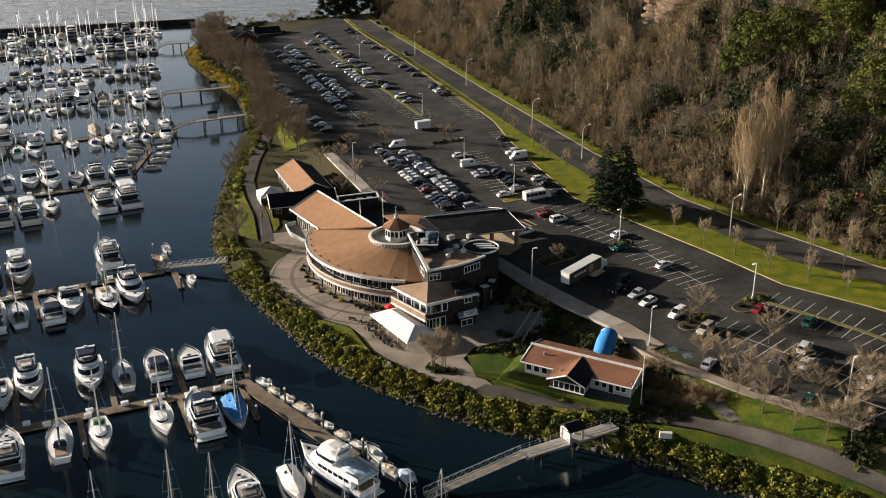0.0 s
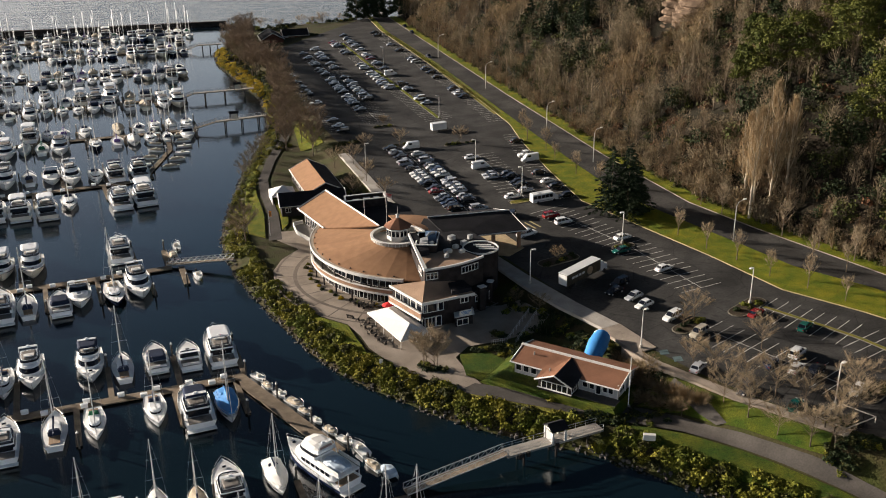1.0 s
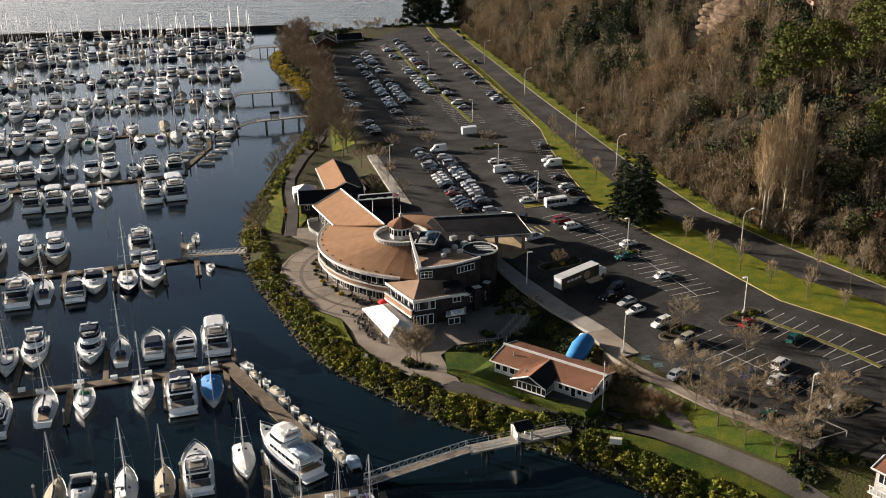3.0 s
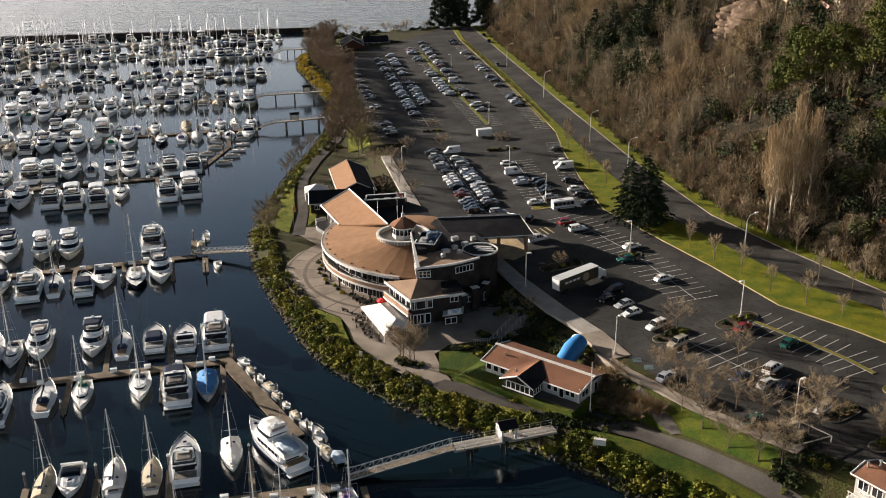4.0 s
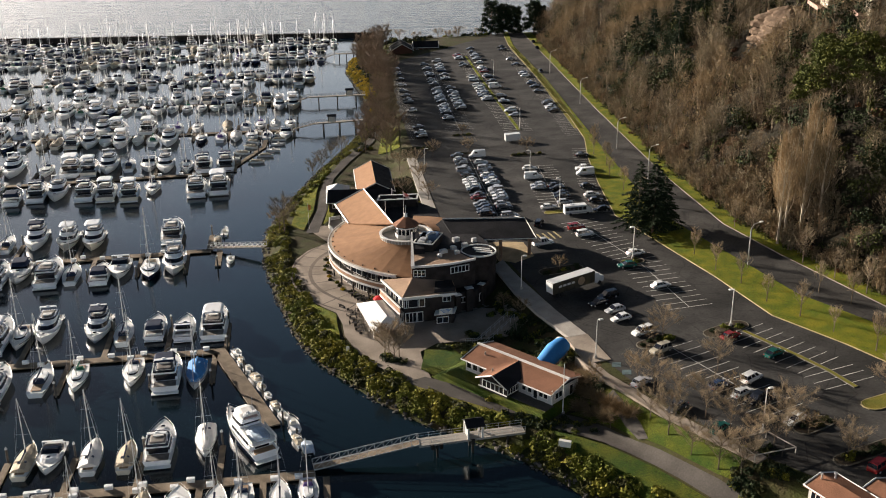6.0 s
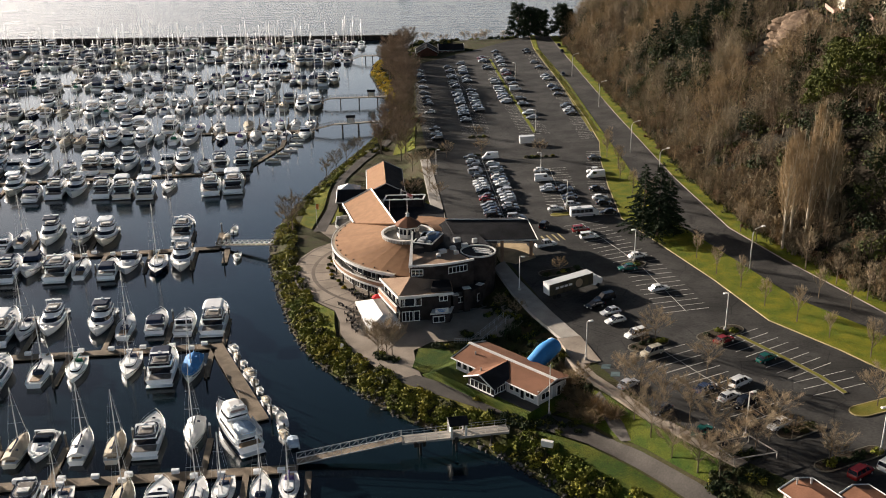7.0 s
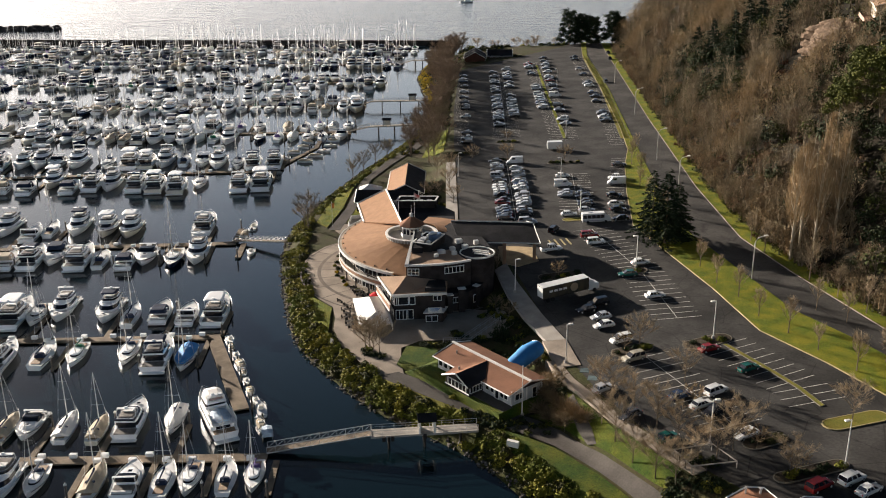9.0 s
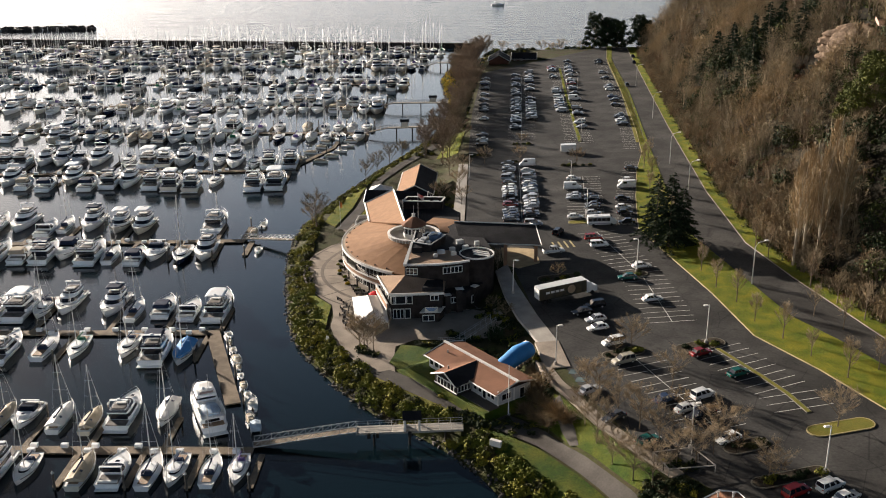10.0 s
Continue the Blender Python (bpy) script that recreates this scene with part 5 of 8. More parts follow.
# tables and heaters along the patio
r = random.Random(8)
for i in range(15):
    if i < 9:
        a = 238 + i * 5
        x, y, _ = front(30.6 + r.uniform(-1.0, 1.3), 226 + i * 3, 0)
    else:
        t = (i - 9) / 6
        x, y = -10.9 + 3.6 * t + r.uniform(-0.3, 0.3), -21 - 13 * t
    tb = thing("patio_table", "small dark round patio table", "table", pose(x, y, LOW_Z + 0.05), "patio furniture")
    part("top", M().cyl((0, 0, 0.7), 0.55, 0.05, 12), DARKWOOD, tb)
    part("stem", M().cyl((0, 0, 0), 0.06, 0.7, 6).cyl((0, 0, 0), 0.3, 0.04, 10), RUBBER, tb)
    for k in range(3):
        a = k * 2.1 + r.random()
        ch = thing("patio_chair", "dark slatted patio chair beside a table", "chair", pose(x + 0.95 * math.cos(a), y + 0.95 * math.sin(a), LOW_Z + 0.05, 0, 0, math.degrees(a)), "patio furniture")
        part("seat", M().box((0, 0, 0.45), (0.45, 0.45, 0.05)).box((0.16, 0.18, 0.22), (0.05, 0.05, 0.44)).box((-0.16, 0.18, 0.22), (0.05, 0.05, 0.44)).box((0.16, -0.18, 0.22), (0.05, 0.05, 0.44)).box((-0.16, -0.18, 0.22), (0.05, 0.05, 0.44)), DARKWOOD, ch)
        part("backrest", M().box((0.22, 0, 0.72), (0.05, 0.45, 0.5)), DARKWOOD, ch)
for a, rr in ((196, 37.0), (208, 37.4), (232, 36.6), (240, 36.2)):
    x, y, _ = front(rr, a, 0)
    bn = thing("patio_bench", "dark timber bench at the patio edge", "bench", pose(x, y, LOW_Z + 0.13, 0, 0, a), "patio furniture")
    for k in range(3):
        part("seat_slat", M().box((-0.16 + k * 0.16, 0, 0.45), (0.13, 1.7, 0.05)), DARKWOOD, bn)
    for k in range(2):
        part("back_slat", M().box((0.28, 0, 0.65 + k * 0.18), (0.04, 1.7, 0.13)), DARKWOOD, bn)
    for sd in (-0.7, 0.7):
        part("leg", M().box((0, sd, 0.22), (0.5, 0.08, 0.44)), RUBBER, bn)
for i in range(15):
    x, y, _ = front(29.2 + 0.5 * math.sin(i * 2.1), 172 + i * 4.6, 0)
    shrub(x, y, LOW_Z + 0.1, 0.45 + 0.2 * math.sin(i * 1.7) ** 2, (LEAF_GREEN, LEAF_DARK, LEAF_GOLD, LEAF_OLIVE)[(i * 3) % 4], "low planting along the restaurant front", 0.9, i)
bp = thing("banner_pole", "slim white pole with an orange and white banner", "flagpole", pose(-27.5, 37.5, float(ground_z(-27.5, 37.5))))
part("pole", M().tube([(0, 0, -0.3), (0, 0, 7.5)], 0.06, 6), WHITE, bp)
part("banner", M().loft([[(0.05, 0.1 * math.sin(k), 7.2 - k * 0.5), (0.75, 0.14 * math.sin(k + 1), 7.1 - k * 0.5)] for k in range(4)], False, False, False), mat("orange_banner", (0.6, 0.22, 0.06), 0.8, 0.2, 1.0), bp, "orange banner cloth")
sb = thing("folding_sign", "white folding pavement sign on the path", "sign", pose(-9.6, -40.3, LOW_Z + 0.05, 0, 0, 60))
part("panel", M().box((0.25, 0, 0.55), (0.05, 0.7, 1.1)), WHITE, sb, at=pose(0, 0, 0, 0, -12, 0))
part("back_panel", M().box((-0.25, 0, 0.55), (0.05, 0.7, 1.1)), WHITE, sb, at=pose(0, 0, 0, 0, 12, 0))
# rails of the ramp below the sidewalk
for a, b, z0, z1 in (((17.5, -36.6), (24.4, -29.2), LOW_Z, -3.0), ((19.0, -38.0), (25.8, -30.4), LOW_Z, -3.0), ((14, -36.9), (17.5, -36.6), LOW_Z, LOW_Z)):
    o = thing("ramp_railing", "pale tubular steel ramp railing", "railing", group="ramp railings")
    n = 7
    for i in range(n + 1):
        t = i / n
        part("post", M().tube([(a[0] + (b[0] - a[0]) * t, a[1] + (b[1] - a[1]) * t, z0 + (z1 - z0) * t - 0.3), (a[0] + (b[0] - a[0]) * t, a[1] + (b[1] - a[1]) * t, z0 + (z1 - z0) * t + 1.0)], 0.04, 4), STEEL, o)
    for h in (0.5, 1.0):
        part("rail", M().tube([(*a, z0 + h), (*b, z1 + h)], 0.045, 4), STEEL, o)

# ---- the small shop ----
S = thing("shop", "small white-trimmed shop with orange-brown shingle roof", "shop building")
u, v = Vector((0.728, -0.686, 0)), Vector((-0.686, -0.728, 0))
o0 = Vector((17.4, -48.2, 0))


def sp(a, b, z):
    p = o0 + u * a + v * b
    return (p.x, p.y, z)


LS, SZ = 22.2, -4.25
part("wall", M().prism([sp(0.5, -3.6, 0)[:2], sp(LS - 0.6, -3.6, 0)[:2], sp(LS - 0.6, 4.4, 0)[:2], sp(0.5, 4.4, 0)[:2]], LOW_Z - 0.4, -1.55), mat("off_white_siding", (0.5, 0.49, 0.47), 0.7, 0.12, 1.5, 0.2, 3), S)
for b in (-3.5, 0.4, 4.3):
    part("corner_board", M().box(sp(LS - 0.56, b, (LOW_Z - 1.6) / 2), (0.14, 0.3, -1.6 - LOW_Z + 0.6), math.atan2(u.y, u.x)), WHITE, S)
for a in (0.5, LS - 0.6):
    part("gable_wall", M().loft([[sp(q, -3.6, -1.6), sp(q, 4.4, -1.6), sp(q, 0, -0.6)] for q in (a, a + 0.12)]), SHINGLE, S)
part("roof", plane_slab([sp(0, 5.3, -1.65), sp(LS, 5.3, -1.65), sp(LS, 0, -0.35), sp(0, 0, -0.35)]), RUST, S)
part("roof_back", plane_slab([sp(0, 0, -0.35), sp(LS, 0, -0.35), sp(LS, -4.6, -1.4), sp(0, -4.6, -1.4)]), RUST, S)
part("ridge_board", M().loft([[sp(a, -0.24, -0.4), sp(a, 0.24, -0.4), sp(a, 0.24, -0.1), sp(a, -0.24, -0.1)] for a in (-0.2, LS + 0.2)]), WHITE, S)
part("eave_board", M().tube([sp(0, 5.35, -1.7), sp(LS, 5.35, -1.7)], 0.16, 4), WHITE, S)
for a in (0, LS):
    part("barge_board", M().tube([sp(a, 5.35, -1.7), sp(a, 0, -0.35), sp(a, -4.6, -1.4)], 0.15, 4), WHITE, S)
g0, g1, gm = 6.8, 14.4, 10.6
part("gable_roof_a", plane_slab([sp(g0, 8.6, -2.05), sp(gm, 8.4, -0.55), sp(gm, 0.3, -0.3), sp(g0, 4.2, -1.35)]), RUST, S)
# the slope turned from the sun takes charcoal in place of rust, as painted shade
part("gable_roof_b", plane_slab([sp(gm, 8.4, -0.55), sp(g1, 8.6, -2.05), sp(g1, 4.2, -1.35), sp(gm, 0.3, -0.3)]), DARKROOF, S, "gable roof slope with its shade painted as charcoal")
part("porch_wall", M().prism([sp(g0 + 0.5, 3, 0)[:2], sp(g1 - 0.5, 3, 0)[:2], sp(g1 - 0.5, 8, 0)[:2], sp(g0 + 0.5, 8, 0)[:2]], LOW_Z - 0.4, -2.1), SHINGLE, S)
part("porch_gable", M().loft([[sp(g0 + 0.5, q, -2.1), sp(g1 - 0.5, q, -2.1), sp(gm, q, -0.8)] for q in (7.9, 8.0)]), SHINGLE, S)
part("porch_trim", M().tube([sp(g0, 8.65, -2.05), sp(gm, 8.45, -0.5), sp(g1, 8.65, -2.05)], 0.17, 4), WHITE, S)
part("porch_sill", M().tube([sp(g0 + 0.3, 8.1, SZ + 0.5), sp(g1 - 0.3, 8.1, SZ + 0.5)], 0.13, 4), WHITE, S)
mound = [[sp(a, b, z) for a, b in ((a0, b0), (a1, b0), (a1, b1), (a0, b1))] for a0, a1, b0, b1, z in ((-5, LS + 1.6, -6.5, 9.2, LOW_Z - 0.2), (-1.5, LS + 0.1, -4.6, 8.1, SZ - 0.05))]
tagged(part("lawn_bank", M().loft(mound, False), SHADED_LAWN), "low grassy bank that carries the shop", "lawn", kind="structure")
dv, du = math.degrees(math.atan2(v.y, v.x)), math.degrees(math.atan2(u.y, u.x))
x, y, _ = sp(gm, 8.02, 0)
window(S, x, y, -2.95, 5.2, 1.45, dv, 5, 0.16)
for a in (15.2, 16.6, 19.2, 20.3):
    x, y, _ = sp(a, 4.42, 0)
    window(S, x, y, -2.75, 0.95, 1.3, dv, 1, 0.14)
for a in (1.4, 3.0, 4.6):
    x, y, _ = sp(a, 4.42, 0)
    window(S, x, y, -2.8, 1.2, 1.6, dv, 1, 0.16)
x, y, _ = sp(17.9, 4.44, 0)
window(S, x, y, -3.1, 1.0, 2.1, dv, 1, 0.14, "door")
x, y, _ = sp(13.92, 6.2, 0)
window(S, x, y, -3.0, 3.0, 1.3, du, 4, 0.14)
x, y, _ = sp(LS - 0.58, 2.3, 0)
window(S, x, y, -2.9, 2.2, 1.3, du, 2, 0.14)
x, y, _ = sp(LS - 0.58, -1.6, 0)
window(S, x, y, -3.3, 1.1, 2.1, du, 1, 0.14, "door")
part("vent_pipe", M().cyl(sp(3.5, 2.0, -1.2), 0.15, 1.0, 8), PALE, S)
part("vent_pipe", M().cyl(sp(8.6, 5.8, -1.6), 0.15, 1.0, 8), PALE, S)
part("deck", M().prism([sp(14, 4.4, 0)[:2], sp(LS, 4.4, 0)[:2], sp(LS, 7, 0)[:2], sp(14, 7, 0)[:2]], LOW_Z - 0.3, SZ + 0.06), PATHTOP, S)
fp = thing("flagpole", "tall plain white flagpole by the shop", "flagpole", pose(32.2, -66.6, LOW_Z + 0.1))
part("pole", M().tube([(0, 0, 0), (0, 0, 10.0)], 0.11, 7, 0.07), WHITE, fp)
part("pole_base", M().cyl((0, 0, -0.1), 0.4, 0.3, 10), PALE, fp)
# blue barrel canopy over the stair
o = thing("barrel_canopy", "bright blue fabric barrel canopy over the stair", "canopy")
path = [Vector(p) for p in ((25.9, -56.0, -3.9), (28.2, -54.9, -3.2), (30.0, -53.0, -2.3), (32.3, -49.9, -1.35), (34.2, -47.0, -1.3))]
rings = []
for i, p in enumerate(path):
    d = (path[min(i + 1, 4)] - path[max(i - 1, 0)]).normalized()
    s = d.cross(Vector((0, 0, 1))).normalized()
    q = (1.35, 1.5, 1.75, 2.0, 1.75)[i]
    rings.append([tuple(p + s * q * math.cos(b) + Vector((0, 0, 0.93 * q * math.sin(b)))) for b in (-0.55 + (math.pi + 1.1) * k / 12 for k in range(13))])
part("canopy", M().loft(rings, False, False, False).add(rings[-1], [tuple(range(13))]), CANVAS_BLUE, o, smooth=True)
for p, rr in list(zip(path, rings))[::4]:
    part("rib", M().tube(rr, 0.06, 4), STEEL, o)
for i in range(12):
    t = i / 11
    part("step", M().box((27.5 + 6.5 * t, -54.4 + 6.6 * t, -5.5 + 3.4 * t - 0.4), (0.6, 2.6, 0.9), radians(45)), CONCRETE, o)
bx = thing("notice_box", "white box-shaped notice board on the grass", "notice board", pose(31.2, -78.5, -5.7, 0, 0, -20))
part("panel", M().box((0, 0, 0.95), (2.1, 0.7, 1.1)), WHITE, bx)
part("post", M().box((0.6, 0, 0.2), (0.12, 0.12, 0.8)), DARKWOOD, bx)
part("post", M().box((-0.6, 0, 0.2), (0.12, 0.12, 0.8)), DARKWOOD, bx)


def gabled(name, label, x, y, z, L, W, eave, rise, deg, roof=None, wall=None, over=0.6, roof2=None, cat="building"):
    """A plain gabled house: ridge along its length."""
    o = thing(name, label, cat, pose(x, y, z, 0, 0, deg))
    part("wall", M().box((0, 0, eave / 2 - 0.5), (L, W, eave + 1)), wall or SHINGLE, o)
    for s in (-1, 1):
        part("gable_wall", M().loft([[(q, -W / 2, eave), (q, W / 2, eave), (q, 0, eave + rise)] for q in (s * L / 2, s * (L / 2 - 0.1))]), wall or SHINGLE, o)
    k = rise / (W / 2)
    for s, rf in ((-1, roof), (1, roof2 or roof)):
        pts = [(-L / 2 - over, s * (W / 2 + over), eave - over * k + 0.15), (L / 2 + over, s * (W / 2 + over), eave - over * k + 0.15), (L / 2 + over, 0, eave + rise + 0.15), (-L / 2 - over, 0, eave + rise + 0.15)]
        part("roof", plane_slab(pts if s < 0 else pts[::-1]), rf or COPPER, o)
        part("eave_board", M().tube([pts[0], pts[1]], 0.14, 4), WHITE, o)
        for a, b in ((pts[0], pts[3]), (pts[1], pts[2])):
            part("barge_board", M().tube([a, b], 0.15, 4), WHITE, o)
    n = max(1, int(L / 3.2))
    for s in (-1, 1):
        for i in range(n):
            window(o, (i + 0.5) / n * L - L / 2, s * (W / 2 + 0.02), eave * 0.55, 1.4, 1.3, 90 * s, 2, 0.12)
    return o


gabled("clubhouse", "long low building with orange-brown roof and white trim", -11.5, 74, -5.0, 25, 10.5, 2.9, 2.6, 97, DARKROOF, roof2=COPPER)
gabled("clubhouse", "low cross wing with charcoal roof and white trim", -14.5, 56.5, -5.4, 18, 8.5, 3.0, 2.4, 2, DARKROOF, SHINGLE)
tn = thing("canopy_tent", "small white peaked canopy tent", "tent", pose(-22.2, 67, -5.5, 0, 0, 5))
part("canopy", M().add([(-3.6, -3.6, 2.5), (3.6, -3.6, 2.5), (3.6, 3.6, 2.5), (-3.6, 3.6, 2.5), (0, 0, 4.4)], [(0, 1, 4), (1, 2, 4), (2, 3, 4), (3, 0, 4)]), CANVAS_WHITE, tn)
part("skirt", M().box((0, -3.6, 2.3), (7.2, 0.05, 0.4)).box((-3.6, 0, 1.4), (0.05, 7.2, 2.4)).box((0, 3.6, 1.4), (7.2, 0.05, 2.4)), CANVAS_WHITE, tn)
for sx in (-3.55, 3.55):
    for sy in (-3.55, 3.55):
        part("leg", M().tube([(sx, sy, 0), (sx, sy, 2.5)], 0.06, 5), WHITE, tn)
rw = mat("red_brown_wall", (0.1, 0.045, 0.03), 0.8, 0.2, 1.0)
gabled("harbour_house", "red-brown gabled harbour building by the trees", -12, 318, -3.2, 16, 11, 4, 3, 95, DARKROOF, rw)
gabled("harbour_house", "red-brown gabled harbour building by the trees", 1, 326, -3.0, 13, 9, 3.5, 2.6, 5, DARKROOF, rw)
# house at the near end of the lot
HOUSEWALL = mat("pale_house_siding", (0.42, 0.4, 0.36), 0.75, 0.15, 1.5, 0.2, 3)
se = gabled("house", "two-storey house with brown roof and white balcony", 71.9, -112.4, -4, 24, 5.4, 7.0, 0.8, -61.4, RUST, HOUSEWALL)
for i in range(5):
    window(se, -10.6 + i * 2.3, -2.73, 5.7, 1.7, 1.6, -90, 2, 0.12)
window(se, -12.02, 0.0, 5.6, 3.6, 1.7, 180, 4, 0.12)
window(se, -12.02, 0.0, 2.6, 3.0, 1.7, 180, 3, 0.12)
part("balcony", M().box((-9.0, -4.0, 4.2), (5, 2.6, 0.25)), WHITE, se)
for i in range(9):
    part("baluster", M().box((-11.3 + i * 0.58, -5.2, 4.8), (0.08, 0.08, 1.0)), WHITE, se)
part("handrail", M().box((-9.0, -5.2, 5.3), (5, 0.12, 0.12)), WHITE, se)
part("chimney_pipe", M().cyl((-11.6, -0.8, 7.2), 0.12, 1.2, 8).cyl((-11.6, -0.8, 8.4), 0.2, 0.2, 8), PALE, se)
part("chimney_pipe", M().cyl((-10.8, 1.2, 7.2), 0.15, 1.2, 8).cyl((-10.8, 1.2, 8.4), 0.24, 0.2, 8), STEEL, se)
gabled("house", "lower brown-roofed wing behind the balcony house", 79.4, -112.2, -4, 22, 5.6, 6.4, 0.8, -61.4, RUST, HOUSEWALL)
# trellis enclosure
o = thing("trellis_enclosure", "dark trellis enclosure with open white top rails", "enclosure")
pts = [(57.3, -86.7), (59.6, -91.4), (66.8, -89.2), (63.6, -84.2)]
for a, b in zip(pts, pts[1:] + pts[:1]):
    part("top_rail", wall_between(a, b, 0.68, 0.82, 0.16), PALE, o)
    for k in range(3):
        x, y = a[0] + (b[0] - a[0]) * k / 3, a[1] + (b[1] - a[1]) * k / 3
        part("post", M().box((x, y, -1.6), (0.14, 0.14, 4.6)), PALE if k == 0 else DARKWOOD, o)
    part("trellis_panel", wall_between(a, b, -3.4, -1.4, 0.08), DARKWOOD, o)

# ---- boats ----


WELL = mat("grey_cockpit_floor", (0.2, 0.18, 0.16), 0.8, 0.3, 2.0)


def hull_rings(L, B, free, bow_up, full=0.75, flare=0.85, stern=0.92, n=11):
    rings = []
    for i in range(n):
        u = i / (n - 1)
        b = B / 2 * (stern + (1 - stern) * min(1, u / 0.35)) * (1 - max(0, (u - 0.45) / 0.55) ** (1.6 + full)) + 0.02
        s = free + bow_up * u ** 2
        x = u * L
        rk = -0.10 * L * u ** 6
        rings.append([(x, -b, s), (x + rk * 0.4, -b * flare, s * 0.35), (x + rk, -b * 0.7 * (1 - 0.5 * u), -0.35), (x + rk, 0, -0.6 * (1 - u * 0.6)),
                      (x + rk, b * 0.7 * (1 - 0.5 * u), -0.35), (x + rk * 0.4, b * flare, s * 0.35), (x, b, s)])
    return rings


def ring_outline(rings, lift=0.0, inset=0.04):
    left = [(r[0][0], r[0][1] * (1 - inset), r[0][2] + lift) for r in rings]
    right = [(r[-1][0], r[-1][1] * (1 - inset), r[-1][2] + lift) for r in rings]
    return left, right


def boat_hull(o, L, B, free, bow_up, material, deckmat, full=0.75, stern=0.92, stripe=None):
    rings = hull_rings(L, B, free, bow_up, full, stern=stern)
    m = M().loft(rings, False, False, False)
    n = 7
    m.add(rings[0], [tuple(range(n))])
    hb = part("hull", m, material, o, smooth=True)
    le, ri = ring_outline(rings, -0.08)
    m = M()
    m.loft([[a, b] for a, b in zip(le, ri)], False, False, False)
    part("deck", m, deckmat, o)
    if stripe:
        m = M()
        for side in (0, -1):
            line = [(r[side][0], r[side][1] * 1.01, r[side][2] - 0.12) for r in rings[:-1]]
            low = [(x, y * 0.985, z - 0.16) for x, y, z in line]
            m.loft([[a, b] for a, b in zip(line, low)], False, False, False)
        part("rub_rail", m, stripe, hb)
    m = M()
    pts_l = [(x, y, z + 0.62) for x, y, z in le[5:]]
    pts_r = [(x, y, z + 0.62) for x, y, z in ri[5:]]
    m.tube(pts_l + pts_r[::-1], 0.025, 4)
    for p in pts_l[::2] + pts_r[::2]:
        m.tube([(p[0], p[1], p[2] - 0.62), p], 0.02, 3)
    part("bow_rail", m, STEEL, o)
    return rings


def house(x0, x1, w0, w1, z0, z1, rake_f=0.8, rake_b=0.1, tumble=0.88):
    """A boat's cabin: a rounded, tapered block with a raked front and a crowned roof."""
    d = x1 - x0
    half = ((x0, 0.4 * w0, 0.0), (x0 + 0.02 * d, 0.485 * w0, 0.0), (x0 + 0.35 * d, 0.5 * w0, 0.2), (x0 + 0.7 * d, 0.49 * w0, 0.62), (x0 + 0.88 * d, 0.25 * w0 + 0.25 * w1, 0.88), (x0 + 0.97 * d, 0.46 * w1, 1.0), (x1, 0.26 * w1, 1.0))
    line = [(x, -y, f) for x, y, f in half] + [(x, y, f) for x, y, f in half[::-1]]
    xm = x0 + 0.45 * d
    lo = [(x, y, z0) for x, y, f in line]
    mid = [(x + rake_b * (1 - f) - rake_f * f, y * tumble, z1) for x, y, f in line]
    shrink = lambda q, h: [(xm + (x - xm) * q, y * q, z + h) for x, y, z in mid]
    return [lo, mid, shrink(0.965, 0.06), shrink(0.86, 0.11)]


def band(rings, t0, t1, out=1.015):
    """A strip round a cabin between two heights, set slightly proud: its windows."""
    lo, hi = rings[0], rings[1]
    n = len(lo)
    cx = sum(p[0] for p in lo) / n

    def at(t):
        return [((cx + (a[0] + (b[0] - a[0]) * t - cx) * out), (a[1] + (b[1] - a[1]) * t) * out, a[2] + (b[2] - a[2]) * t) for a, b in zip(lo, hi)]
    return M().loft([at(t0), at(t1)], True, True)


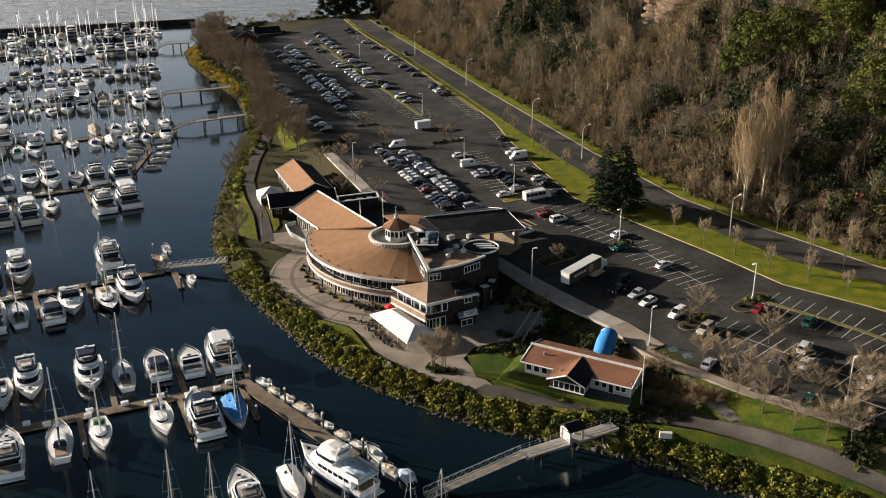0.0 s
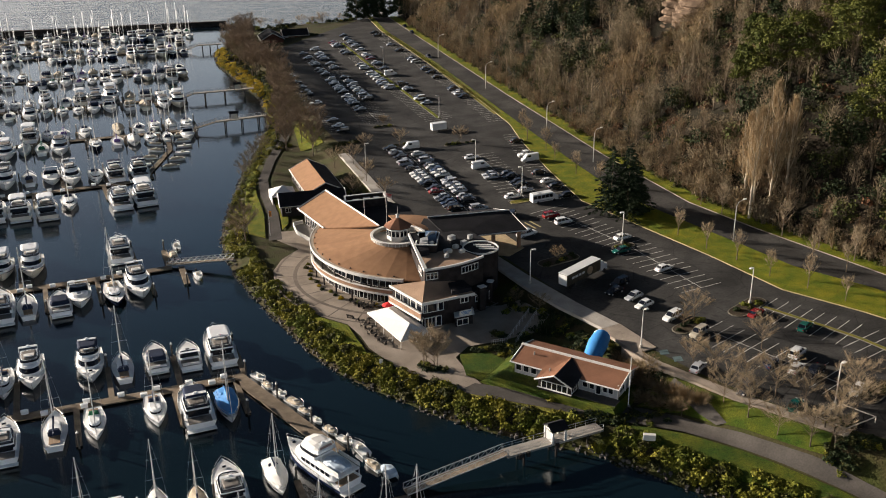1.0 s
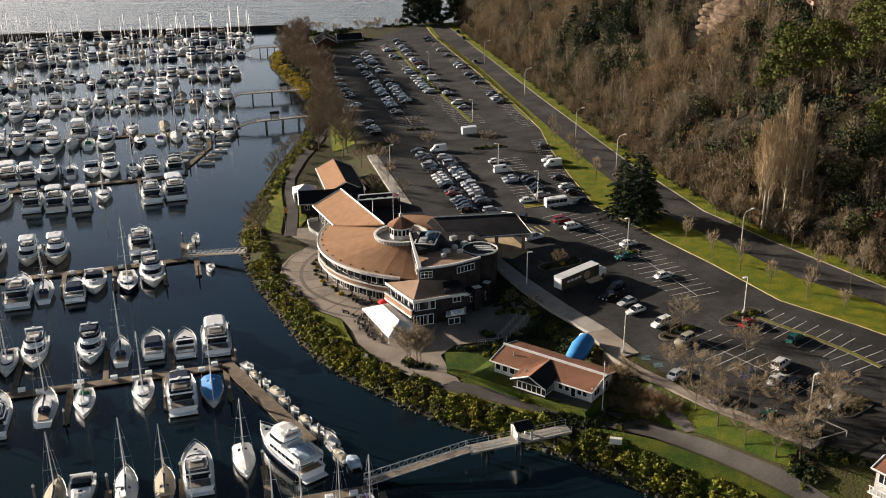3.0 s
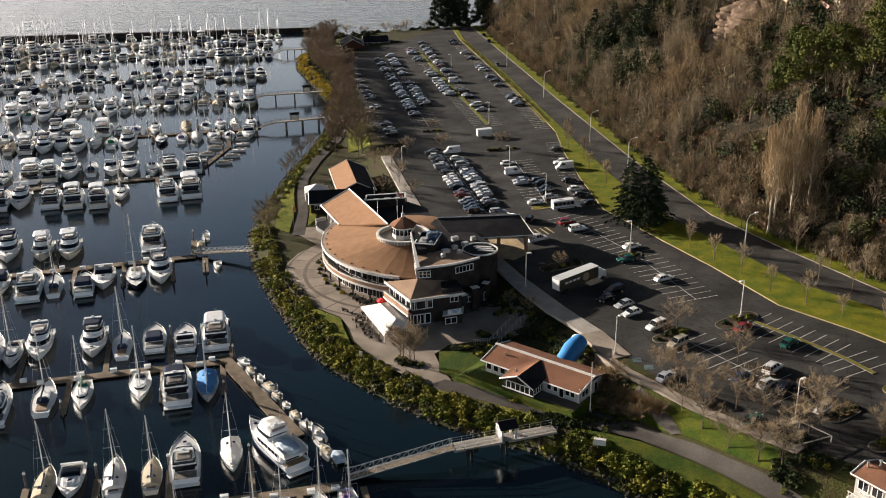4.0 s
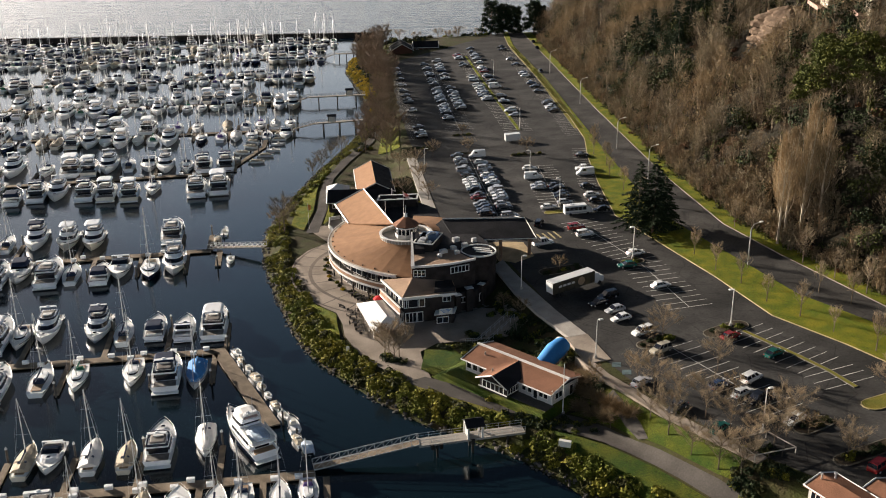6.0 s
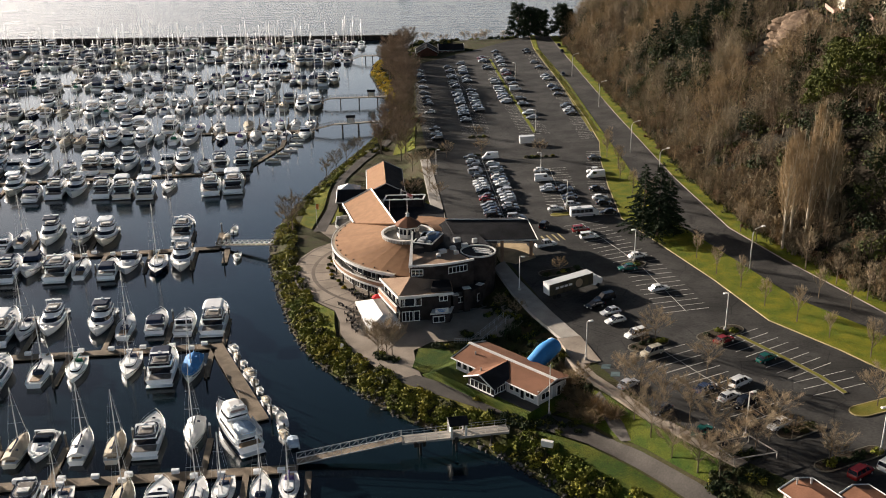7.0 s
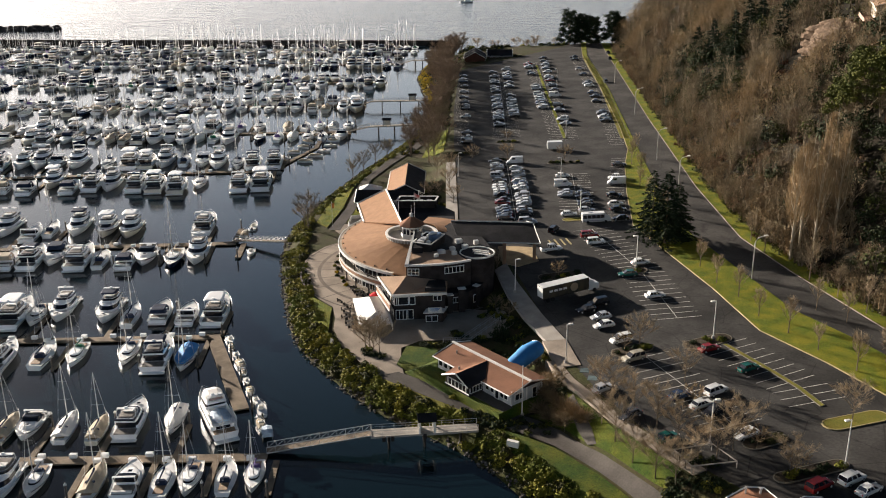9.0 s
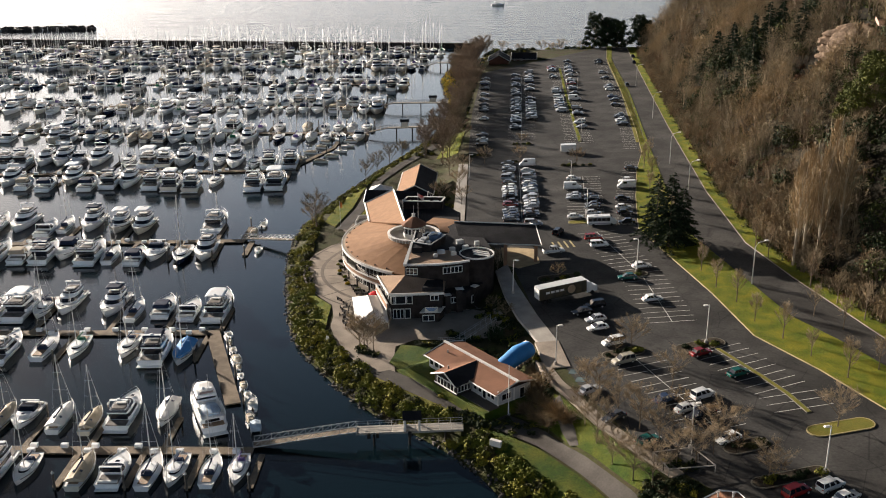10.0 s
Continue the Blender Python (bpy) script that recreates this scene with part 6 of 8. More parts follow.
def yacht(L=13.5, B=4.7, hull=None, top="fly", label="", stripe=None):
    o = thing("motor_yacht", label or "white flybridge motor yacht moored in its slip", "yacht", group="moored boats")
    hull = hull or GELCOAT
    boat_hull(o, L, B, 1.35, 0.75, hull, DECK, stripe=stripe)
    k = L / 13.5
    r1 = house(0.18 * L, 0.74 * L, B * 0.8, B * 0.42, 1.25, 2.9, 1.7 * k, 0.1)
    part("cabin", M().loft(r1), GELCOAT, o)
    part("cabin_window_band", band(r1, 0.42, 0.85), BOATGLASS, o)
    part("deck_hatch", M().box((0.82 * L, 0, 1.95 * 1.0), (0.55, 0.55, 0.08)), BOATGLASS, o)
    part("cockpit", M().box((0.09 * L, 0, 1.3), (0.16 * L, B * 0.7, 0.12)), WELL, o)
    part("saloon_door", M().box((0.18 * L - 0.02, 0, 2.1), (0.06, B * 0.62, 1.4)), BOATGLASS, o)
    part("swim_platform", M().box((-0.45, 0, 0.3), (1.0, B * 0.86, 0.14)), DECK, o)
    r2 = house(0.12 * L, 0.56 * L, B * 0.74, B * 0.5, 2.95, 3.5, 0.6, -0.1, 0.95)
    fly = part("flybridge", M().loft(r2), GELCOAT, o)
    part("windscreen", band(r2, 0.75, 1.2, 1.02), BOATGLASS, fly)
    part("fly_well", M().loft(house(0.17 * L, 0.47 * L, B * 0.54, B * 0.4, 3.58, 3.63, 0.2, 0.0)), WELL, fly, "grey flybridge well")
    part("helm_seat", M().box((0.36 * L, 0, 3.8), (1.2 * k, B * 0.34, 0.35)), CANVAS_WHITE, fly)
    m = M()
    for s in (-1, 1):
        m.tube([(0.2 * L, s * B * 0.33, 2.95), (0.22 * L, s * B * 0.31, 4.9), (0.27 * L, s * B * 0.2, 5.05)], 0.09, 5)
    m.box((0.25 * L, 0, 5.05), (0.7, B * 0.62, 0.12))
    arch = part("radar_arch", m, GELCOAT, o)
    part("radar_dome", M().cyl((0.25 * L, 0, 5.1), 0.32, 0.28, 10, 0.22), GELCOAT, arch)
    if top == "hard":
        part("hardtop", M().loft(house(0.2 * L, 0.56 * L, B * 0.72, B * 0.6, 5.0, 5.12, 0.1, 0.0)), GELCOAT, o)
    elif top == "canvas":
        part("bimini_top", M().loft(house(0.2 * L, 0.5 * L, B * 0.7, B * 0.64, 4.75, 4.95, 0.1, 0.0)), CANVAS_NAVY, o, "dark navy canvas")
    return o


def cruiser(L=10.5, B=4.1, hull=None, cover=None, label=""):
    o = thing("cabin_cruiser", label or "white express cruiser with a dark windscreen", "boat", group="moored boats")
    boat_hull(o, L, B, 1.15, 0.6, hull or GELCOAT, DECK, stripe=NAVY)
    r = house(0.3 * L, 0.82 * L, B * 0.72, B * 0.3, 1.05, 1.75, 1.4, 0.0)
    part("foredeck_cabin", M().loft(r), GELCOAT, o)
    r2 = house(0.28 * L, 0.52 * L, B * 0.78, B * 0.66, 1.7, 2.45, 0.9, -0.2, 0.92)
    part("windscreen", M().loft(r2, True, True), BOATGLASS, o)
    part("cockpit_sole", M().box((0.16 * L, 0, 1.1), (0.26 * L, B * 0.74, 0.12)), WELL, o, "grey cockpit floor")
    part("deck_hatch", M().box((0.6 * L, 0, 1.86), (0.6, 0.6, 0.06)), BOATGLASS, o)
    part("aft_bench", M().box((0.06 * L, 0, 1.3), (0.5, B * 0.7, 0.5)), CANVAS_WHITE, o)
    part("swim_platform", M().box((-0.35, 0, 0.3), (0.8, B * 0.82, 0.12)), DECK, o)
    m = M()
    for s in (-1, 1):
        m.tube([(0.2 * L, s * B * 0.42, 1.2), (0.24 * L, s * B * 0.38, 3.0)], 0.06, 5)
    m.box((0.25 * L, 0, 3.0), (0.5, B * 0.8, 0.1))
    part("radar_arch", m, GELCOAT, o)
    if cover:
        part("canvas_top", M().loft(house(0.1 * L, 0.5 * L, B * 0.78, B * 0.7, 2.3, 3.05, 0.5, 0.2, 0.85)), cover, o, "fitted canvas enclosure")
    return o


def sailboat(L=11, B=3.8, hull=None, cover=None, deckcover=None, label=""):
    o = thing("sailing_yacht", label or "white sailing yacht with bare mast and covered boom", "sailing boat", group="moored boats")
    boat_hull(o, L, B, 1.05, 0.35, hull or GELCOAT, DECK, full=0.35, stern=0.7, stripe=NAVY)
    r = house(0.34 * L, 0.72 * L, B * 0.56, B * 0.3, 1.0, 1.55, 0.7, 0.05)
    cab = part("coachroof", M().loft(r), GELCOAT, o)
    part("portlight_band", band(r, 0.35, 0.75), BOATGLASS, cab)
    part("cockpit_well", M().box((0.19 * L, 0, 1.06), (0.24 * L, B * 0.42, 0.1)), TEAK, o)
    H = L * 1.25
    m = M().tube([(0.56 * L, 0, 1.5), (0.56 * L, 0, H)], 0.11, 6, 0.075)
    mast = part("mast", m, SPAR, o)
    for q, w in ((0.45, 1.3), (0.72, 0.9)):
        part("spreader", M().tube([(0.56 * L, -w, H * q), (0.56 * L, w, H * q)], 0.035, 4), SPAR, mast)
    m = M()
    for s in (-1, 1):
        m.tube([(0.54 * L, s * B * 0.45, 1.2), (0.56 * L, s * 1.3, H * 0.45), (0.56 * L, s * 0.05, H)], 0.014, 3)
    m.tube([(0.985 * L, 0, 1.5), (0.56 * L, 0, H)], 0.05, 4, 0.02)
    m.tube([(0.02, 0, 1.2), (0.56 * L, 0, H)], 0.012, 3)
    part("rigging", m, SPAR, mast)
    part("boom", M().tube([(0.55 * L, 0, 2.5), (0.16 * L, 0, 2.45)], 0.07, 5), SPAR, o)
    part("sail_cover", M().tube([(0.55 * L, 0, 2.95), (0.5 * L, 0, 2.72), (0.18 * L, 0, 2.58)], 0.2, 6, 0.12), cover or CANVAS_NAVY, o, "folded sail under canvas")
    part("spray_hood", M().loft(house(0.27 * L, 0.37 * L, B * 0.5, B * 0.4, 1.2, 2.0, 0.35, 0.1, 0.8)), cover or CANVAS_NAVY, o)
    if deckcover:
        rings = []
        for i in range(7):
            u = 0.1 + 0.8 * i / 6
            b = B / 2 * (1 - max(0, (u - 0.5) / 0.5) ** 2) * 0.88
            w = 0.12 * math.sin(i * 2.2)
            rings.append([(u * L, -b, 1.2 + 0.3 * u), (u * L, -b * 0.55, 1.8 + w), (u * L, 0, 2.3 - 0.9 * abs(u - 0.4)), (u * L, b * 0.55, 1.8 - w), (u * L, b, 1.2 + 0.3 * u)])
        part("deck_cover", M().loft(rings, True, True, False), deckcover, o, "boat cover tented over the boom")
    return o


def runabout(L=5.5, B=2.2, cover=None, label=""):
    o = thing("small_boat", label or "small white tender tied to the dock", "boat", group="tenders at the dock")
    boat_hull(o, L, B, 0.7, 0.3, GELCOAT, DECK)
    part("console", M().loft(house(0.4 * L, 0.6 * L, B * 0.5, B * 0.4, 0.65, 1.3, 0.3)), GELCREAM, o)
    part("outboard_motor", M().box((-0.3, 0, 0.75), (0.45, 0.4, 0.9), 0, 0.8), RUBBER, o)
    if cover:
        part("boat_cover", M().loft(house(0.1 * L, 0.92 * L, B * 0.86, B * 0.3, 0.66, 1.15, 0.8, 0.3, 0.6)), cover, o)
    return o


def pilothouse_yacht(L=17.2, B=5.2):
    o = thing("pilothouse_yacht", "large white three-deck motor yacht with white canvas covers", "yacht")
    rings = boat_hull(o, L, B, 1.75, 1.05, GELCOAT, DECK, full=0.9, stern=0.94)
    m = M()
    for side in (0, -1):
        m.loft([[(r[side][0], r[side][1] * 1.004 * q, r[side][2] * k) for q, k in ((0.93, 0.52), (0.865, 0.37), (0.86, 0.1))] for r in rings[:-1]], False, False, False)
    part("dark_boot_band", m, NAVY, o, "dark blue band along the lower hull")
    # saloon with separate side windows
    r1 = house(0.1 * L, 0.84 * L, B * 0.86, B * 0.4, 1.7, 3.3, 1.5, 0.1, 0.95)
    part("saloon", M().loft(r1), GELCOAT, o)
    for sd in (-1, 1):
        for k in range(6):
            part("side_window", M().box((L * (0.19 + 0.075 * k), sd * B * 0.423, 2.62), (L * 0.055, 0.06, 0.62)), BOATGLASS, o)
    part("aft_door", M().box((0.1 * L - 0.02, 0, 2.5), (0.06, B * 0.5, 1.3)), BOATGLASS, o)
    part("cockpit", M().box((0.05 * L, 0, 1.72), (0.09 * L, B * 0.74, 0.1)), TEAK, o)
    # boat deck that reaches over the cockpit, with canvas weather cloths on its rails
    part("boat_deck", M().loft(house(0.0, 0.56 * L, B * 0.92, B * 0.88, 3.32, 3.46, 0.1, 0.0)), DECK, o)
    for sd in (-1, 1):
        part("weather_cloth", M().box((0.17 * L, sd * B * 0.44, 3.95), (0.32 * L, 0.05, 0.8)), CANVAS_WHITE, o)
        part("deck_post", M().tube([(0.02 * L, sd * B * 0.42, 1.7), (0.02 * L, sd * B * 0.42, 3.35)], 0.07, 5), GELCOAT, o)
    m = M().tube([(0.01 * L, -B * 0.44, 4.35), (0.01 * L, B * 0.44, 4.35)], 0.03, 4)
    for k in range(7):
        y = B * 0.44 * (k / 3 - 1)
        m.tube([(0.01 * L, y, 3.45), (0.01 * L, y, 4.35)], 0.02, 4)
    part("aft_rail", m, STEEL, o)
    blue = mat("pale_blue_canvas", (0.5, 0.6, 0.7), 0.8, 0.1, 1.0)
    part("deck_tarpaulin", M().loft([[(x, -w, 3.5), (x, -w * 0.8, 4.0 + h), (x, 0, 4.25 + h), (x, w * 0.7, 3.95 + h), (x, w, 3.5)] for x, w, h in ((0.9, 1.3, -0.25), (2.2, 1.9, 0.05), (3.6, 1.8, 0.2), (5.0, 1.5, 0.0), (5.8, 1.2, -0.3))]), blue, o, "pale blue tarpaulin over a stowed dinghy")
    # wheelhouse and covered flybridge
    r2 = house(0.4 * L, 0.72 * L, B * 0.76, B * 0.48, 3.4, 4.85, 1.0, 0.05, 0.92)
    wh = part("wheelhouse", M().loft(r2), GELCOAT, o)
    part("windscreen", band(r2, 0.42, 0.82, 1.012), BOATGLASS, wh)
    r3 = house(0.34 * L, 0.64 * L, B * 0.74, B * 0.56, 4.9, 5.35, 0.5, 0.0, 0.97)
    part("flybridge", M().loft(r3), GELCOAT, o)
    part("flybridge_canvas", M().loft([[(x, -w, 5.3), (x, -w * 0.92, 5.95 + h), (x, -w * 0.5, 6.25 + h), (x, w * 0.5, 6.25 + h), (x, w * 0.92, 5.95 + h), (x, w, 5.3)] for x, w, h in ((0.36 * L, 1.6, -0.1), (0.42 * L, 1.8, 0.1), (0.52 * L, 1.75, 0.12), (0.6 * L, 1.5, -0.2), (0.63 * L, 1.2, -0.6))]), CANVAS_WHITE, o, "white canvas enclosure over the flybridge")
    part("canvas_window", M().loft([[(0.354 * L, -1.3, 5.5), (0.354 * L, 1.3, 5.5)], [(0.356 * L, -1.2, 5.95), (0.356 * L, 1.2, 5.95)]], False, False, False), mat("clear_vinyl", (0.35, 0.25, 0.22), 0.2, 0.1, 1.0), o)
    m = M()
    for sd in (-1, 1):
        m.tube([(0.3 * L, sd * B * 0.32, 3.5), (0.34 * L, sd * B * 0.3, 6.3), (0.37 * L, sd * B * 0.2, 6.6)], 0.09, 5)
    m.box((0.36 * L, 0, 6.6), (0.7, B * 0.46, 0.12))
    arch = part("radar_arch", m, GELCOAT, o)
    part("radar_dome", M().cyl((0.36 * L, 0.5, 6.66), 0.32, 0.32, 10, 0.22), GELCOAT, arch)
    part("mast_pole", M().tube([(0.36 * L, -0.4, 6.6), (0.34 * L, -0.4, 9.6)], 0.04, 5), SPAR, arch)
    part("swim_platform", M().box((-0.55, 0, 0.4), (1.2, B * 0.86, 0.16)), DECK, o)
    part("deck_hatch", M().box((0.88 * L, 0, 2.55), (0.6, 0.6, 0.1)), BOATGLASS, o)
    part("anchor_windlass", M().box((0.94 * L, 0, 2.75), (0.5, 0.4, 0.3)), STEEL, o)
    return o


FLEET, LITE, BOAT_SCALE = {}, {}, 1.17
SMALL_PARTS = ("bow_rail", "rub_rail", "radar_dome", "helm_seat", "deck_hatch", "swim_platform", "cockpit_well", "spreader", "aft_bench")
PROTO = {
    "m": lambda: yacht(), "M": lambda: yacht(15, 5.1, top="hard", label="large white motor yacht with a hardtop flybridge"),
    "d": lambda: yacht(13, 4.6, top="canvas", label="white motor yacht under a dark canvas top"), "t": lambda: yacht(12, 4.6, GELCREAM, "hard", "cream trawler yacht with upper helm", NAVY),
    "n": lambda: yacht(13, 4.6, NAVY, "fly", "navy-hulled motor yacht with white cabins"),
    "c": lambda: cruiser(), "C": lambda: cruiser(11, 4.2, cover=CANVAS_NAVY, label="white cruiser with navy canvas enclosure"), "e": lambda: cruiser(9.5, 3.8, cover=CANVAS_TAN, label="white cruiser with tan canvas enclosure"),
    "s": lambda: sailboat(), "S": lambda: sailboat(12.5, 4.1, NAVY, CANVAS_TAN, label="dark blue sailing yacht with bare mast"),
    "k": lambda: sailboat(11.5, 3.9, deckcover=CANVAS_WHITE, label="sailing yacht under a pale winter cover"),
    "q": lambda: sailboat(11, 3.8, GELCREAM, deckcover=CANVAS_TAN, label="cream sailing yacht under a tan winter cover"),
    "u": lambda: sailboat(10.5, 3.7, cover=CANVAS_BLUE, deckcover=CANVAS_BLUE, label="white sailing yacht with bright blue covers"),
    "v": lambda: sailboat(10.5, 3.6, cover=mat("purple_canvas", (0.12, 0.08, 0.22), 0.8, 0.12, 1.0), label="white sailing yacht with a purple cover"),
    "g": lambda: sailboat(11, 3.7, cover=CANVAS_GREEN, label="white sailing yacht with green sail cover"),
    "B": lambda: pilothouse_yacht(),
    "r": lambda: runabout(), "R": lambda: runabout(5.8, 2.3, CANVAS_TAN, "small tender under a fitted tan cover"),
}
LENGTHS = {k: v * 1.17 for k, v in {"B": 17.2, "m": 13.5, "M": 15, "d": 13, "t": 12, "n": 13, "c": 10.5, "C": 11, "e": 9.5, "s": 11, "S": 12.5, "k": 11.5, "q": 11, "v": 10.5, "u": 10.5, "g": 11, "r": 5.5, "R": 5.8}.items()}


def boat_shape(kind, size):
    """Motor boats are broad in the beam, sailing boats less so."""
    w = 1.0 if kind in "rRB" else 1.06 if kind in "sSkquvg" else 1.16
    return Matrix.Diagonal((size, size * w, size * (1.0 if kind in "rRB" else 0.98), 1))


def moor(kind, x, y, heading, size=1.0):
    m = pose(x, y, WATER_Z, 0, 0, math.degrees(heading))
    size *= BOAT_SCALE if kind not in "rRB" else 1.0
    m = m @ boat_shape(kind, size)
    if kind not in FLEET:
        FLEET[kind] = PROTO[kind]()
        FLEET[kind].matrix_basis = m
        return FLEET[kind]
    if y > 140:
        if kind not in LITE:
            LITE[kind] = copy_thing(FLEET[kind], m)
            for ob in list(LITE[kind].children_recursive):
                if ob.name.split(".")[0] in SMALL_PARTS:
                    bpy.data.objects.remove(ob)
            boat = LITE[kind]
        else:
            boat = copy_thing(LITE[kind], m)
    else:
        boat = copy_thing(FLEET[kind], m)
    boat.matrix_basis = m
    return boat


# ---- docks: a main walk with finger piers, piles and dock boxes ----
rng = random.Random(5)


def deck_slab(name, a, b, w, parent, z=DOCK_Z, thick=0.28, material=None):
    d = math.dist(a, b)
    rz = math.atan2(b[1] - a[1], b[0] - a[0])
    return part(name, M().box(((a[0] + b[0]) / 2, (a[1] + b[1]) / 2, z - thick / 2), (d, w, thick), rz), material or DOCKTOP, parent)


pile_mesh = M().cyl((0, 0, -5), 0.2, 7.6, 9).mesh("mooring_post", mat("weathered_post", (0.12, 0.105, 0.09), 0.85, 0.3, 1.0, 0.3, 4))
cap_mesh = M().cyl((0, 0, 2.6), 0.26, 0.12, 9).cyl((0, 0, 2.72), 0.26, 0.42, 9, 0.03).mesh("pile_cap", WHITE)
box_mesh = M().box((0, 0, 0.32), (1.3, 0.7, 0.64)).box((0, 0, 0.69), (1.38, 0.78, 0.1), 0, 0.9).mesh("dock_box", GELCOAT)


def pile(x, y, parent, top=True):
    p = part("mooring_post", pile_mesh, None, parent, at=pose(x, y, DOCK_Z))
    if top:
        part("post_cap", cap_mesh, None, p)


def dock(a, b, north, south, step=1.5, finger=14.0, gap=1.6, detail=True, jitter=0.0, size=1.0):
    """A floating dock from a to b with boats on both sides: rows of letters, one each step, or boats as (kind, way along, near end, bow near)."""
    o = thing("floating_dock", "weathered timber floating dock with finger piers", "dock", group="marina docks")
    L = math.dist(a, b)
    ux, uy = (b[0] - a[0]) / L, (b[1] - a[1]) / L
    px, py = uy, -ux
    if py < 0:
        px, py = -px, -py
    deck_slab("walkway", a, b, 2.4, o)
    at = lambda s, q: (a[0] + ux * s + px * q, a[1] + uy * s + py * q)
    for side, row in ((1, north), (-1, south)):
        if isinstance(row, str):
            row = [(c, i * step + rng.uniform(-jitter, jitter), None, rng.random() < (0.45 if side > 0 else 0.75)) for i, c in enumerate(row) if c != "."]
        for j, (c, s, q, bow_near) in enumerate(row):
            k = size * rng.uniform(0.94, 1.06)
            ln = LENGTHS[c] * k
            if q is None:
                q = 1.2 + gap if side > 0 else -1.2 - gap - ln
            q = max(q, 2.0) if side > 0 else min(q, -1.6 - ln)
            x, y = at(s, q + ln if bow_near else q)
            moor(c, x, y, math.atan2(py, px) + (math.pi if bow_near else 0.0) + rng.uniform(-0.025, 0.025), k)
            if detail:
                x, y = at(s + rng.uniform(1.0, 1.6), side * 0.85)
                part("dock_box", box_mesh, None, o, at=pose(x, y, DOCK_Z, 0, 0, math.degrees(math.atan2(uy, ux))))
            if j % 2 == 1 or j == len(row) - 1 or j == 0:
                nxt = row[j + 1][1] if j + 1 < len(row) else s + 6
                if nxt - s > 4.2:
                    f = min(s + 3.0, (s + nxt) / 2) if j or len(row) == 1 else s - 3.1
                    deck_slab("finger", at(f, side * 1.2), at(f, side * (finger + 1.2)), 1.1, o)
                    pile(*at(f, side * (finger + 1.4)), o)
    return o


dock((-11.5, -82.6), (-86, -93.3), [("k", 19.2, 8.1, 1), ("m", 26.9, 7.0, 0), ("q", 32.4, 5.5, 0), ("k", 38.4, 5.9, 0), ("c", 45.5, 6.8, 1), ("q", 49.7, 6.2, 0)],
     [("v", 1.3, -8.4, 1), ("s", 5.7, -9.8, 0), ("s", 11.8, -8.1, 1), ("s", 16.2, -11.6, 0), ("c", 22.0, -10.6, 0), ("q", 27.8, -11.7, 0), ("s", 37.9, -11.5, 1), ("m", 43.3, -12.2, 1)], finger=10.5, size=0.8)
dock((-39, -35.5), (-112, -47), [("M", 0.4, 6.2, 0), ("c", 6.9, 6.9, 0), ("C", 13.3, 8.3, 0), ("s", 19.9, 6.4, 0), ("d", 26.1, 8.4, 1), ("m", 37.5, 9.8, 1), ("s", 42.6, 7.9, 1), ("M", 47.4, 6.6, 0), ("m", 54.3, 5.7, 0)],
     [("u", 2.6, -16.9, 1), ("d", 8.4, -13.1, 0), ("s", 15.6, -11.6, 1), ("g", 26.5, -13.8, 1), ("s", 33.5, -10.4, 0), ("m", 41.9, -13.7, 0)], finger=13, size=0.93)
dock((-53, 26.5), (-136, 11), [("m", 11.1, 8.6, 0), ("t", 32.4, 6.8, 1), ("t", 39.4, 8.1, 1), ("d", 48.6, 9.6, 1), ("s", 55.6, 9.8, 0), ("c", 60.2, 5.9, 0), ("m", 69.4, 9.9, 1), ("m", 76.6, 10.2, 0)],
     [("m", 9.2, -16.0, 1), ("S", 15.2, -19.3, 1), ("c", 22.7, -16.4, 1), ("C", 27.2, -18.8, 0), ("s", 34.2, -17.7, 0), ("m", 40.0, -18.3, 0), ("C", 47.9, -12.7, 1), ("d", 52.9, -16.9, 0), ("e", 59.0, -16.7, 0), ("m", 66.1, -16.4, 0)], finger=14, size=0.98)
dock((-66, 103.5), (-172, 82), [("d", -1.3, 2.6, 0), ("d", 6.3, 1.5, 0), ("s", 12.3, 2.7, 1), ("m", 19.7, 3.9, 1), ("c", 25.6, 7.5, 1), ("s", 32.2, 9.5, 0), ("m", 39.2, 7.5, 1), ("t", 45.3, 7.1, 0), ("M", 51.4, 6.7, 0), ("s", 60.1, 8.8, 1), ("m", 71.6, 9.5, 1), ("c", 78.9, 10.0, 1), ("m", 84.8, 10.3, 1), ("m", 91.5, 10.7, 1), ("d", 98.8, 10.4, 0), ("m", 104.8, 9.9, 0)],
     [("M", 0.9, -25.3, 0), ("m", 8.0, -26.2, 0), ("s", 22.1, -21.3, 1), ("t", 28.8, -26.3, 0), ("t", 36.2, -24.5, 0), ("d", 43.0, -22.8, 0), ("m", 52.0, -21.5, 1), ("d", 58.0, -20.5, 0), ("C", 64.9, -22.8, 0), ("t", 72.9, -15.4, 1), ("C", 78.9, -22.7, 0), ("e", 86.9, -20.2, 0), ("m", 94.0, -17.0, 1)], finger=14, size=1.05)


def random_row(n, lead, kinds, dense=0.9):
    """A row of letters for slips about 5 m apart."""
    s = "." * lead
    while len(s) < n:
        s += (rng.choice(kinds) if rng.random() < dense else ".") + "..." + ("." if rng.random() < 0.3 else "")
    return s[:n]


KINDS = "mmdcsdcCssskMteqgSvgks"
dock((-50, 166), (-214, 143), random_row(104, 1, KINDS), random_row(104, 2, KINDS), detail=False, finger=11)
dock((-55, 222), (-262, 192), random_row(134, 2, KINDS), random_row(134, 2, KINDS), step=1.55, detail=False, finger=10)

# ---- the far rows, too many and too small to pick apart ----


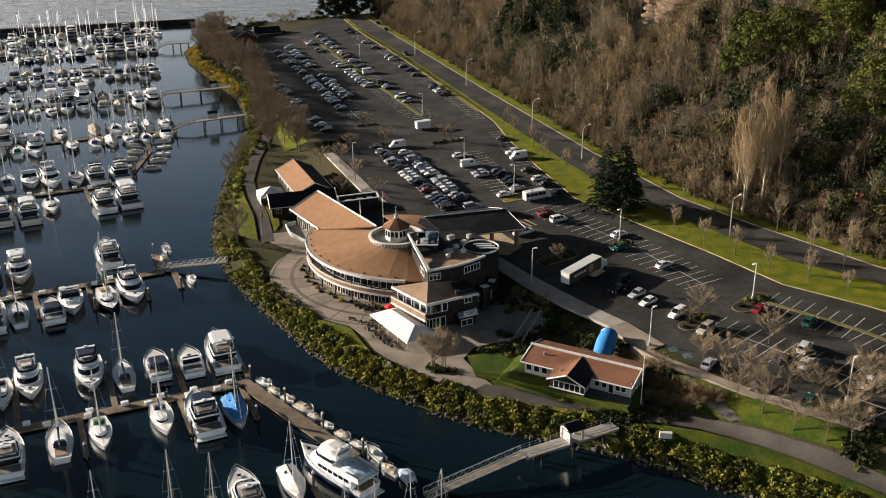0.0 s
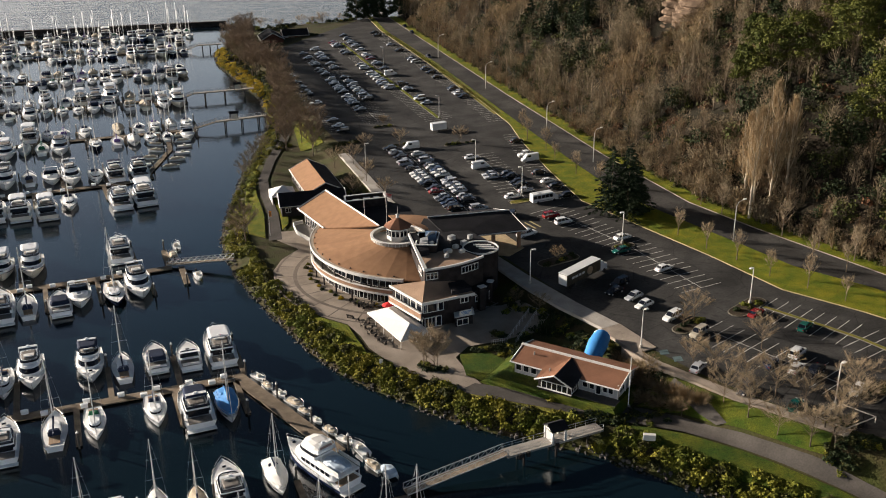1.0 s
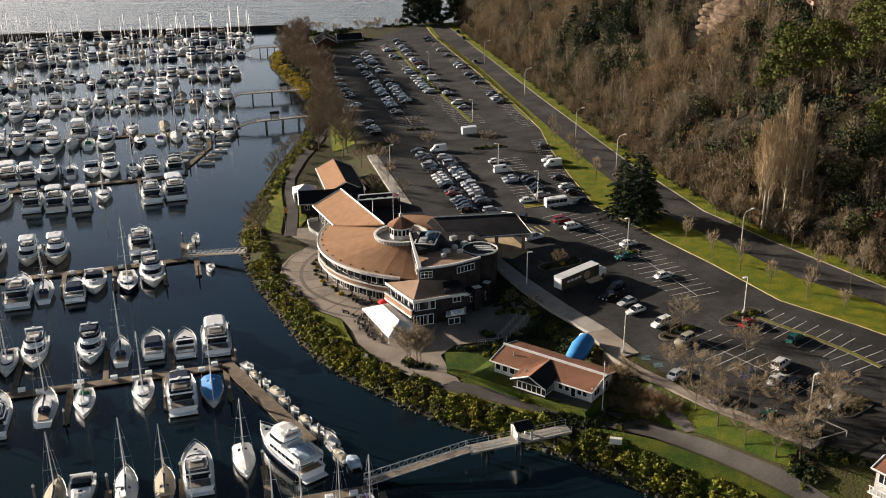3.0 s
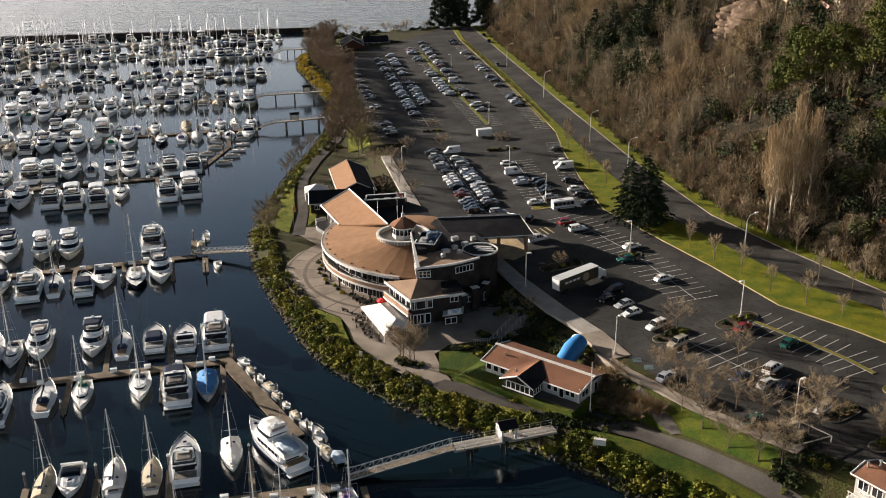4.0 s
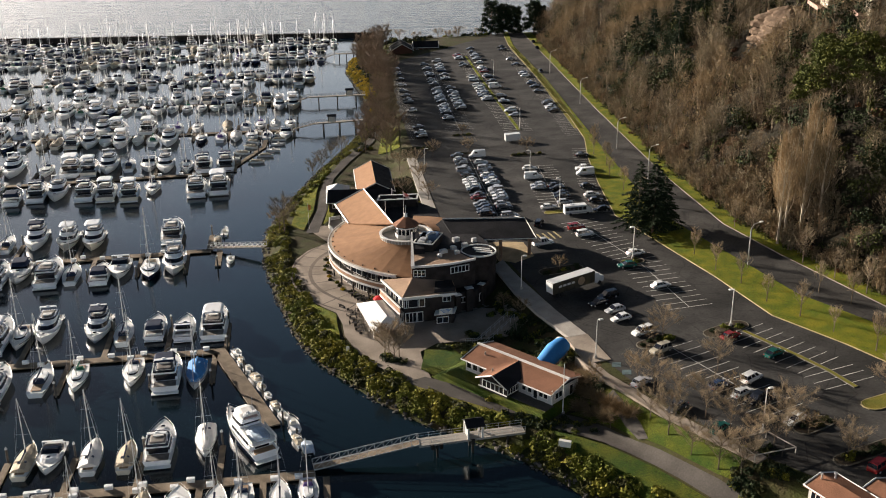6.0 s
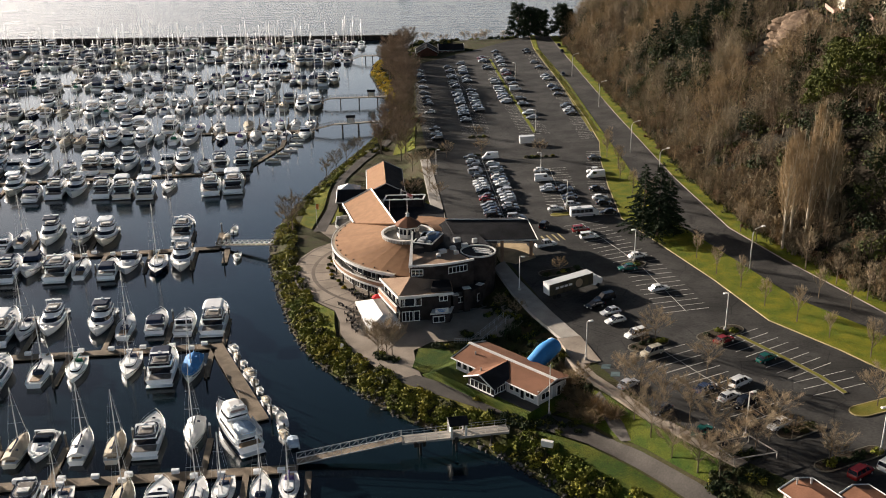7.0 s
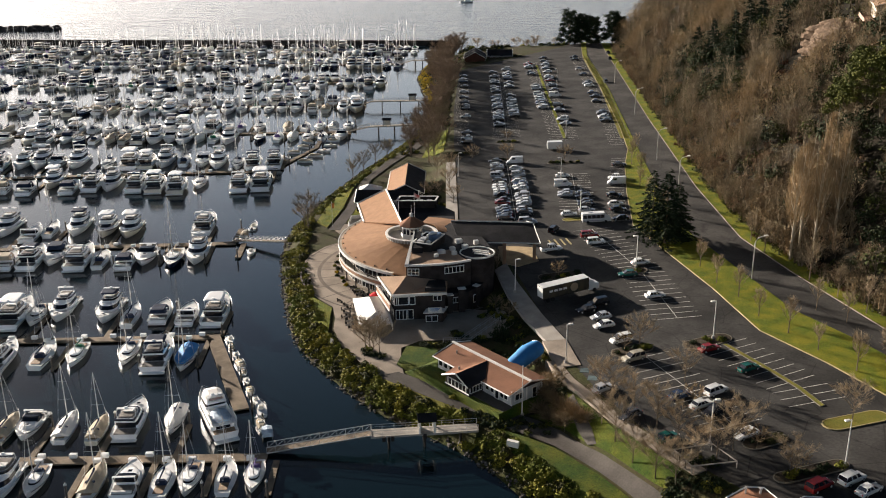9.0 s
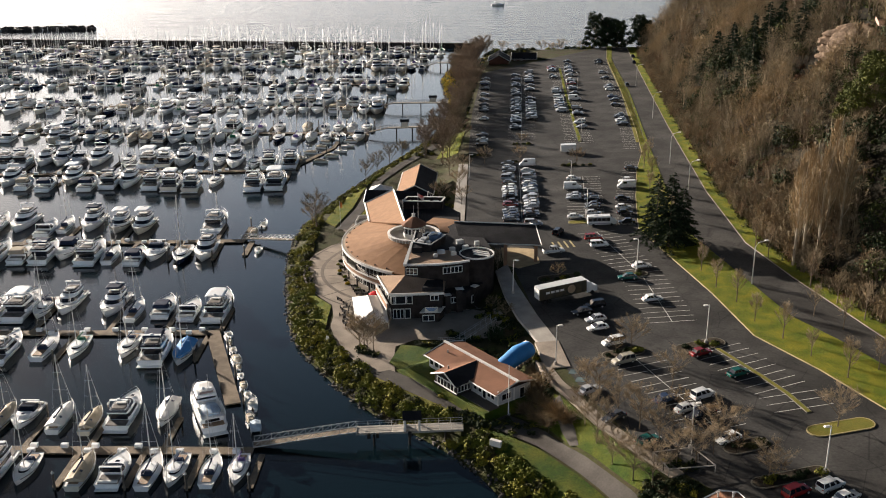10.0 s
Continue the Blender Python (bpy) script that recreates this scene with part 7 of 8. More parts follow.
def gather(spots):
    """One mesh of many copies of moored boats, sorted by material."""
    mats, vs, fs, mi, base = [], [], [], [], 0
    cache = {}
    tint = random.Random(77)
    for kind, m in spots:
        # mixed colours for variety; the dark ones also paint in shaded sides
        hull_tone = tint.choice((GELCOAT, GELCOAT, GELCREAM, NAVY, SHADEGREY))
        top_tone = tint.choice((DECK, GELCREAM, CANVAS_NAVY, SHADEGREY, CANVAS_TAN))
        if kind not in cache:
            acc = []
            root = FLEET[kind]
            for ob in root.children_recursive:
                if ob.name.split(".")[0] in SMALL_PARTS:
                    continue
                me = ob.data
                co = np.empty(len(me.vertices) * 3, np.float32)
                me.vertices.foreach_get("co", co)
                me.calc_loop_triangles()
                tr = np.empty(len(me.loop_triangles) * 3, np.int32)
                me.loop_triangles.foreach_get("vertices", tr)
                acc.append((co.reshape(-1, 3), tr.reshape(-1, 3), me.materials[0], ob.name.split(".")[0]))
            cache[kind] = acc
        r, t = np.array(m.to_3x3(), np.float32), np.array(m.translation, np.float32)
        for co, tr, mt, kind_of_part in cache[kind]:
            mt = hull_tone if kind_of_part == "hull" and mt == GELCOAT else top_tone if mt == CANVAS_WHITE or kind_of_part in ("hardtop", "flybridge", "bimini") else mt
            if mt not in mats:
                mats.append(mt)
            vs.append(co @ r.T + t)
            fs.append(tr + base)
            mi.append(np.full(len(tr), mats.index(mt), np.int32))
            base += len(co)
    me = arr_mesh("moored_boats", np.concatenate(vs), np.concatenate(fs), mats)
    me.polygons.foreach_set("material_index", np.concatenate(mi))
    return me


far = []
far_docks = thing("floating_dock", "far timber dock between rows of boats", "dock", group="marina docks")
for (a, b, s0, s1) in (((-55, 281), (-300, 250), -1, 1), ((-56, 341), (-330, 308), -1, 1), ((-54, 392), (-360, 357), -1, 1), ((-214, 143), (-260, 136.6), -1, 1), ((-262, 192), (-318, 183.9), -1, 1)):
    L = math.dist(a, b)
    ux, uy = (b[0] - a[0]) / L, (b[1] - a[1]) / L
    px, py = -uy, ux
    if py < 0:
        px, py = -px, -py
    deck_slab("walkway", a, b, 2.4, far_docks)
    for side in (-1, 1):
        s = 3.0
        while s < L:
            c = rng.choice("mdcsCcMtsqdgsSskCkv")
            out = rng.random() < 0.6
            q = side * (2.6 if out else 2.6 + LENGTHS[c])
            head = math.atan2(py * side, px * side) + (0 if out else math.pi)
            if rng.random() < 0.88:
                far.append((c, pose(a[0] + ux * s + px * q, a[1] + uy * s + py * q, WATER_Z, 0, 0, math.degrees(head)) @ boat_shape(c, BOAT_SCALE)))
            s += rng.uniform(4.4, 6.0)
tagged(new("moored_boats", gather(far)), "rows of white sailing and motor boats in far slips", "boats", kind="stuff")

# ---- dock for tenders, the large yacht beside it ----
o = thing("tender_dock", "broad sunlit timber dock for tenders", "dock")
deck_slab("walkway", (-38.4, -34.2), (-21.3, -66.6), 3.0, o)
for s in (0.02, 0.35, 0.68, 1.0):
    pile(-38.4 + 17.1 * s + 1.8, -34.2 - 32.4 * s + 0.9, o)
hd = math.atan2(-32.4, 17.1)
for i, c in enumerate("rRrRRrRr"):
    s = 0.05 + i * 0.118
    moor(c, -38.4 + 17.1 * s + 2.7, -34.2 - 32.4 * s + 1.4, hd + rng.uniform(-0.1, 0.1), (0.8, 0.66, 0.75, 0.9, 0.62, 0.6, 0.72, 0.7)[i])
moor("r", -16.6, -68.6, 1.95, 0.95)
moor("R", -14.9, -73.6, 2.1, 0.8)
tp = thing("covered_tender", "tender boxed in by a pale blue tarpaulin", "boat", pose(-13.2, -76.4, WATER_Z, 0, 0, 110))
part("hull", M().loft(hull_rings(4.2, 2.1, 0.55, 0.2), False, False, False), GELCOAT, tp)
part("tarpaulin", M().loft([[(x, -w, 0.5), (x, -w * 0.92, h), (x, 0, h + 0.15), (x, w * 0.92, h), (x, w, 0.5)] for x, w, h in ((0.2, 0.9, 1.2), (1.2, 1.05, 1.5), (2.6, 1.0, 1.45), (3.8, 0.5, 0.9))]), mat("pale_blue_canvas", (0.5, 0.6, 0.7)), tp, "pale blue tarpaulin")
moor("B", -20.6, -77.6, math.atan2(14.4, -9.2))
o = thing("floating_dock", "short timber finger docks beside the gangway", "dock", group="marina docks")
for a, b in (((-53.6, 27), (-55.4, 39)), ((-50.6, 26.5), (-48.8, 15))):
    deck_slab("finger", a, b, 1.5, o)
    pile(b[0], b[1], o)
o = thing("floating_dock", "narrow timber dock crowded with small boats", "dock", group="marina docks")
deck_slab("walkway", (-60, 165), (-57.5, 138), 1.6, o)
deck_slab("walkway", (-57.6, 138.5), (-64.5, 106), 1.6, o)
for i in range(13):
    y = 163 - i * 4.1
    x = -60 + (165 - y) * 0.0926 if y > 138 else -57.5 - (138 - y) * 0.216
    moor("rRrRc"[i % 5] if i % 5 < 4 else "R", x + (2.6 if i % 2 else -2.2), y, rng.uniform(-0.25, 0.25) + (0.0 if i % 2 else math.pi), 1.0)
    if i % 4 == 0:
        pile(x + 0.9, y + 1.2, o)
moor("R", -52.4, 32, 1.75)
moor("r", -52.0, 38.5, 1.7)
moor("r", -46.8, 22.0, -1.4)

# ---- breakwaters ----
def rubble(a, b, w, h, n, name, label):
    r = random.Random(11)
    d = math.dist(a, b)
    m = M()
    for i in range(n):
        s, q = r.random(), r.uniform(-1, 1)
        x, y = a[0] + (b[0] - a[0]) * s, a[1] + (b[1] - a[1]) * s
        nx, ny = -(b[1] - a[1]) / d, (b[0] - a[0]) / d
        z = WATER_Z + h * (1 - abs(q) ** 1.3) - 0.4
        k = r.uniform(0.9, 2.0)
        m.box((x + nx * q * w / 2, y + ny * q * w / 2, z), (k * 1.3, k, k * 0.9), r.uniform(0, 3), 0.7)
    m.box(((a[0] + b[0]) / 2, (a[1] + b[1]) / 2, WATER_Z - 0.2 + h * 0.3), (d, w * 0.55, h * 0.6), math.atan2(b[1] - a[1], b[0] - a[0]))
    return tagged(part(name, m, ROCK_DARK), label, "breakwater", kind="structure")


ROCK_DARK = mat("wet_breakwater_rock", (0.05, 0.045, 0.042), 0.85, 0.35, 0.5, 0.6, 2, island=0.3)
bw = M().box((-235, 410.5, WATER_Z + 0.6), (402, 2.2, 4.4), 0.052).box((-235, 410.5, WATER_Z + 2.85), (402, 2.8, 0.3), 0.052)
tagged(part("breakwater", bw, DARKWOOD), "long dark timber breakwater wall", "breakwater", kind="structure")
rubble((-338, 481), (-470, 447), 16, 3.4, 420, "breakwater_2", "dark rubble breakwater out in the bay")


# ---- gangways ----
def truss_gangway(a, b, w, name="gangway", label="grey steel truss gangway with timber deck", truss=1.15):
    o = thing(name, label, "gangway", group="gangways")
    A, B = Vector(a), Vector(b)
    d = (B - A)
    L = d.length
    u = d.normalized()
    sd = Vector((-u.y, u.x, 0)).normalized() * (w / 2)
    rings = [[p - sd, p + sd, p + sd - Vector((0, 0, 0.18)), p - sd - Vector((0, 0, 0.18))] for p in (A, B)]
    part("deck", M().loft([[tuple(q) for q in r] for r in rings]), DOCKTOP, o)
    n = max(3, int(L / 1.5))
    up = Vector((0, 0, truss))
    for s in (-1, 1):
        m = M()
        m.tube([A + sd * s + up, B + sd * s + up], 0.07, 5).tube([A + sd * s, B + sd * s], 0.09, 5)
        for i in range(n + 1):
            p = A + d * (i / n) + sd * s
            m.tube([p, p + up], 0.045, 4)
            if i < n:
                q = A + d * ((i + 1) / n) + sd * s
                m.tube([p, q + up], 0.04, 4)
        part("railing", m, STEEL, o)
    return o


def pier_deck(a, b, w, z, label, piles=4):
    o = thing("pier", label, "pier", group="gangways")
    d = math.dist(a, b)
    rz = math.atan2(b[1] - a[1], b[0] - a[0])
    part("deck", M().box(((a[0] + b[0]) / 2, (a[1] + b[1]) / 2, z - 0.2), (d, w, 0.4), rz), PALE, o)
    nx, ny = -math.sin(rz) * w * 0.45, math.cos(rz) * w * 0.45
    for i in range(piles):
        t = (i + 0.5) / piles
        x, y = a[0] + (b[0] - a[0]) * t, a[1] + (b[1] - a[1]) * t
        for s in (-1, 1):
            part("post", M().cyl((x + nx * s, y + ny * s, WATER_Z - 3), 0.22, z - WATER_Z + 2.7, 8), DARKWOOD, o)
    for s in (-1, 1):
        m = M()
        k = max(2, int(d / 2))
        p = lambda t, h: (a[0] + (b[0] - a[0]) * t + nx * s, a[1] + (b[1] - a[1]) * t + ny * s, z + h)
        m.tube([p(0, 1.05), p(1, 1.05)], 0.045, 4).tube([p(0, 0.55), p(1, 0.55)], 0.03, 4)
        for i in range(k + 1):
            m.tube([p(i / k, 0), p(i / k, 1.05)], 0.035, 4)
        part("railing", m, STEEL, o)
    return o


truss_gangway((-12, -80.8, DOCK_Z + 0.1), (6.0, -76.6, -5.35), 1.9)
o = pier_deck((5.8, -76.6), (24.5, -72.2), 2.6, -5.45, "pale concrete pier with steel railings", 3)
for t in (0.12, 0.2, 0.5):
    part("fender_box", M().box((5.8 + 18.7 * t + 0.35, -76.6 + 4.4 * t - 1.5, -5.9), (0.6, 0.4, 0.9), 0.23), DARKWOOD, o)
g = thing("gate_portal", "white timber gate portal with a small dark gable roof", "gate", pose(15.6, -74.3, -5.45, 0, 0, 13))
for sx in (-1.3, 1.3):
    for sy in (-1.25, 1.25):
        part("post", M().box((sx, sy, 1.2), (0.34, 0.34, 2.4)), WHITE, g)
part("roof", M().loft([[(x, -1.6, 2.35), (x, 0, 3.25), (x, 1.6, 2.35), (x, 1.6, 2.5), (x, 0, 3.42), (x, -1.6, 2.5)] for x in (-1.7, 1.7)]), DARKROOF, g)
for sx in (-1.32, 1.32):
    part("gable_brace", M().tube([(sx, -1.3, 2.3), (sx, 0, 3.15), (sx, 1.3, 2.3), (sx, -1.3, 2.3)], 0.14, 4), WHITE, g)
part("gate_leaf", M().box((-1.3, 0.55, 1.0), (0.06, 1.2, 1.9)).box((-1.3, -0.6, 1.0), (0.06, 1.1, 1.9)), STEEL, g)

truss_gangway((-54, 28.3, DOCK_Z + 0.1), (-37.5, 23.2, -5.5), 1.6)
for (a, b, c, hut) in (((-55, 160.5), (-41, 164.5), (-22, 170), (-34.5, 166.4)), ((-60, 214), (-50, 216.5), (-25, 221), (-32, 219.7)), ((-58, 335), (-50, 336), (-38, 337), None)):
    truss_gangway((a[0], a[1], DOCK_Z + 0.1), (b[0], b[1], -4.9), 1.6)
    o = pier_deck(b, c, 2.2, -4.8, "narrow dark timber pier on tall piles", 3)
    if hut:
        h = thing("pier_hut", "small dark-roofed gate shelter on the pier", "shelter", pose(hut[0], hut[1], -4.8, 0, 0, 12))
        for sx in (-1.4, 1.4):
            for sy in (-0.9, 0.9):
                part("post", M().box((sx, sy, 1.2), (0.16, 0.16, 2.4)), DARKWOOD, h)
        part("panel", M().box((0, -0.95, 1.2), (2.5, 0.06, 2.0)), WHITE, h, "white gate panel")
        part("roof", M().loft([[(x, -1.3, 2.3), (x, 0, 3.0), (x, 1.3, 2.3), (x, 1.3, 2.45), (x, 0, 3.15), (x, -1.3, 2.45)] for x in (-1.9, 1.9)]), DARKROOF, h)

# ---- bare trees ----
def twig_quads(starts, dirs, lens, width, g):
    """Thin tapering blades, one for each twig."""
    width = width * 1.25
    n = len(starts)
    side = np.cross(dirs, g.normal(size=(n, 3)))
    side /= np.linalg.norm(side, axis=1)[:, None] + 1e-9
    w = (width * (0.6 + 0.8 * g.random(n)))[:, None]
    tip = starts + dirs * lens[:, None]
    v = np.stack([starts - side * w, starts + side * w, tip], 1).reshape(-1, 3)
    return v, np.arange(n * 3).reshape(-1, 3)


def limb_tree(h, spread, seed, twigs=650, width=0.03, upward=0.5):
    """Trunk and limbs as tubes, and a cloud of fine twigs on them."""
    g = np.random.default_rng(seed)
    m = M()
    top = h * 0.75
    m.tube([(0, 0, -0.3), (0.03 * h * g.normal() * 0.3, 0.02 * h * g.normal() * 0.3, top * 0.45), (0.05 * g.normal(), 0.05 * g.normal(), top)], 0.017 * h, 6, 0.004 * h)
    ends = []
    for i in range(13):
        z0 = h * (0.22 + 0.5 * i / 13)
        a = i * 2.4 + g.random()
        ln = spread * (1.0 - 0.45 * i / 13) * (0.75 + 0.4 * g.random())
        p0 = np.array((0, 0, z0))
        p1 = p0 + np.array((math.cos(a) * ln * 0.5, math.sin(a) * ln * 0.5, ln * (0.3 + upward * 0.5)))
        p2 = p0 + np.array((math.cos(a + 0.2) * ln, math.sin(a + 0.2) * ln, ln * (0.45 + upward)))
        m.tube([p0, p1, p2], 0.006 * h, 4, 0.002 * h)
        ends.append((p0, p1, p2))
        for k in range(3):
            q0 = p1 + (p2 - p1) * g.random()
            b = a + g.normal() * 0.9
            q1 = q0 + np.array((math.cos(b), math.sin(b), 0.5 + upward)) * ln * 0.35
            m.tube([q0, q1], 0.003 * h, 3, 0.0012 * h)
            ends.append((q0, (q0 + q1) / 2, q1))
    ends.append((np.array((0, 0, top * 0.6)), np.array((0, 0, top * 0.8)), np.array((0, 0, top))))
    pick = g.integers(0, len(ends), twigs)
    e0, e1, e2 = (np.array([e[k] for e in ends])[pick] for k in range(3))
    t = g.random(twigs)[:, None]
    st = np.where(t < 0.4, e0 + (e1 - e0) * t / 0.4, e1 + (e2 - e1) * (t - 0.4) / 0.6)
    d = (e2 - e0) / (np.linalg.norm(e2 - e0, axis=1)[:, None] + 1e-6) + 0.75 * g.normal(size=(twigs, 3)) + np.array((0, 0, upward * 0.6))
    d /= np.linalg.norm(d, axis=1)[:, None]
    v, f = twig_quads(st, d, h * (0.07 + 0.12 * g.random(twigs)), width, g)
    return m, v, f


TWIG_TAN = mat("tan_twigs", (0.235, 0.17, 0.095), 0.9, 0.2, 0.3, island=0.3)
TWIG_GREY = mat("grey_twigs", (0.2, 0.16, 0.102), 0.9, 0.25, 0.3, island=0.35)
TWIG_RED = mat("reddish_twigs", (0.17, 0.112, 0.064), 0.9, 0.25, 0.3, island=0.35)
TWIG_LOT = mat("fine_tan_twigs", (0.32, 0.25, 0.165), 0.9, 0.2, 0.3, island=0.35)
TWIG_SHORE = mat("grey_tan_twigs", (0.19, 0.14, 0.098), 0.9, 0.2, 0.3, island=0.3)
TREES = {}


def tree_proto(kind):
    h, spread, seed, tw, mt, label, wd, up = {
        "young": (7.2, 1.35, 1, 520, TWIG_LOT, "young leafless street tree", 0.02, 1.25), "young2": (8.2, 1.5, 2, 560, TWIG_LOT, "slim leafless tree on mown grass", 0.02, 1.25),
        "round": (6.4, 2.9, 3, 2500, TWIG_LOT, "spreading leafless tree with fine twigs", 0.0095, 0.5), "round2": (7.2, 3.2, 4, 2800, TWIG_LOT, "broad leafless tree with fine tan twigs", 0.0095, 0.5),
        "shore": (13, 4.4, 5, 1500, TWIG_SHORE, "tall leafless tree in the shore row", 0.026, 0.6), "shore2": (11, 3.8, 6, 1300, TWIG_GREY, "leafless greyish tree in the shore row", 0.026, 0.6),
        "low": (4.2, 2.3, 7, 700, TWIG_TAN, "low leafless ornamental tree", 0.022, 0.25)}[kind]
    o = thing("tree", label, "tree", group="leafless trees")
    m, v, f = limb_tree(h, spread, seed, tw, wd, up)
    part("trunk", m, BARK, o)
    part("crown", arr_mesh("crown", v, f, mt), None, o)
    return o


trng = random.Random(21)


def plant(kind, x, y, z=None, s=1.0):
    z = float(ground_z(x, y)) if z is None else z
    m = pose(x, y, z, 0, 0, trng.uniform(0, 360)) @ Matrix.Scale(s * trng.uniform(0.88, 1.12), 4)
    if kind not in TREES:
        TREES[kind] = tree_proto(kind)
        TREES[kind].matrix_basis = m
        return
    c = copy_thing(TREES[kind], m)
    c.matrix_basis = m


for x, y in ((71.4, -1.5), (73.9, -12.1), (77.5, -20.3), (80, -30.8), (84.4, -39), (88.4, -47), (93.3, -55.7), (92.4, -27.3), (96.9, -34), (99.5, -52), (67, 20), (66.5, 40), (63.5, 52), (61.5, 66), (62.5, 78), (60.5, 92), (62.2, 104), (104, -68), (110, -78)):
    plant("young" if trng.random() < 0.5 else "young2", x, y)
for x, y in ((94.6, -10.5), (98.4, -20.3), (102, -29.2), (108, -42), (88, 8), (86, 16)):
    plant("young2", x, y, s=1.1)
for k, x, y in (("round2", 88, -73.8), ("low", 75.5, -90.5), ("round", 74.6, -90.4), ("low", 40, -72.5), ("round2", 61.8, -60.3), ("low", 36.6, -60.2), ("low", 37.8, -62.4), ("round", 46.3, -75.5), ("round2", 48.4, -80.4), ("round", 51, -85.7), ("round2", 54.3, -90.4), ("round", 57.2, -92.8), ("round2", 48.5, -67.0), ("round", 51.8, -72.5), ("round2", 46.2, -63.2), ("round2", 55.5, -76.8),
                ("round", 54.5, -46.3), ("low", 51.5, -47.5), ("low", 62.5, -69.5), ("round2", 61, -87.5), ("round", 64, -87), ("round2", 68.5, -80.2), ("round", 67, -84), ("round", 58.5, -81), ("low", 38.6, -60.5), ("round2", -0.9, -42.6), ("round2", -1.6, -43.9), ("round2", 1.2, -43.2), ("round", 0.4, -44.8), ("low", 70.8, -83.5)):
    plant(k, x, y)
for k, x, y in (("shore2", -34, 35), ("round", -36, 38), ("round", 7, 100), ("round", 1.5, 86), ("round", -4, 92), ("round2", 3, 68), ("round", -2, 62), ("round", 6, 52), ("round", 19, 101.5), ("round", 38.5, 96), ("low", 17.5, 127), ("young", 23, -3), ("low", 27.5, -27), ("low", 24, -21), ("low", 38, -8)):
    plant(k, x, y)
for i in range(84):
    t = i / 83
    y = 112 + 235 * t
    sx = float(np.interp(y, [105, 130, 160, 184, 211, 236, 294, 328, 355], [-33, -28, -23, -22, -23, -28, -41, -42, -35]))
    lx = float(np.interp(y, [99, 124, 184, 283, 380], [1, -2, -9, -17, -20]))
    x = sx + 6 + (lx - sx - 8) * trng.random()
    plant("shore" if trng.random() < 0.6 else "shore2", x, y + trng.uniform(-2, 2), s=0.9 if y < 160 else 1.05)
for x, y in ((-31, 100), (-29, 112), (-26, 120), (-33, 92)):
    plant("shore2", x, y, s=0.75)
for x, y in ((-5, 366), (8, 365), (14, 366), (20, 365), (32, 366), (-15, 364), (17, 367)):
    plant("round", x, y, s=1.1)


# ---- conifers ----
LEAF_FIR = leafmat("dark_fir_needles", (0.013, 0.024, 0.011), (0.024, 0.036, 0.014))


def conifer(x, y, h, r, seed, label="tall dark spruce with drooping boughs", material=None, whorls=20, per=7):
    """A trunk with whorls of separate boughs, each carrying short hanging sprays."""
    o = thing("conifer", label, "conifer", pose(x, y, float(ground_z(x, y))))
    g = np.random.default_rng(seed)
    part("trunk", M().tube([(0, 0, -0.5), (0.1, 0, h * 0.5), (0, 0, h * 0.97)], 0.018 * h, 7, 0.02), BARK, o)
    st, dr, ln = [], [], []
    for k in range(whorls):
        t = 0.07 + 0.9 * k / whorls
        for j in range(per):
            a = 2.4 * k + 6.283 * j / per + 0.35 * g.normal()
            zj = t * h + 0.03 * h * g.normal()
            L = (r * (1 - t) ** 0.95 + 0.25) * g.uniform(0.55, 1.12)
            n = max(6, int(L * 9))
            u = g.random(n) ** 0.7
            lift = 0.12 - 0.34 * u * (1 - 0.5 * t)
            c, s = math.cos(a), math.sin(a)
            side = 0.22 * L * (1 - u * 0.6) * g.normal(size=n) * 0.5
            st.append(np.stack([c * L * u - s * side, s * L * u + c * side, zj + L * lift + 0.08 * g.normal(size=n)], 1))
            sg = np.sign(side) * 0.6
            dr.append(np.stack([c * 0.9 - s * sg, s * 0.9 + c * sg, -0.25 + 0.22 * g.normal(size=n)], 1))
            ln.append(0.45 + 0.5 * g.random(n))
    st, dr, ln = np.concatenate(st), np.concatenate(dr), np.concatenate(ln)
    dr /= np.linalg.norm(dr, axis=1)[:, None]
    v, f = twig_quads(st, dr, ln, 0.13, g)
    part("foliage", arr_mesh("foliage", v, f, material or LEAF_FIR), None, o)
    return o


def clump_tree(name, label, x, y, h, r, seed, leaf, clumps=34, low=0.25, size=0.6, count=150, z=None):
    """A stout limbed trunk and a crown of many leaf clumps with gaps between them."""
    o = thing(name, label, name.replace("_", " "), pose(x, y, float(ground_z(x, y)) if z is None else z))
    g = random.Random(seed)
    m = M().tube([(0, 0, -0.8), (0.3, 0.1, h * 0.35), (0.1, 0.2, h * 0.8)], 0.024 * h, 7, 0.06)
    vs, fs, k = [], [], 0
    for i in range(clumps):
        t = low + (1 - low) * ((i + 0.5) / clumps)
        a = i * 2.4 + g.uniform(-0.4, 0.4)
        env = math.sin(min(1.0, 0.18 + 0.82 * (1 - (t - low) / (1 - low))) * math.pi * 0.62) ** 0.7
        q = r * env * g.uniform(0.35, 0.95)
        c = np.array((math.cos(a) * q, math.sin(a) * q, h * t * 0.95))
        v, f = leaf_cloud(r * g.uniform(0.2, 0.36), count, size, seed * 31 + i, 0.75, 0.5, 0.3)
        vs.append(v + c)
        fs.append(f + k)
        k += len(v)
        if i % 3 == 0:
            part("limb", M().tube([(0.2, 0.1, h * max(0.15, t - 0.25)), (c[0] * 0.5, c[1] * 0.5, c[2] - 0.06 * h), tuple(c)], 0.009 * h, 4, 0.02), BARK, o)
    part("crown", arr_mesh("crown", np.concatenate(vs), np.concatenate(fs), leaf), None, o)
    part("trunk", m, BARK, o)
    return o


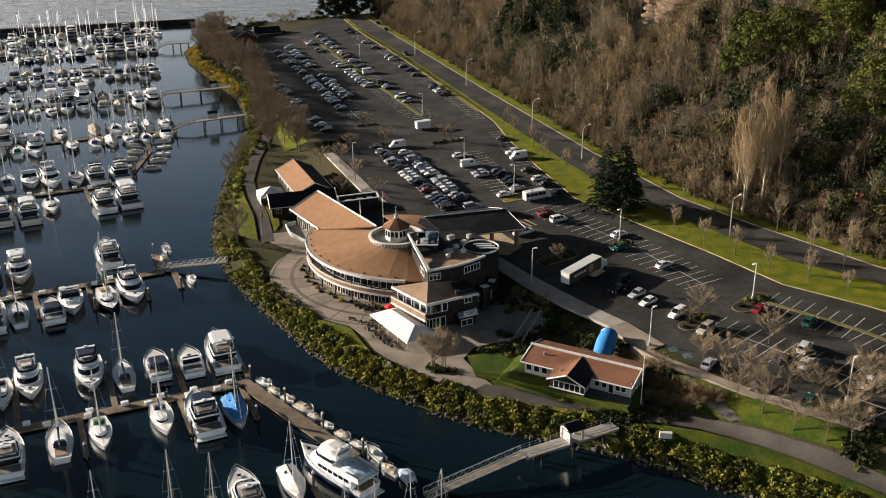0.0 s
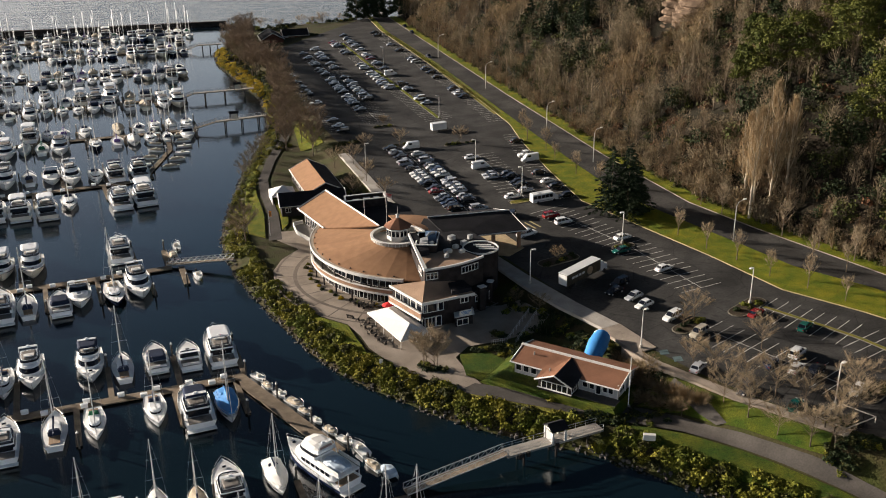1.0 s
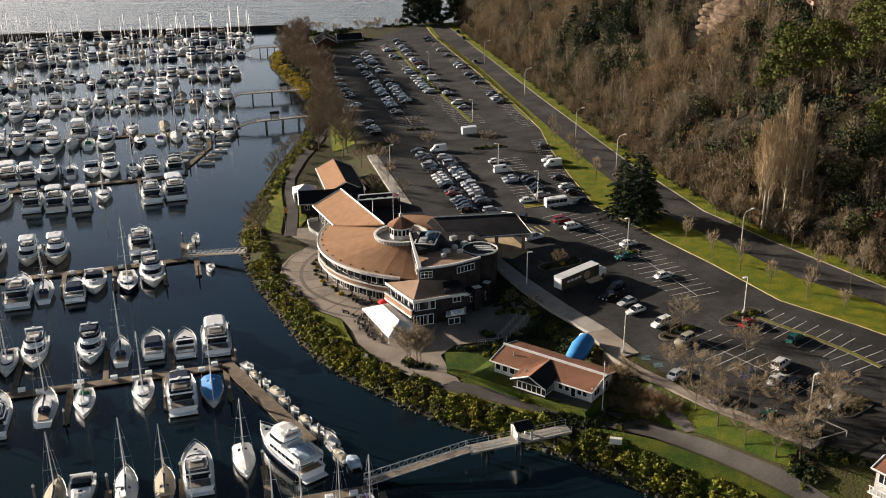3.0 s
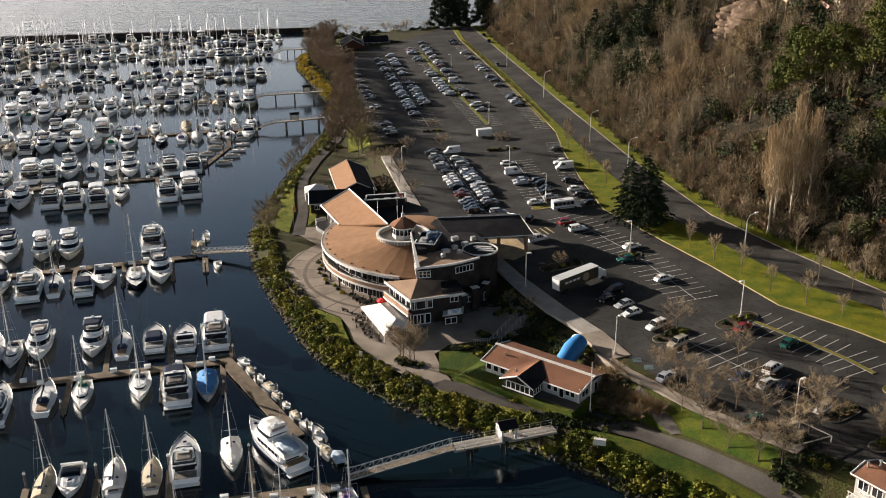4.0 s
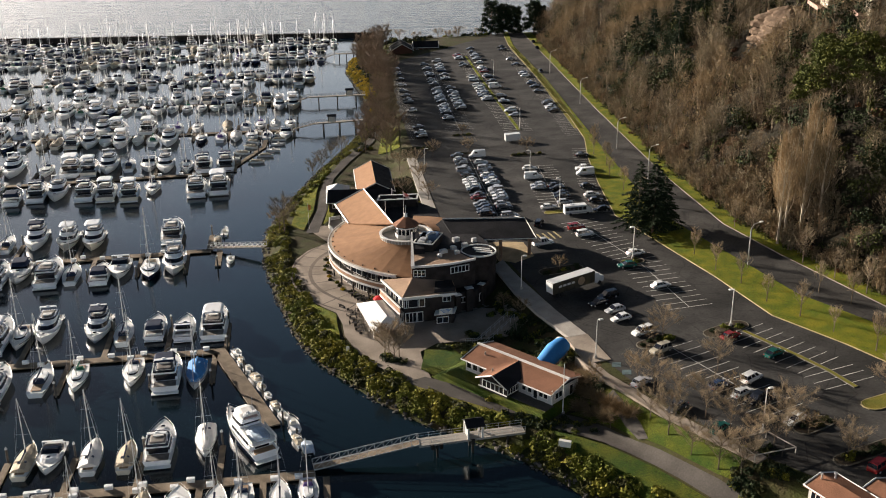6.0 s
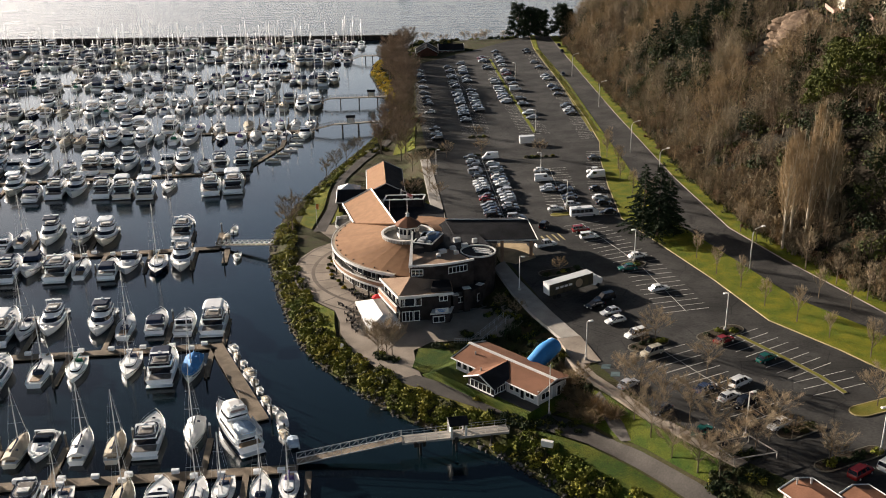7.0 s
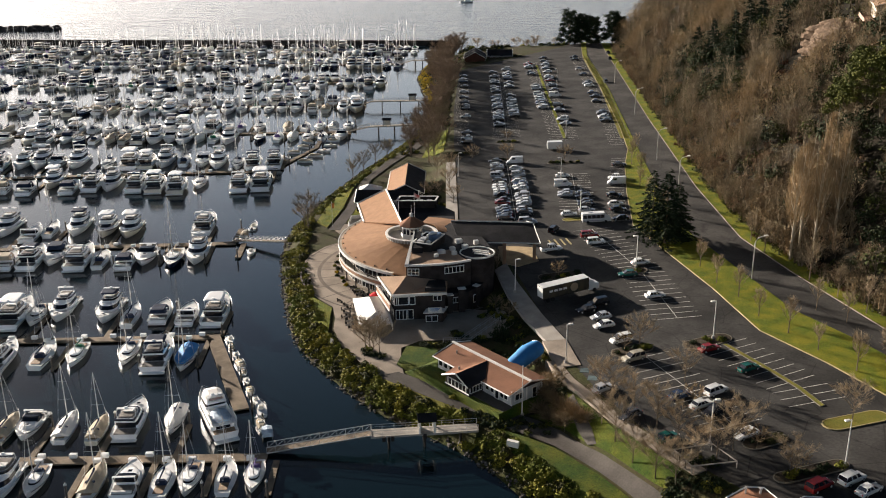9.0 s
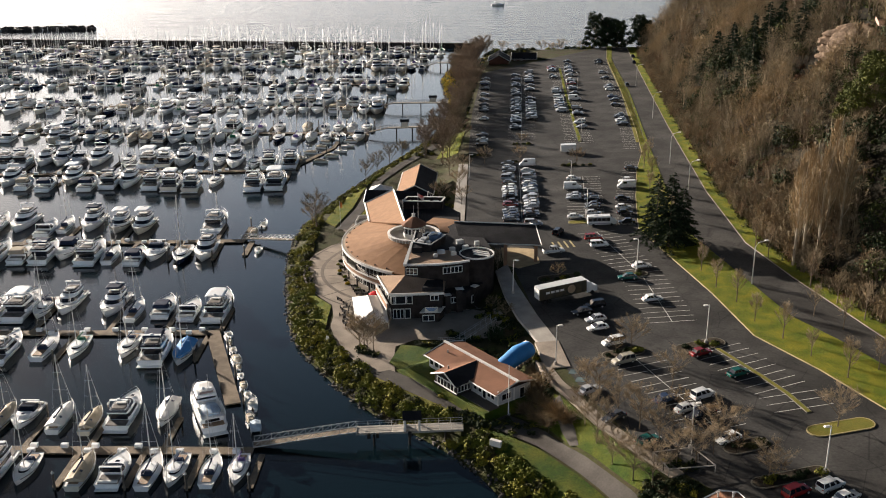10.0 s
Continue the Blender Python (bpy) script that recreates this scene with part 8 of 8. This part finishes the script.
conifer(64.6, 15.2, 20.0, 7.6, 1, whorls=24, per=9)
conifer(61.4, 18.6, 18.5, 6.6, 2, whorls=22, per=8)
conifer(67.8, 18.5, 15.5, 6.0, 3, whorls=19, per=8)
for i, (x, y, h, r) in enumerate(((39, 359, 20, 7), (46, 361, 17, 6.5), (52, 358, 16, 6), (64, 361, 18, 6), (68, 364, 15, 5.5))):
    clump_tree("pine", "dark dense rounded pine on the point", x, y, h, r, 300 + i, LEAF_FIR, 44, 0.05, 0.85, 130)

# ---- shrubs and stones of the bank ----
srng = random.Random(9)
spots, rocks = [], M()
near = SHORE[3:33]
for (ax, ay), (bx, by) in zip(near, near[1:]):
    L = math.dist((ax, ay), (bx, by))
    ux, uy = (bx - ax) / L, (by - ay) / L
    nx, ny = uy, -ux
    for i in range(int(L * (4.0 if ay < 30 else 2.6))):
        s, q = srng.random() * L, srng.uniform(1.4, 6.6)
        x, y = ax + ux * s + nx * q, ay + uy * s + ny * q
        if abs(y + 73 - 0.2 * (x - 20)) < 2.6 and 5 < x < 30:
            continue
        if 20 < y < 27 and x < -33:
            continue
        spots.append((x, y, float(ground_z(x, y)) - 0.15, srng.uniform(0.75, 1.35) * (0.8 if ay > 30 and ay < 180 else 1.0), srng.random() * 6.28))
    for i in range(int(L * 3.5)):
        s, q = srng.random() * L, srng.uniform(-1.0, 1.9)
        x, y = ax + ux * s + nx * q, ay + uy * s + ny * q
        k = srng.uniform(0.2, 0.6)
        rocks.box((x, y, float(ground_z(x, y)) + 0.05), (k * 1.3, k, k * 0.8), srng.random() * 3, 0.65)
tagged(part("bank_stones", rocks, ROCK), "grey stones along the waterline", "stones", kind="stuff")
scatter("bank_shrubs", bush_protos, spots, [LEAF_GREEN, LEAF_OLIVE, LEAF_GOLD, LEAF_DARK], "dense green and golden shrubs on the bank", "shrubs",
        lambda i, x, y: 2 if y > 190 and x < -20 and (i * 7) % 10 < 8 else (1 if (i * 13) % 10 < 2 else 3 if (i * 17) % 10 < 1 else 0))
hedge = []
for x0, y0, x1, y1, n in ((9, -38.6, 17, -39.5, 16), (17, -40, 31, -44, 34), (20, -24, 27, -15, 20), (24, -33, 30, -38, 16), (15, -33, 23, -36, 14), (28, -46, 33, -41, 14), (-7, 64, 4, 52, 26), (-6, 80, 0, 60, 26), (-2, 108, 6, 112, 18), (36, -57, 40, -66, 14), (33, -70, 37, -72, 10), (15.5, -56.5, 19.5, -61.5, 10), (23, -66.8, 33, -73.5, 22), (60, -93.5, 66, -96, 22), (56, -92, 58.5, -96, 22), (60, -88, 65, -88, 10), (2, 330, 12, 322, 16), (24, -22, 33, -37, 40), (19, -41.5, 31, -49.5, 46), (24, -44, 32.5, -52, 34), (31, -40, 35, -48, 26), (21, -45, 28, -52, 22), (15, -40, 19, -45, 10), (29, -61, 35, -58, 16), (22, -67.5, 32, -72, 24), (36, -56, 38, -62, 10), (-18, 366, 38, 369, 70), (-2.5, -43.2, 2.5, -45.4, 14)):
    for i in range(n):
        t = srng.random()
        x, y = x0 + (x1 - x0) * t + srng.uniform(-1.3, 1.3), y0 + (y1 - y0) * t + srng.uniform(-1.3, 1.3)
        hedge.append((x, y, float(ground_z(x, y)) - 0.1, srng.uniform(0.6, 1.1), srng.random() * 6.28))
for i in range(420):
    y = srng.uniform(118, 352)
    sx = float(np.interp(y, [105, 130, 160, 184, 211, 236, 294, 328, 355], [-33, -28, -23, -22, -23, -28, -41, -42, -35]))
    lx = float(np.interp(y, [99, 124, 184, 283, 380], [1, -2, -9, -17, -20]))
    x = sx + 6 + (lx - sx - 8) * srng.random()
    if not (-16 < x < -4 and 116 < y < 152):
        hedge.append((x, y, float(ground_z(x, y)) - 0.1, srng.uniform(0.7, 1.5), srng.random() * 6.28))
for i in range(190):
    x, y = srng.uniform(-24, 44), srng.uniform(344, 369)
    if y > 360 or x < 0:
        hedge.append((x, y, float(ground_z(x, y)) - 0.1, srng.uniform(0.9, 1.9), srng.random() * 6.28))
scatter("garden_shrubs", bush_protos, hedge, [LEAF_DARK, LEAF_OLIVE, LEAF_GREEN], "clipped dark garden shrubs in beds", "shrubs", lambda i, x, y: (0, 0, 1, 0, 2)[i % 5])
for x, y, h in ((25.2, -35.4, 4.2), (26.4, -35.8, 4.5), (27.5, -36.0, 4.0)):
    o = thing("cypress", "narrow dark columnar cypress", "cypress", pose(x, y, float(ground_z(x, y)) - 0.1))
    v, f = leaf_cloud(1.0, 420, 0.3, int(x * 10), 1.0, 0.7, 0.9)
    v = v * np.array((0.62, 0.62, h * 0.55)) + np.array((0, 0, h * 0.5))
    part("foliage", arr_mesh("foliage", v, f, LEAF_DARK), None, o)
    part("trunk", M().tube([(0, 0, -0.2), (0, 0, h * 0.5)], 0.08, 5), BARK, o)
# spiky grass clumps by the wall
gsp = np.random.default_rng(4)
for x, y in ((37.5, -63.5), (36.2, -61.2), (38.8, -66), (35.5, -65.5), (40.4, -68.5), (41.8, -70.6), (36.0, -57.5), (37.0, -59.2), (35.3, -53.6), (39.5, -70.5), (43.4, -72.8), (37.4, -68)):
    n = 520
    d = gsp.normal(size=(n, 3))
    d[:, 2] = np.abs(d[:, 2]) * 0.8 + 0.15
    d /= np.linalg.norm(d, axis=1)[:, None]
    v, f = twig_quads(np.zeros((n, 3)) + gsp.normal(size=(n, 3)) * 0.2, d, 1.7 + gsp.random(n) * 1.6, 0.05, gsp)
    o = thing("ornamental_grass", "large arching clump of dry ornamental grass", "plant", pose(x, y, float(ground_z(x, y)) + 0.2))
    part("blades", arr_mesh("blades", v, f, TWIG_TAN), None, o)

# ---- wooded hillside ----
def forest_tree(h, spread, seed, n, up=0.8, wd=0.05):
    g = np.random.default_rng(seed)
    t = 0.18 + 0.8 * g.random(n) ** 0.8
    a = g.random(n) * 6.283
    env = spread * np.sin(np.clip(t, 0, 1) * 2.6 + 0.25) ** 0.8
    r = env * g.random(n) ** 0.6 * 0.75
    p = np.stack([np.cos(a) * r, np.sin(a) * r, t * h * 0.93], 1)
    d = np.stack([np.cos(a) * 0.5, np.sin(a) * 0.5, np.full(n, up)], 1) + 0.35 * g.normal(size=(n, 3))
    d /= np.linalg.norm(d, axis=1)[:, None]
    v, f = twig_quads(p, d, h * (0.07 + 0.1 * g.random(n)), wd, g)
    k = 14
    st = np.zeros((k, 3))
    st[:, :2] = g.normal(size=(k, 2)) * 0.12
    st[5:, 2] = h * (0.15 + 0.4 * g.random(k - 5))
    dd = np.stack([g.normal(size=k) * 0.05, g.normal(size=k) * 0.05, np.ones(k)], 1)
    dd[5:, :2] = g.normal(size=(k - 5, 2)) * 0.45
    dd /= np.linalg.norm(dd, axis=1)[:, None]
    ln = np.where(np.arange(k) < 5, h * 0.85, h * 0.4)
    tv, tf = twig_quads(st, dd, ln, 0.085, g)
    return v, f, tv, tf


fprotos = [forest_tree(12.5, 3.5, 40 + k, 340, 0.62, 0.031) for k in range(5)] + [forest_tree(9.5, 3.7, 50 + k, 310, 0.45, 0.034) for k in range(3)]
eprotos = [leaf_cloud(2.6, 230, 0.55, 70 + k, 1.1, 0.45, 0.3) for k in range(4)]
uprotos = [leaf_cloud(1.5, 60, 0.55, 90 + k, 0.7, 0.3) for k in range(4)]
iprotos = []
for k in range(3):
    v, f = leaf_cloud(1.0, 150, 0.42, 95 + k, 1.0, 0.5, 0.9)
    iprotos.append((v * np.array((0.8, 0.8, 4.2)) + np.array((0, 0, 3.6)), f))
bprotos = [forest_tree(3.6, 2.2, 60 + k, 150, 0.45, 0.035) for k in range(3)]
stems = [p[2:] for p in fprotos]
fprotos = [p[:2] for p in fprotos]
bprotos = [(np.concatenate([v, tv]), np.concatenate([f, tf + len(v)])) for v, f, tv, tf in bprotos]
PALEBARK = mat("pale_grey_bark", (0.3, 0.24, 0.165), 0.9, 0.3, 0.4, island=0.3)
frng = np.random.default_rng(12)
N = 7300
fx, fy = frng.uniform(60, 235, N), frng.uniform(-110, 395, N)
hd = -line_dist(fx, fy, ROAD_EAST) - 5.5
sd = line_dist(fx, fy, SHORE)
keep = (hd > 2.5) & (hd < 105) & (sd > 4) & ~((np.abs(fx - 117) < 11) & (np.abs(fy - 97) < 17)) & ~((np.abs(fx - 98) < 3) & (np.abs(fy - 5) < 3))
fx, fy, hd = fx[keep], fy[keep], hd[keep]
fz = ground_z(fx, fy)
# stands of ivy, holly and fir among the leafless trees
STANDS = ((110, -4, 9), (118, -18, 9), (104, 14, 5), (112, 22, 7), (124, 10, 9), (130, -30, 10), (90, 166, 9), (95, 146, 8), (86, 188, 8), (97, 122, 6), (92, 130, 4), (105, 158, 12), (95, 174, 9), (92, 196, 8), (88, 36, 5), (98, -10, 7), (107, -24, 10), (116, 112, 3), (100, 142, 6), (93, 60, 4), (112, -44, 9), (118, 70, 6), (84, 235, 9), (125, 150, 12), (128, 60, 8), (106, 30, 5))
bare_s, ever_s, under_s, ivy_s, bare_m, ever_m = [], [], [], [], [], []
for x, y, z, h in zip(fx, fy, fz, hd):
    near = max(math.exp(-((x - a) ** 2 + (y - b) ** 2) / (r * r)) for a, b, r in STANDS)
    pn = noise.noise(Vector((x * 0.03, y * 0.03, 3.3)))
    s = (0.6 + 0.4 * min(1, h / 12)) * frng.uniform(0.75, 1.25)
    u = frng.random()
    if u < 0.035 + 0.85 * near:
        ever_s.append((x, y, z + 4.5 * s, s * frng.uniform(0.8, 1.5), frng.random() * 6.28))
        ever_m.append(0 if frng.random() < 0.75 else 1 if frng.random() < 0.5 else 2)
    elif u < 0.84:
        bare_s.append((x, y, z - 0.2, s * (1.1 if pn > 0 else 0.85), frng.random() * 6.28))
        bare_m.append(0 if pn > 0.22 else 1 if pn > -0.1 or frng.random() < 0.4 else 3 if frng.random() < 0.75 else 2)
        if h < 60 and frng.random() < 0.16:
            ivy_s.append((x, y, z, s * frng.uniform(0.5, 1.0), frng.random() * 6.28))
    else:
        under_s.append((x, y, z, s * frng.uniform(0.8, 1.5), frng.random() * 6.28))
# brambles and saplings right down to the verge
low_s = []
for i in range(900):
    x, y = frng.uniform(80, 150), frng.uniform(-80, 250)
    if -float(line_dist(np.array([x]), np.array([y]), ROAD_EAST)[0]) > 10:
        under_s.append((x, y, float(ground_z(x, y)) - 0.2, frng.uniform(0.9, 1.9), frng.random() * 6.28))
# low brambles on the open ground below the rock
for i in range(190):
    x, y = frng.uniform(106, 126), frng.uniform(80, 98)
    under_s.append((x, y, float(ground_z(x, y)) - 0.1, frng.uniform(0.7, 1.4), frng.random() * 6.28))
for i in range(150):
    x, y = frng.uniform(88, 106), frng.uniform(-2, 38)
    if -float(line_dist(np.array([x]), np.array([y]), ROAD_EAST)[0]) > 4.5:
        low_s.append((x, y, float(ground_z(x, y)) - 0.1, frng.uniform(1.0, 2.2), frng.random() * 6.28))
for i in range(130):
    x, y = frng.uniform(105, 124), frng.uniform(78, 97)
    low_s.append((x, y, float(ground_z(x, y)) - 0.1, frng.uniform(0.9, 1.8), frng.random() * 6.28))
for i in range(2100):
    y = frng.uniform(-100, 330)
    x = float(np.interp(y, [p[1] for p in ROAD_EAST[::-1]], [p[0] for p in ROAD_EAST[::-1]])) + 3.6 + 10 * frng.random() ** 1.2
    if frng.random() < 0.42:
        under_s.append((x, y, float(ground_z(x, y)) - 0.1, frng.uniform(0.5, 1.15), frng.random() * 6.28))
    else:
        low_s.append((x, y, float(ground_z(x, y)) - 0.1, frng.uniform(0.6, 1.5), frng.random() * 6.28))
scatter("hillside_trees", fprotos, bare_s, [TWIG_TAN, TWIG_GREY, TWIG_RED, TWIG], "leafless brown and grey woodland on the slope", "trees", lambda i, x, y: bare_m[i])
scatter("hillside_trunks", stems, bare_s, [PALEBARK, BARK], "pale slender trunks of the slope woodland", "trunks", lambda i, x, y: i % 2)
scatter("hillside_saplings", bprotos, low_s, [TWIG_TAN, TWIG_GREY, TWIG_RED, TWIG], "leafless saplings and brambles at the foot of the slope", "saplings", lambda i, x, y: (1, 3, 0, 1, 2, 3, 1)[i % 7])
scatter("hillside_evergreens", eprotos, ever_s, [LEAF_DARK, LEAF_OLIVE, LEAF_MID], "dark holly and evergreen trees on the slope", "trees", lambda i, x, y: ever_m[i])
scatter("ivy_on_trunks", iprotos, ivy_s, [LEAF_MID, LEAF_DARK], "green ivy climbing bare trunks", "ivy", lambda i, x, y: (0, 1, 1)[i % 3])
scatter("hillside_undergrowth", uprotos, under_s, [LEAF_OLIVE, LEAF_RUST, LEAF_DARK, LEAF_MID], "brown and green bramble undergrowth on the slope", "undergrowth", lambda i, x, y: (1, 0, 3, 2, 0, 3)[i % 6])
for i, (x, y, h, r) in enumerate(((116, 40, 17, 7.5), (121, 33, 16, 7), (112, 46, 12, 5), (129, 20, 17, 8), (133, 30, 15, 7), (122, -4, 18, 7.5), (119, 54, 12, 5), (131, 5, 16, 7))):
    clump_tree("madrone", "large rounded evergreen madrone with glossy green leaves", x, y, h, r, 400 + i, LEAF_MADRONE, 44, 0.2, 0.55, 170)
for i, (x, y, h, r) in enumerate(((105, 157, 20, 5), (101, 163, 18, 4.6), (109, 153, 18, 5), (95, 174, 18, 5), (112, 130, 18, 5), (99, 148, 17, 4.5), (91, 190, 16, 4.5))):
    conifer(x, y, h, r, 450 + i, "dark fir among bare trees on the slope", whorls=24, per=8)
TWIG_POPLAR = mat("golden_tan_twigs", (0.29, 0.21, 0.12), 0.9, 0.2, 0.3, island=0.3)
# tall pale poplars and the big broadleaf evergreens that stand out
for i, (x, y, h) in enumerate(((93, 3, 26), (95.5, 6, 29), (98, 2.5, 28), (95, 10, 26), (100.5, 8, 29), (102.5, 3, 25))):
    g = np.random.default_rng(200 + i)
    o = thing("poplar", "tall bare poplar with upright tan twigs", "poplar", pose(x, y, float(ground_z(x, y))))
    n = 1700
    t = 0.34 + 0.67 * g.random(n) ** 0.85
    a = g.random(n) * 6.283
    r = 2.5 * np.sin(np.clip((t - 0.3) / 0.7, 0, 1) * 2.6 + 0.3) * g.random(n) ** 0.7
    p = np.stack([np.cos(a) * r, np.sin(a) * r, t * h * 0.95], 1)
    d = np.stack([np.cos(a) * 0.28, np.sin(a) * 0.28, np.ones(n)], 1) + 0.2 * g.normal(size=(n, 3))
    d /= np.linalg.norm(d, axis=1)[:, None]
    v, f = twig_quads(p, d, 0.9 + 1.6 * g.random(n), 0.034, g)
    part("crown", arr_mesh("crown", v, f, TWIG_POPLAR), None, o)
    m = M().tube([(0, 0, -0.5), (0, 0, h * 0.9)], 0.35, 6, 0.05)
    for k in range(9):
        b, z = k * 2.2, h * (0.2 + 0.06 * k)
        part("limb", M().tube([(0, 0, z), (math.cos(b) * 1.3, math.sin(b) * 1.3, z + h * 0.12), (math.cos(b) * 1.7, math.sin(b) * 1.7, z + h * 0.35)], 0.12, 4, 0.03), mat("pale_poplar_bark", (0.42, 0.36, 0.27), 0.85, 0.2, 1.0, 0.3, 5), o)
    part("trunk", m, mat("pale_poplar_bark", (0.42, 0.36, 0.27), 0.85, 0.2, 1.0, 0.3, 5), o)
# sandstone outcrop and houses on the brow
m = M()
rings = []
srk = random.Random(8)
ax, ay = 0.266, -0.964
for k in range(30):
    u = k / 29
    z0 = 31.5 + 15.0 * u
    ledge = (0.9 if k % 5 < 3 else -0.8) + srk.uniform(-0.25, 0.25)
    q = (1.04 - 0.12 * u) * (1 - max(0.0, (u - 0.55) / 0.47) ** 2.4) + 0.02
    ring = []
    for j in range(56):
        a = 2 * math.pi * j / 56
        cave = 3.6 * math.exp(-((a - 5.75) / 0.24) ** 2) * (1 - u * 0.6) + 1.6 * math.exp(-((a - 4.3) / 0.12) ** 2)
        r = ledge * 0.7 - cave + 0.5 * math.sin(5 * a + 0.1 * k) + 1.5 * noise.noise(Vector((2.5 * math.cos(a), 2.5 * math.sin(a), z0 * 0.22)))
        p, t = (15.0 + r) * q * math.cos(a), (9.0 + r) * q * math.sin(a)
        ring.append((124 + p * ax - t * ay, 101.5 + p * ay + t * ax, z0 + 0.5 * math.sin(a * 2) + 0.25 * math.sin(5 * a)))
    rings.append(ring)
m.loft(rings)
tagged(part("rock_outcrop", m, mat("sandstone", (0.19, 0.132, 0.088), 0.9, 0.45, 1.3, 1.0, 0.8, color2=(0.1, 0.068, 0.045))), "bare layered tan sandstone outcrop on the slope", "rock", kind="structure")
cream = mat("pale_render_wall", (0.55, 0.5, 0.4), 0.8, 0.1, 0.8)
for x, y, z, L, W, e, dg in ((133, 84, 48.2, 14, 10, 5, 80), (139, 66, 48, 13, 10, 6.5, 75), (143, 118, 48, 12, 9, 6, 85)):
    o = gabled("hill_house", "pale flat-fronted house on the wooded brow", x, y, z, L, W, e, 1.6, dg, TAN, cream)
    part("deck", M().box((0, 6.5, 0.6), (L + 4, 3.5, 0.3)).box((0, 8.2, 1.2), (L + 4, 0.08, 0.9)), mat("pinkish_deck_timber", (0.36, 0.24, 0.19), 0.8, 0.2, 1.0), o)
    part("deck_post", M().box((L / 2 - 0.5, 7.8, -2.5), (0.3, 0.3, 6)), TEAK, o)
    part("deck_post", M().box((-L / 2 + 0.5, 7.8, -2.5), (0.3, 0.3, 6)), TEAK, o)
# a lone motorboat out in the bay
moor("c", -60, 690, 0.2)
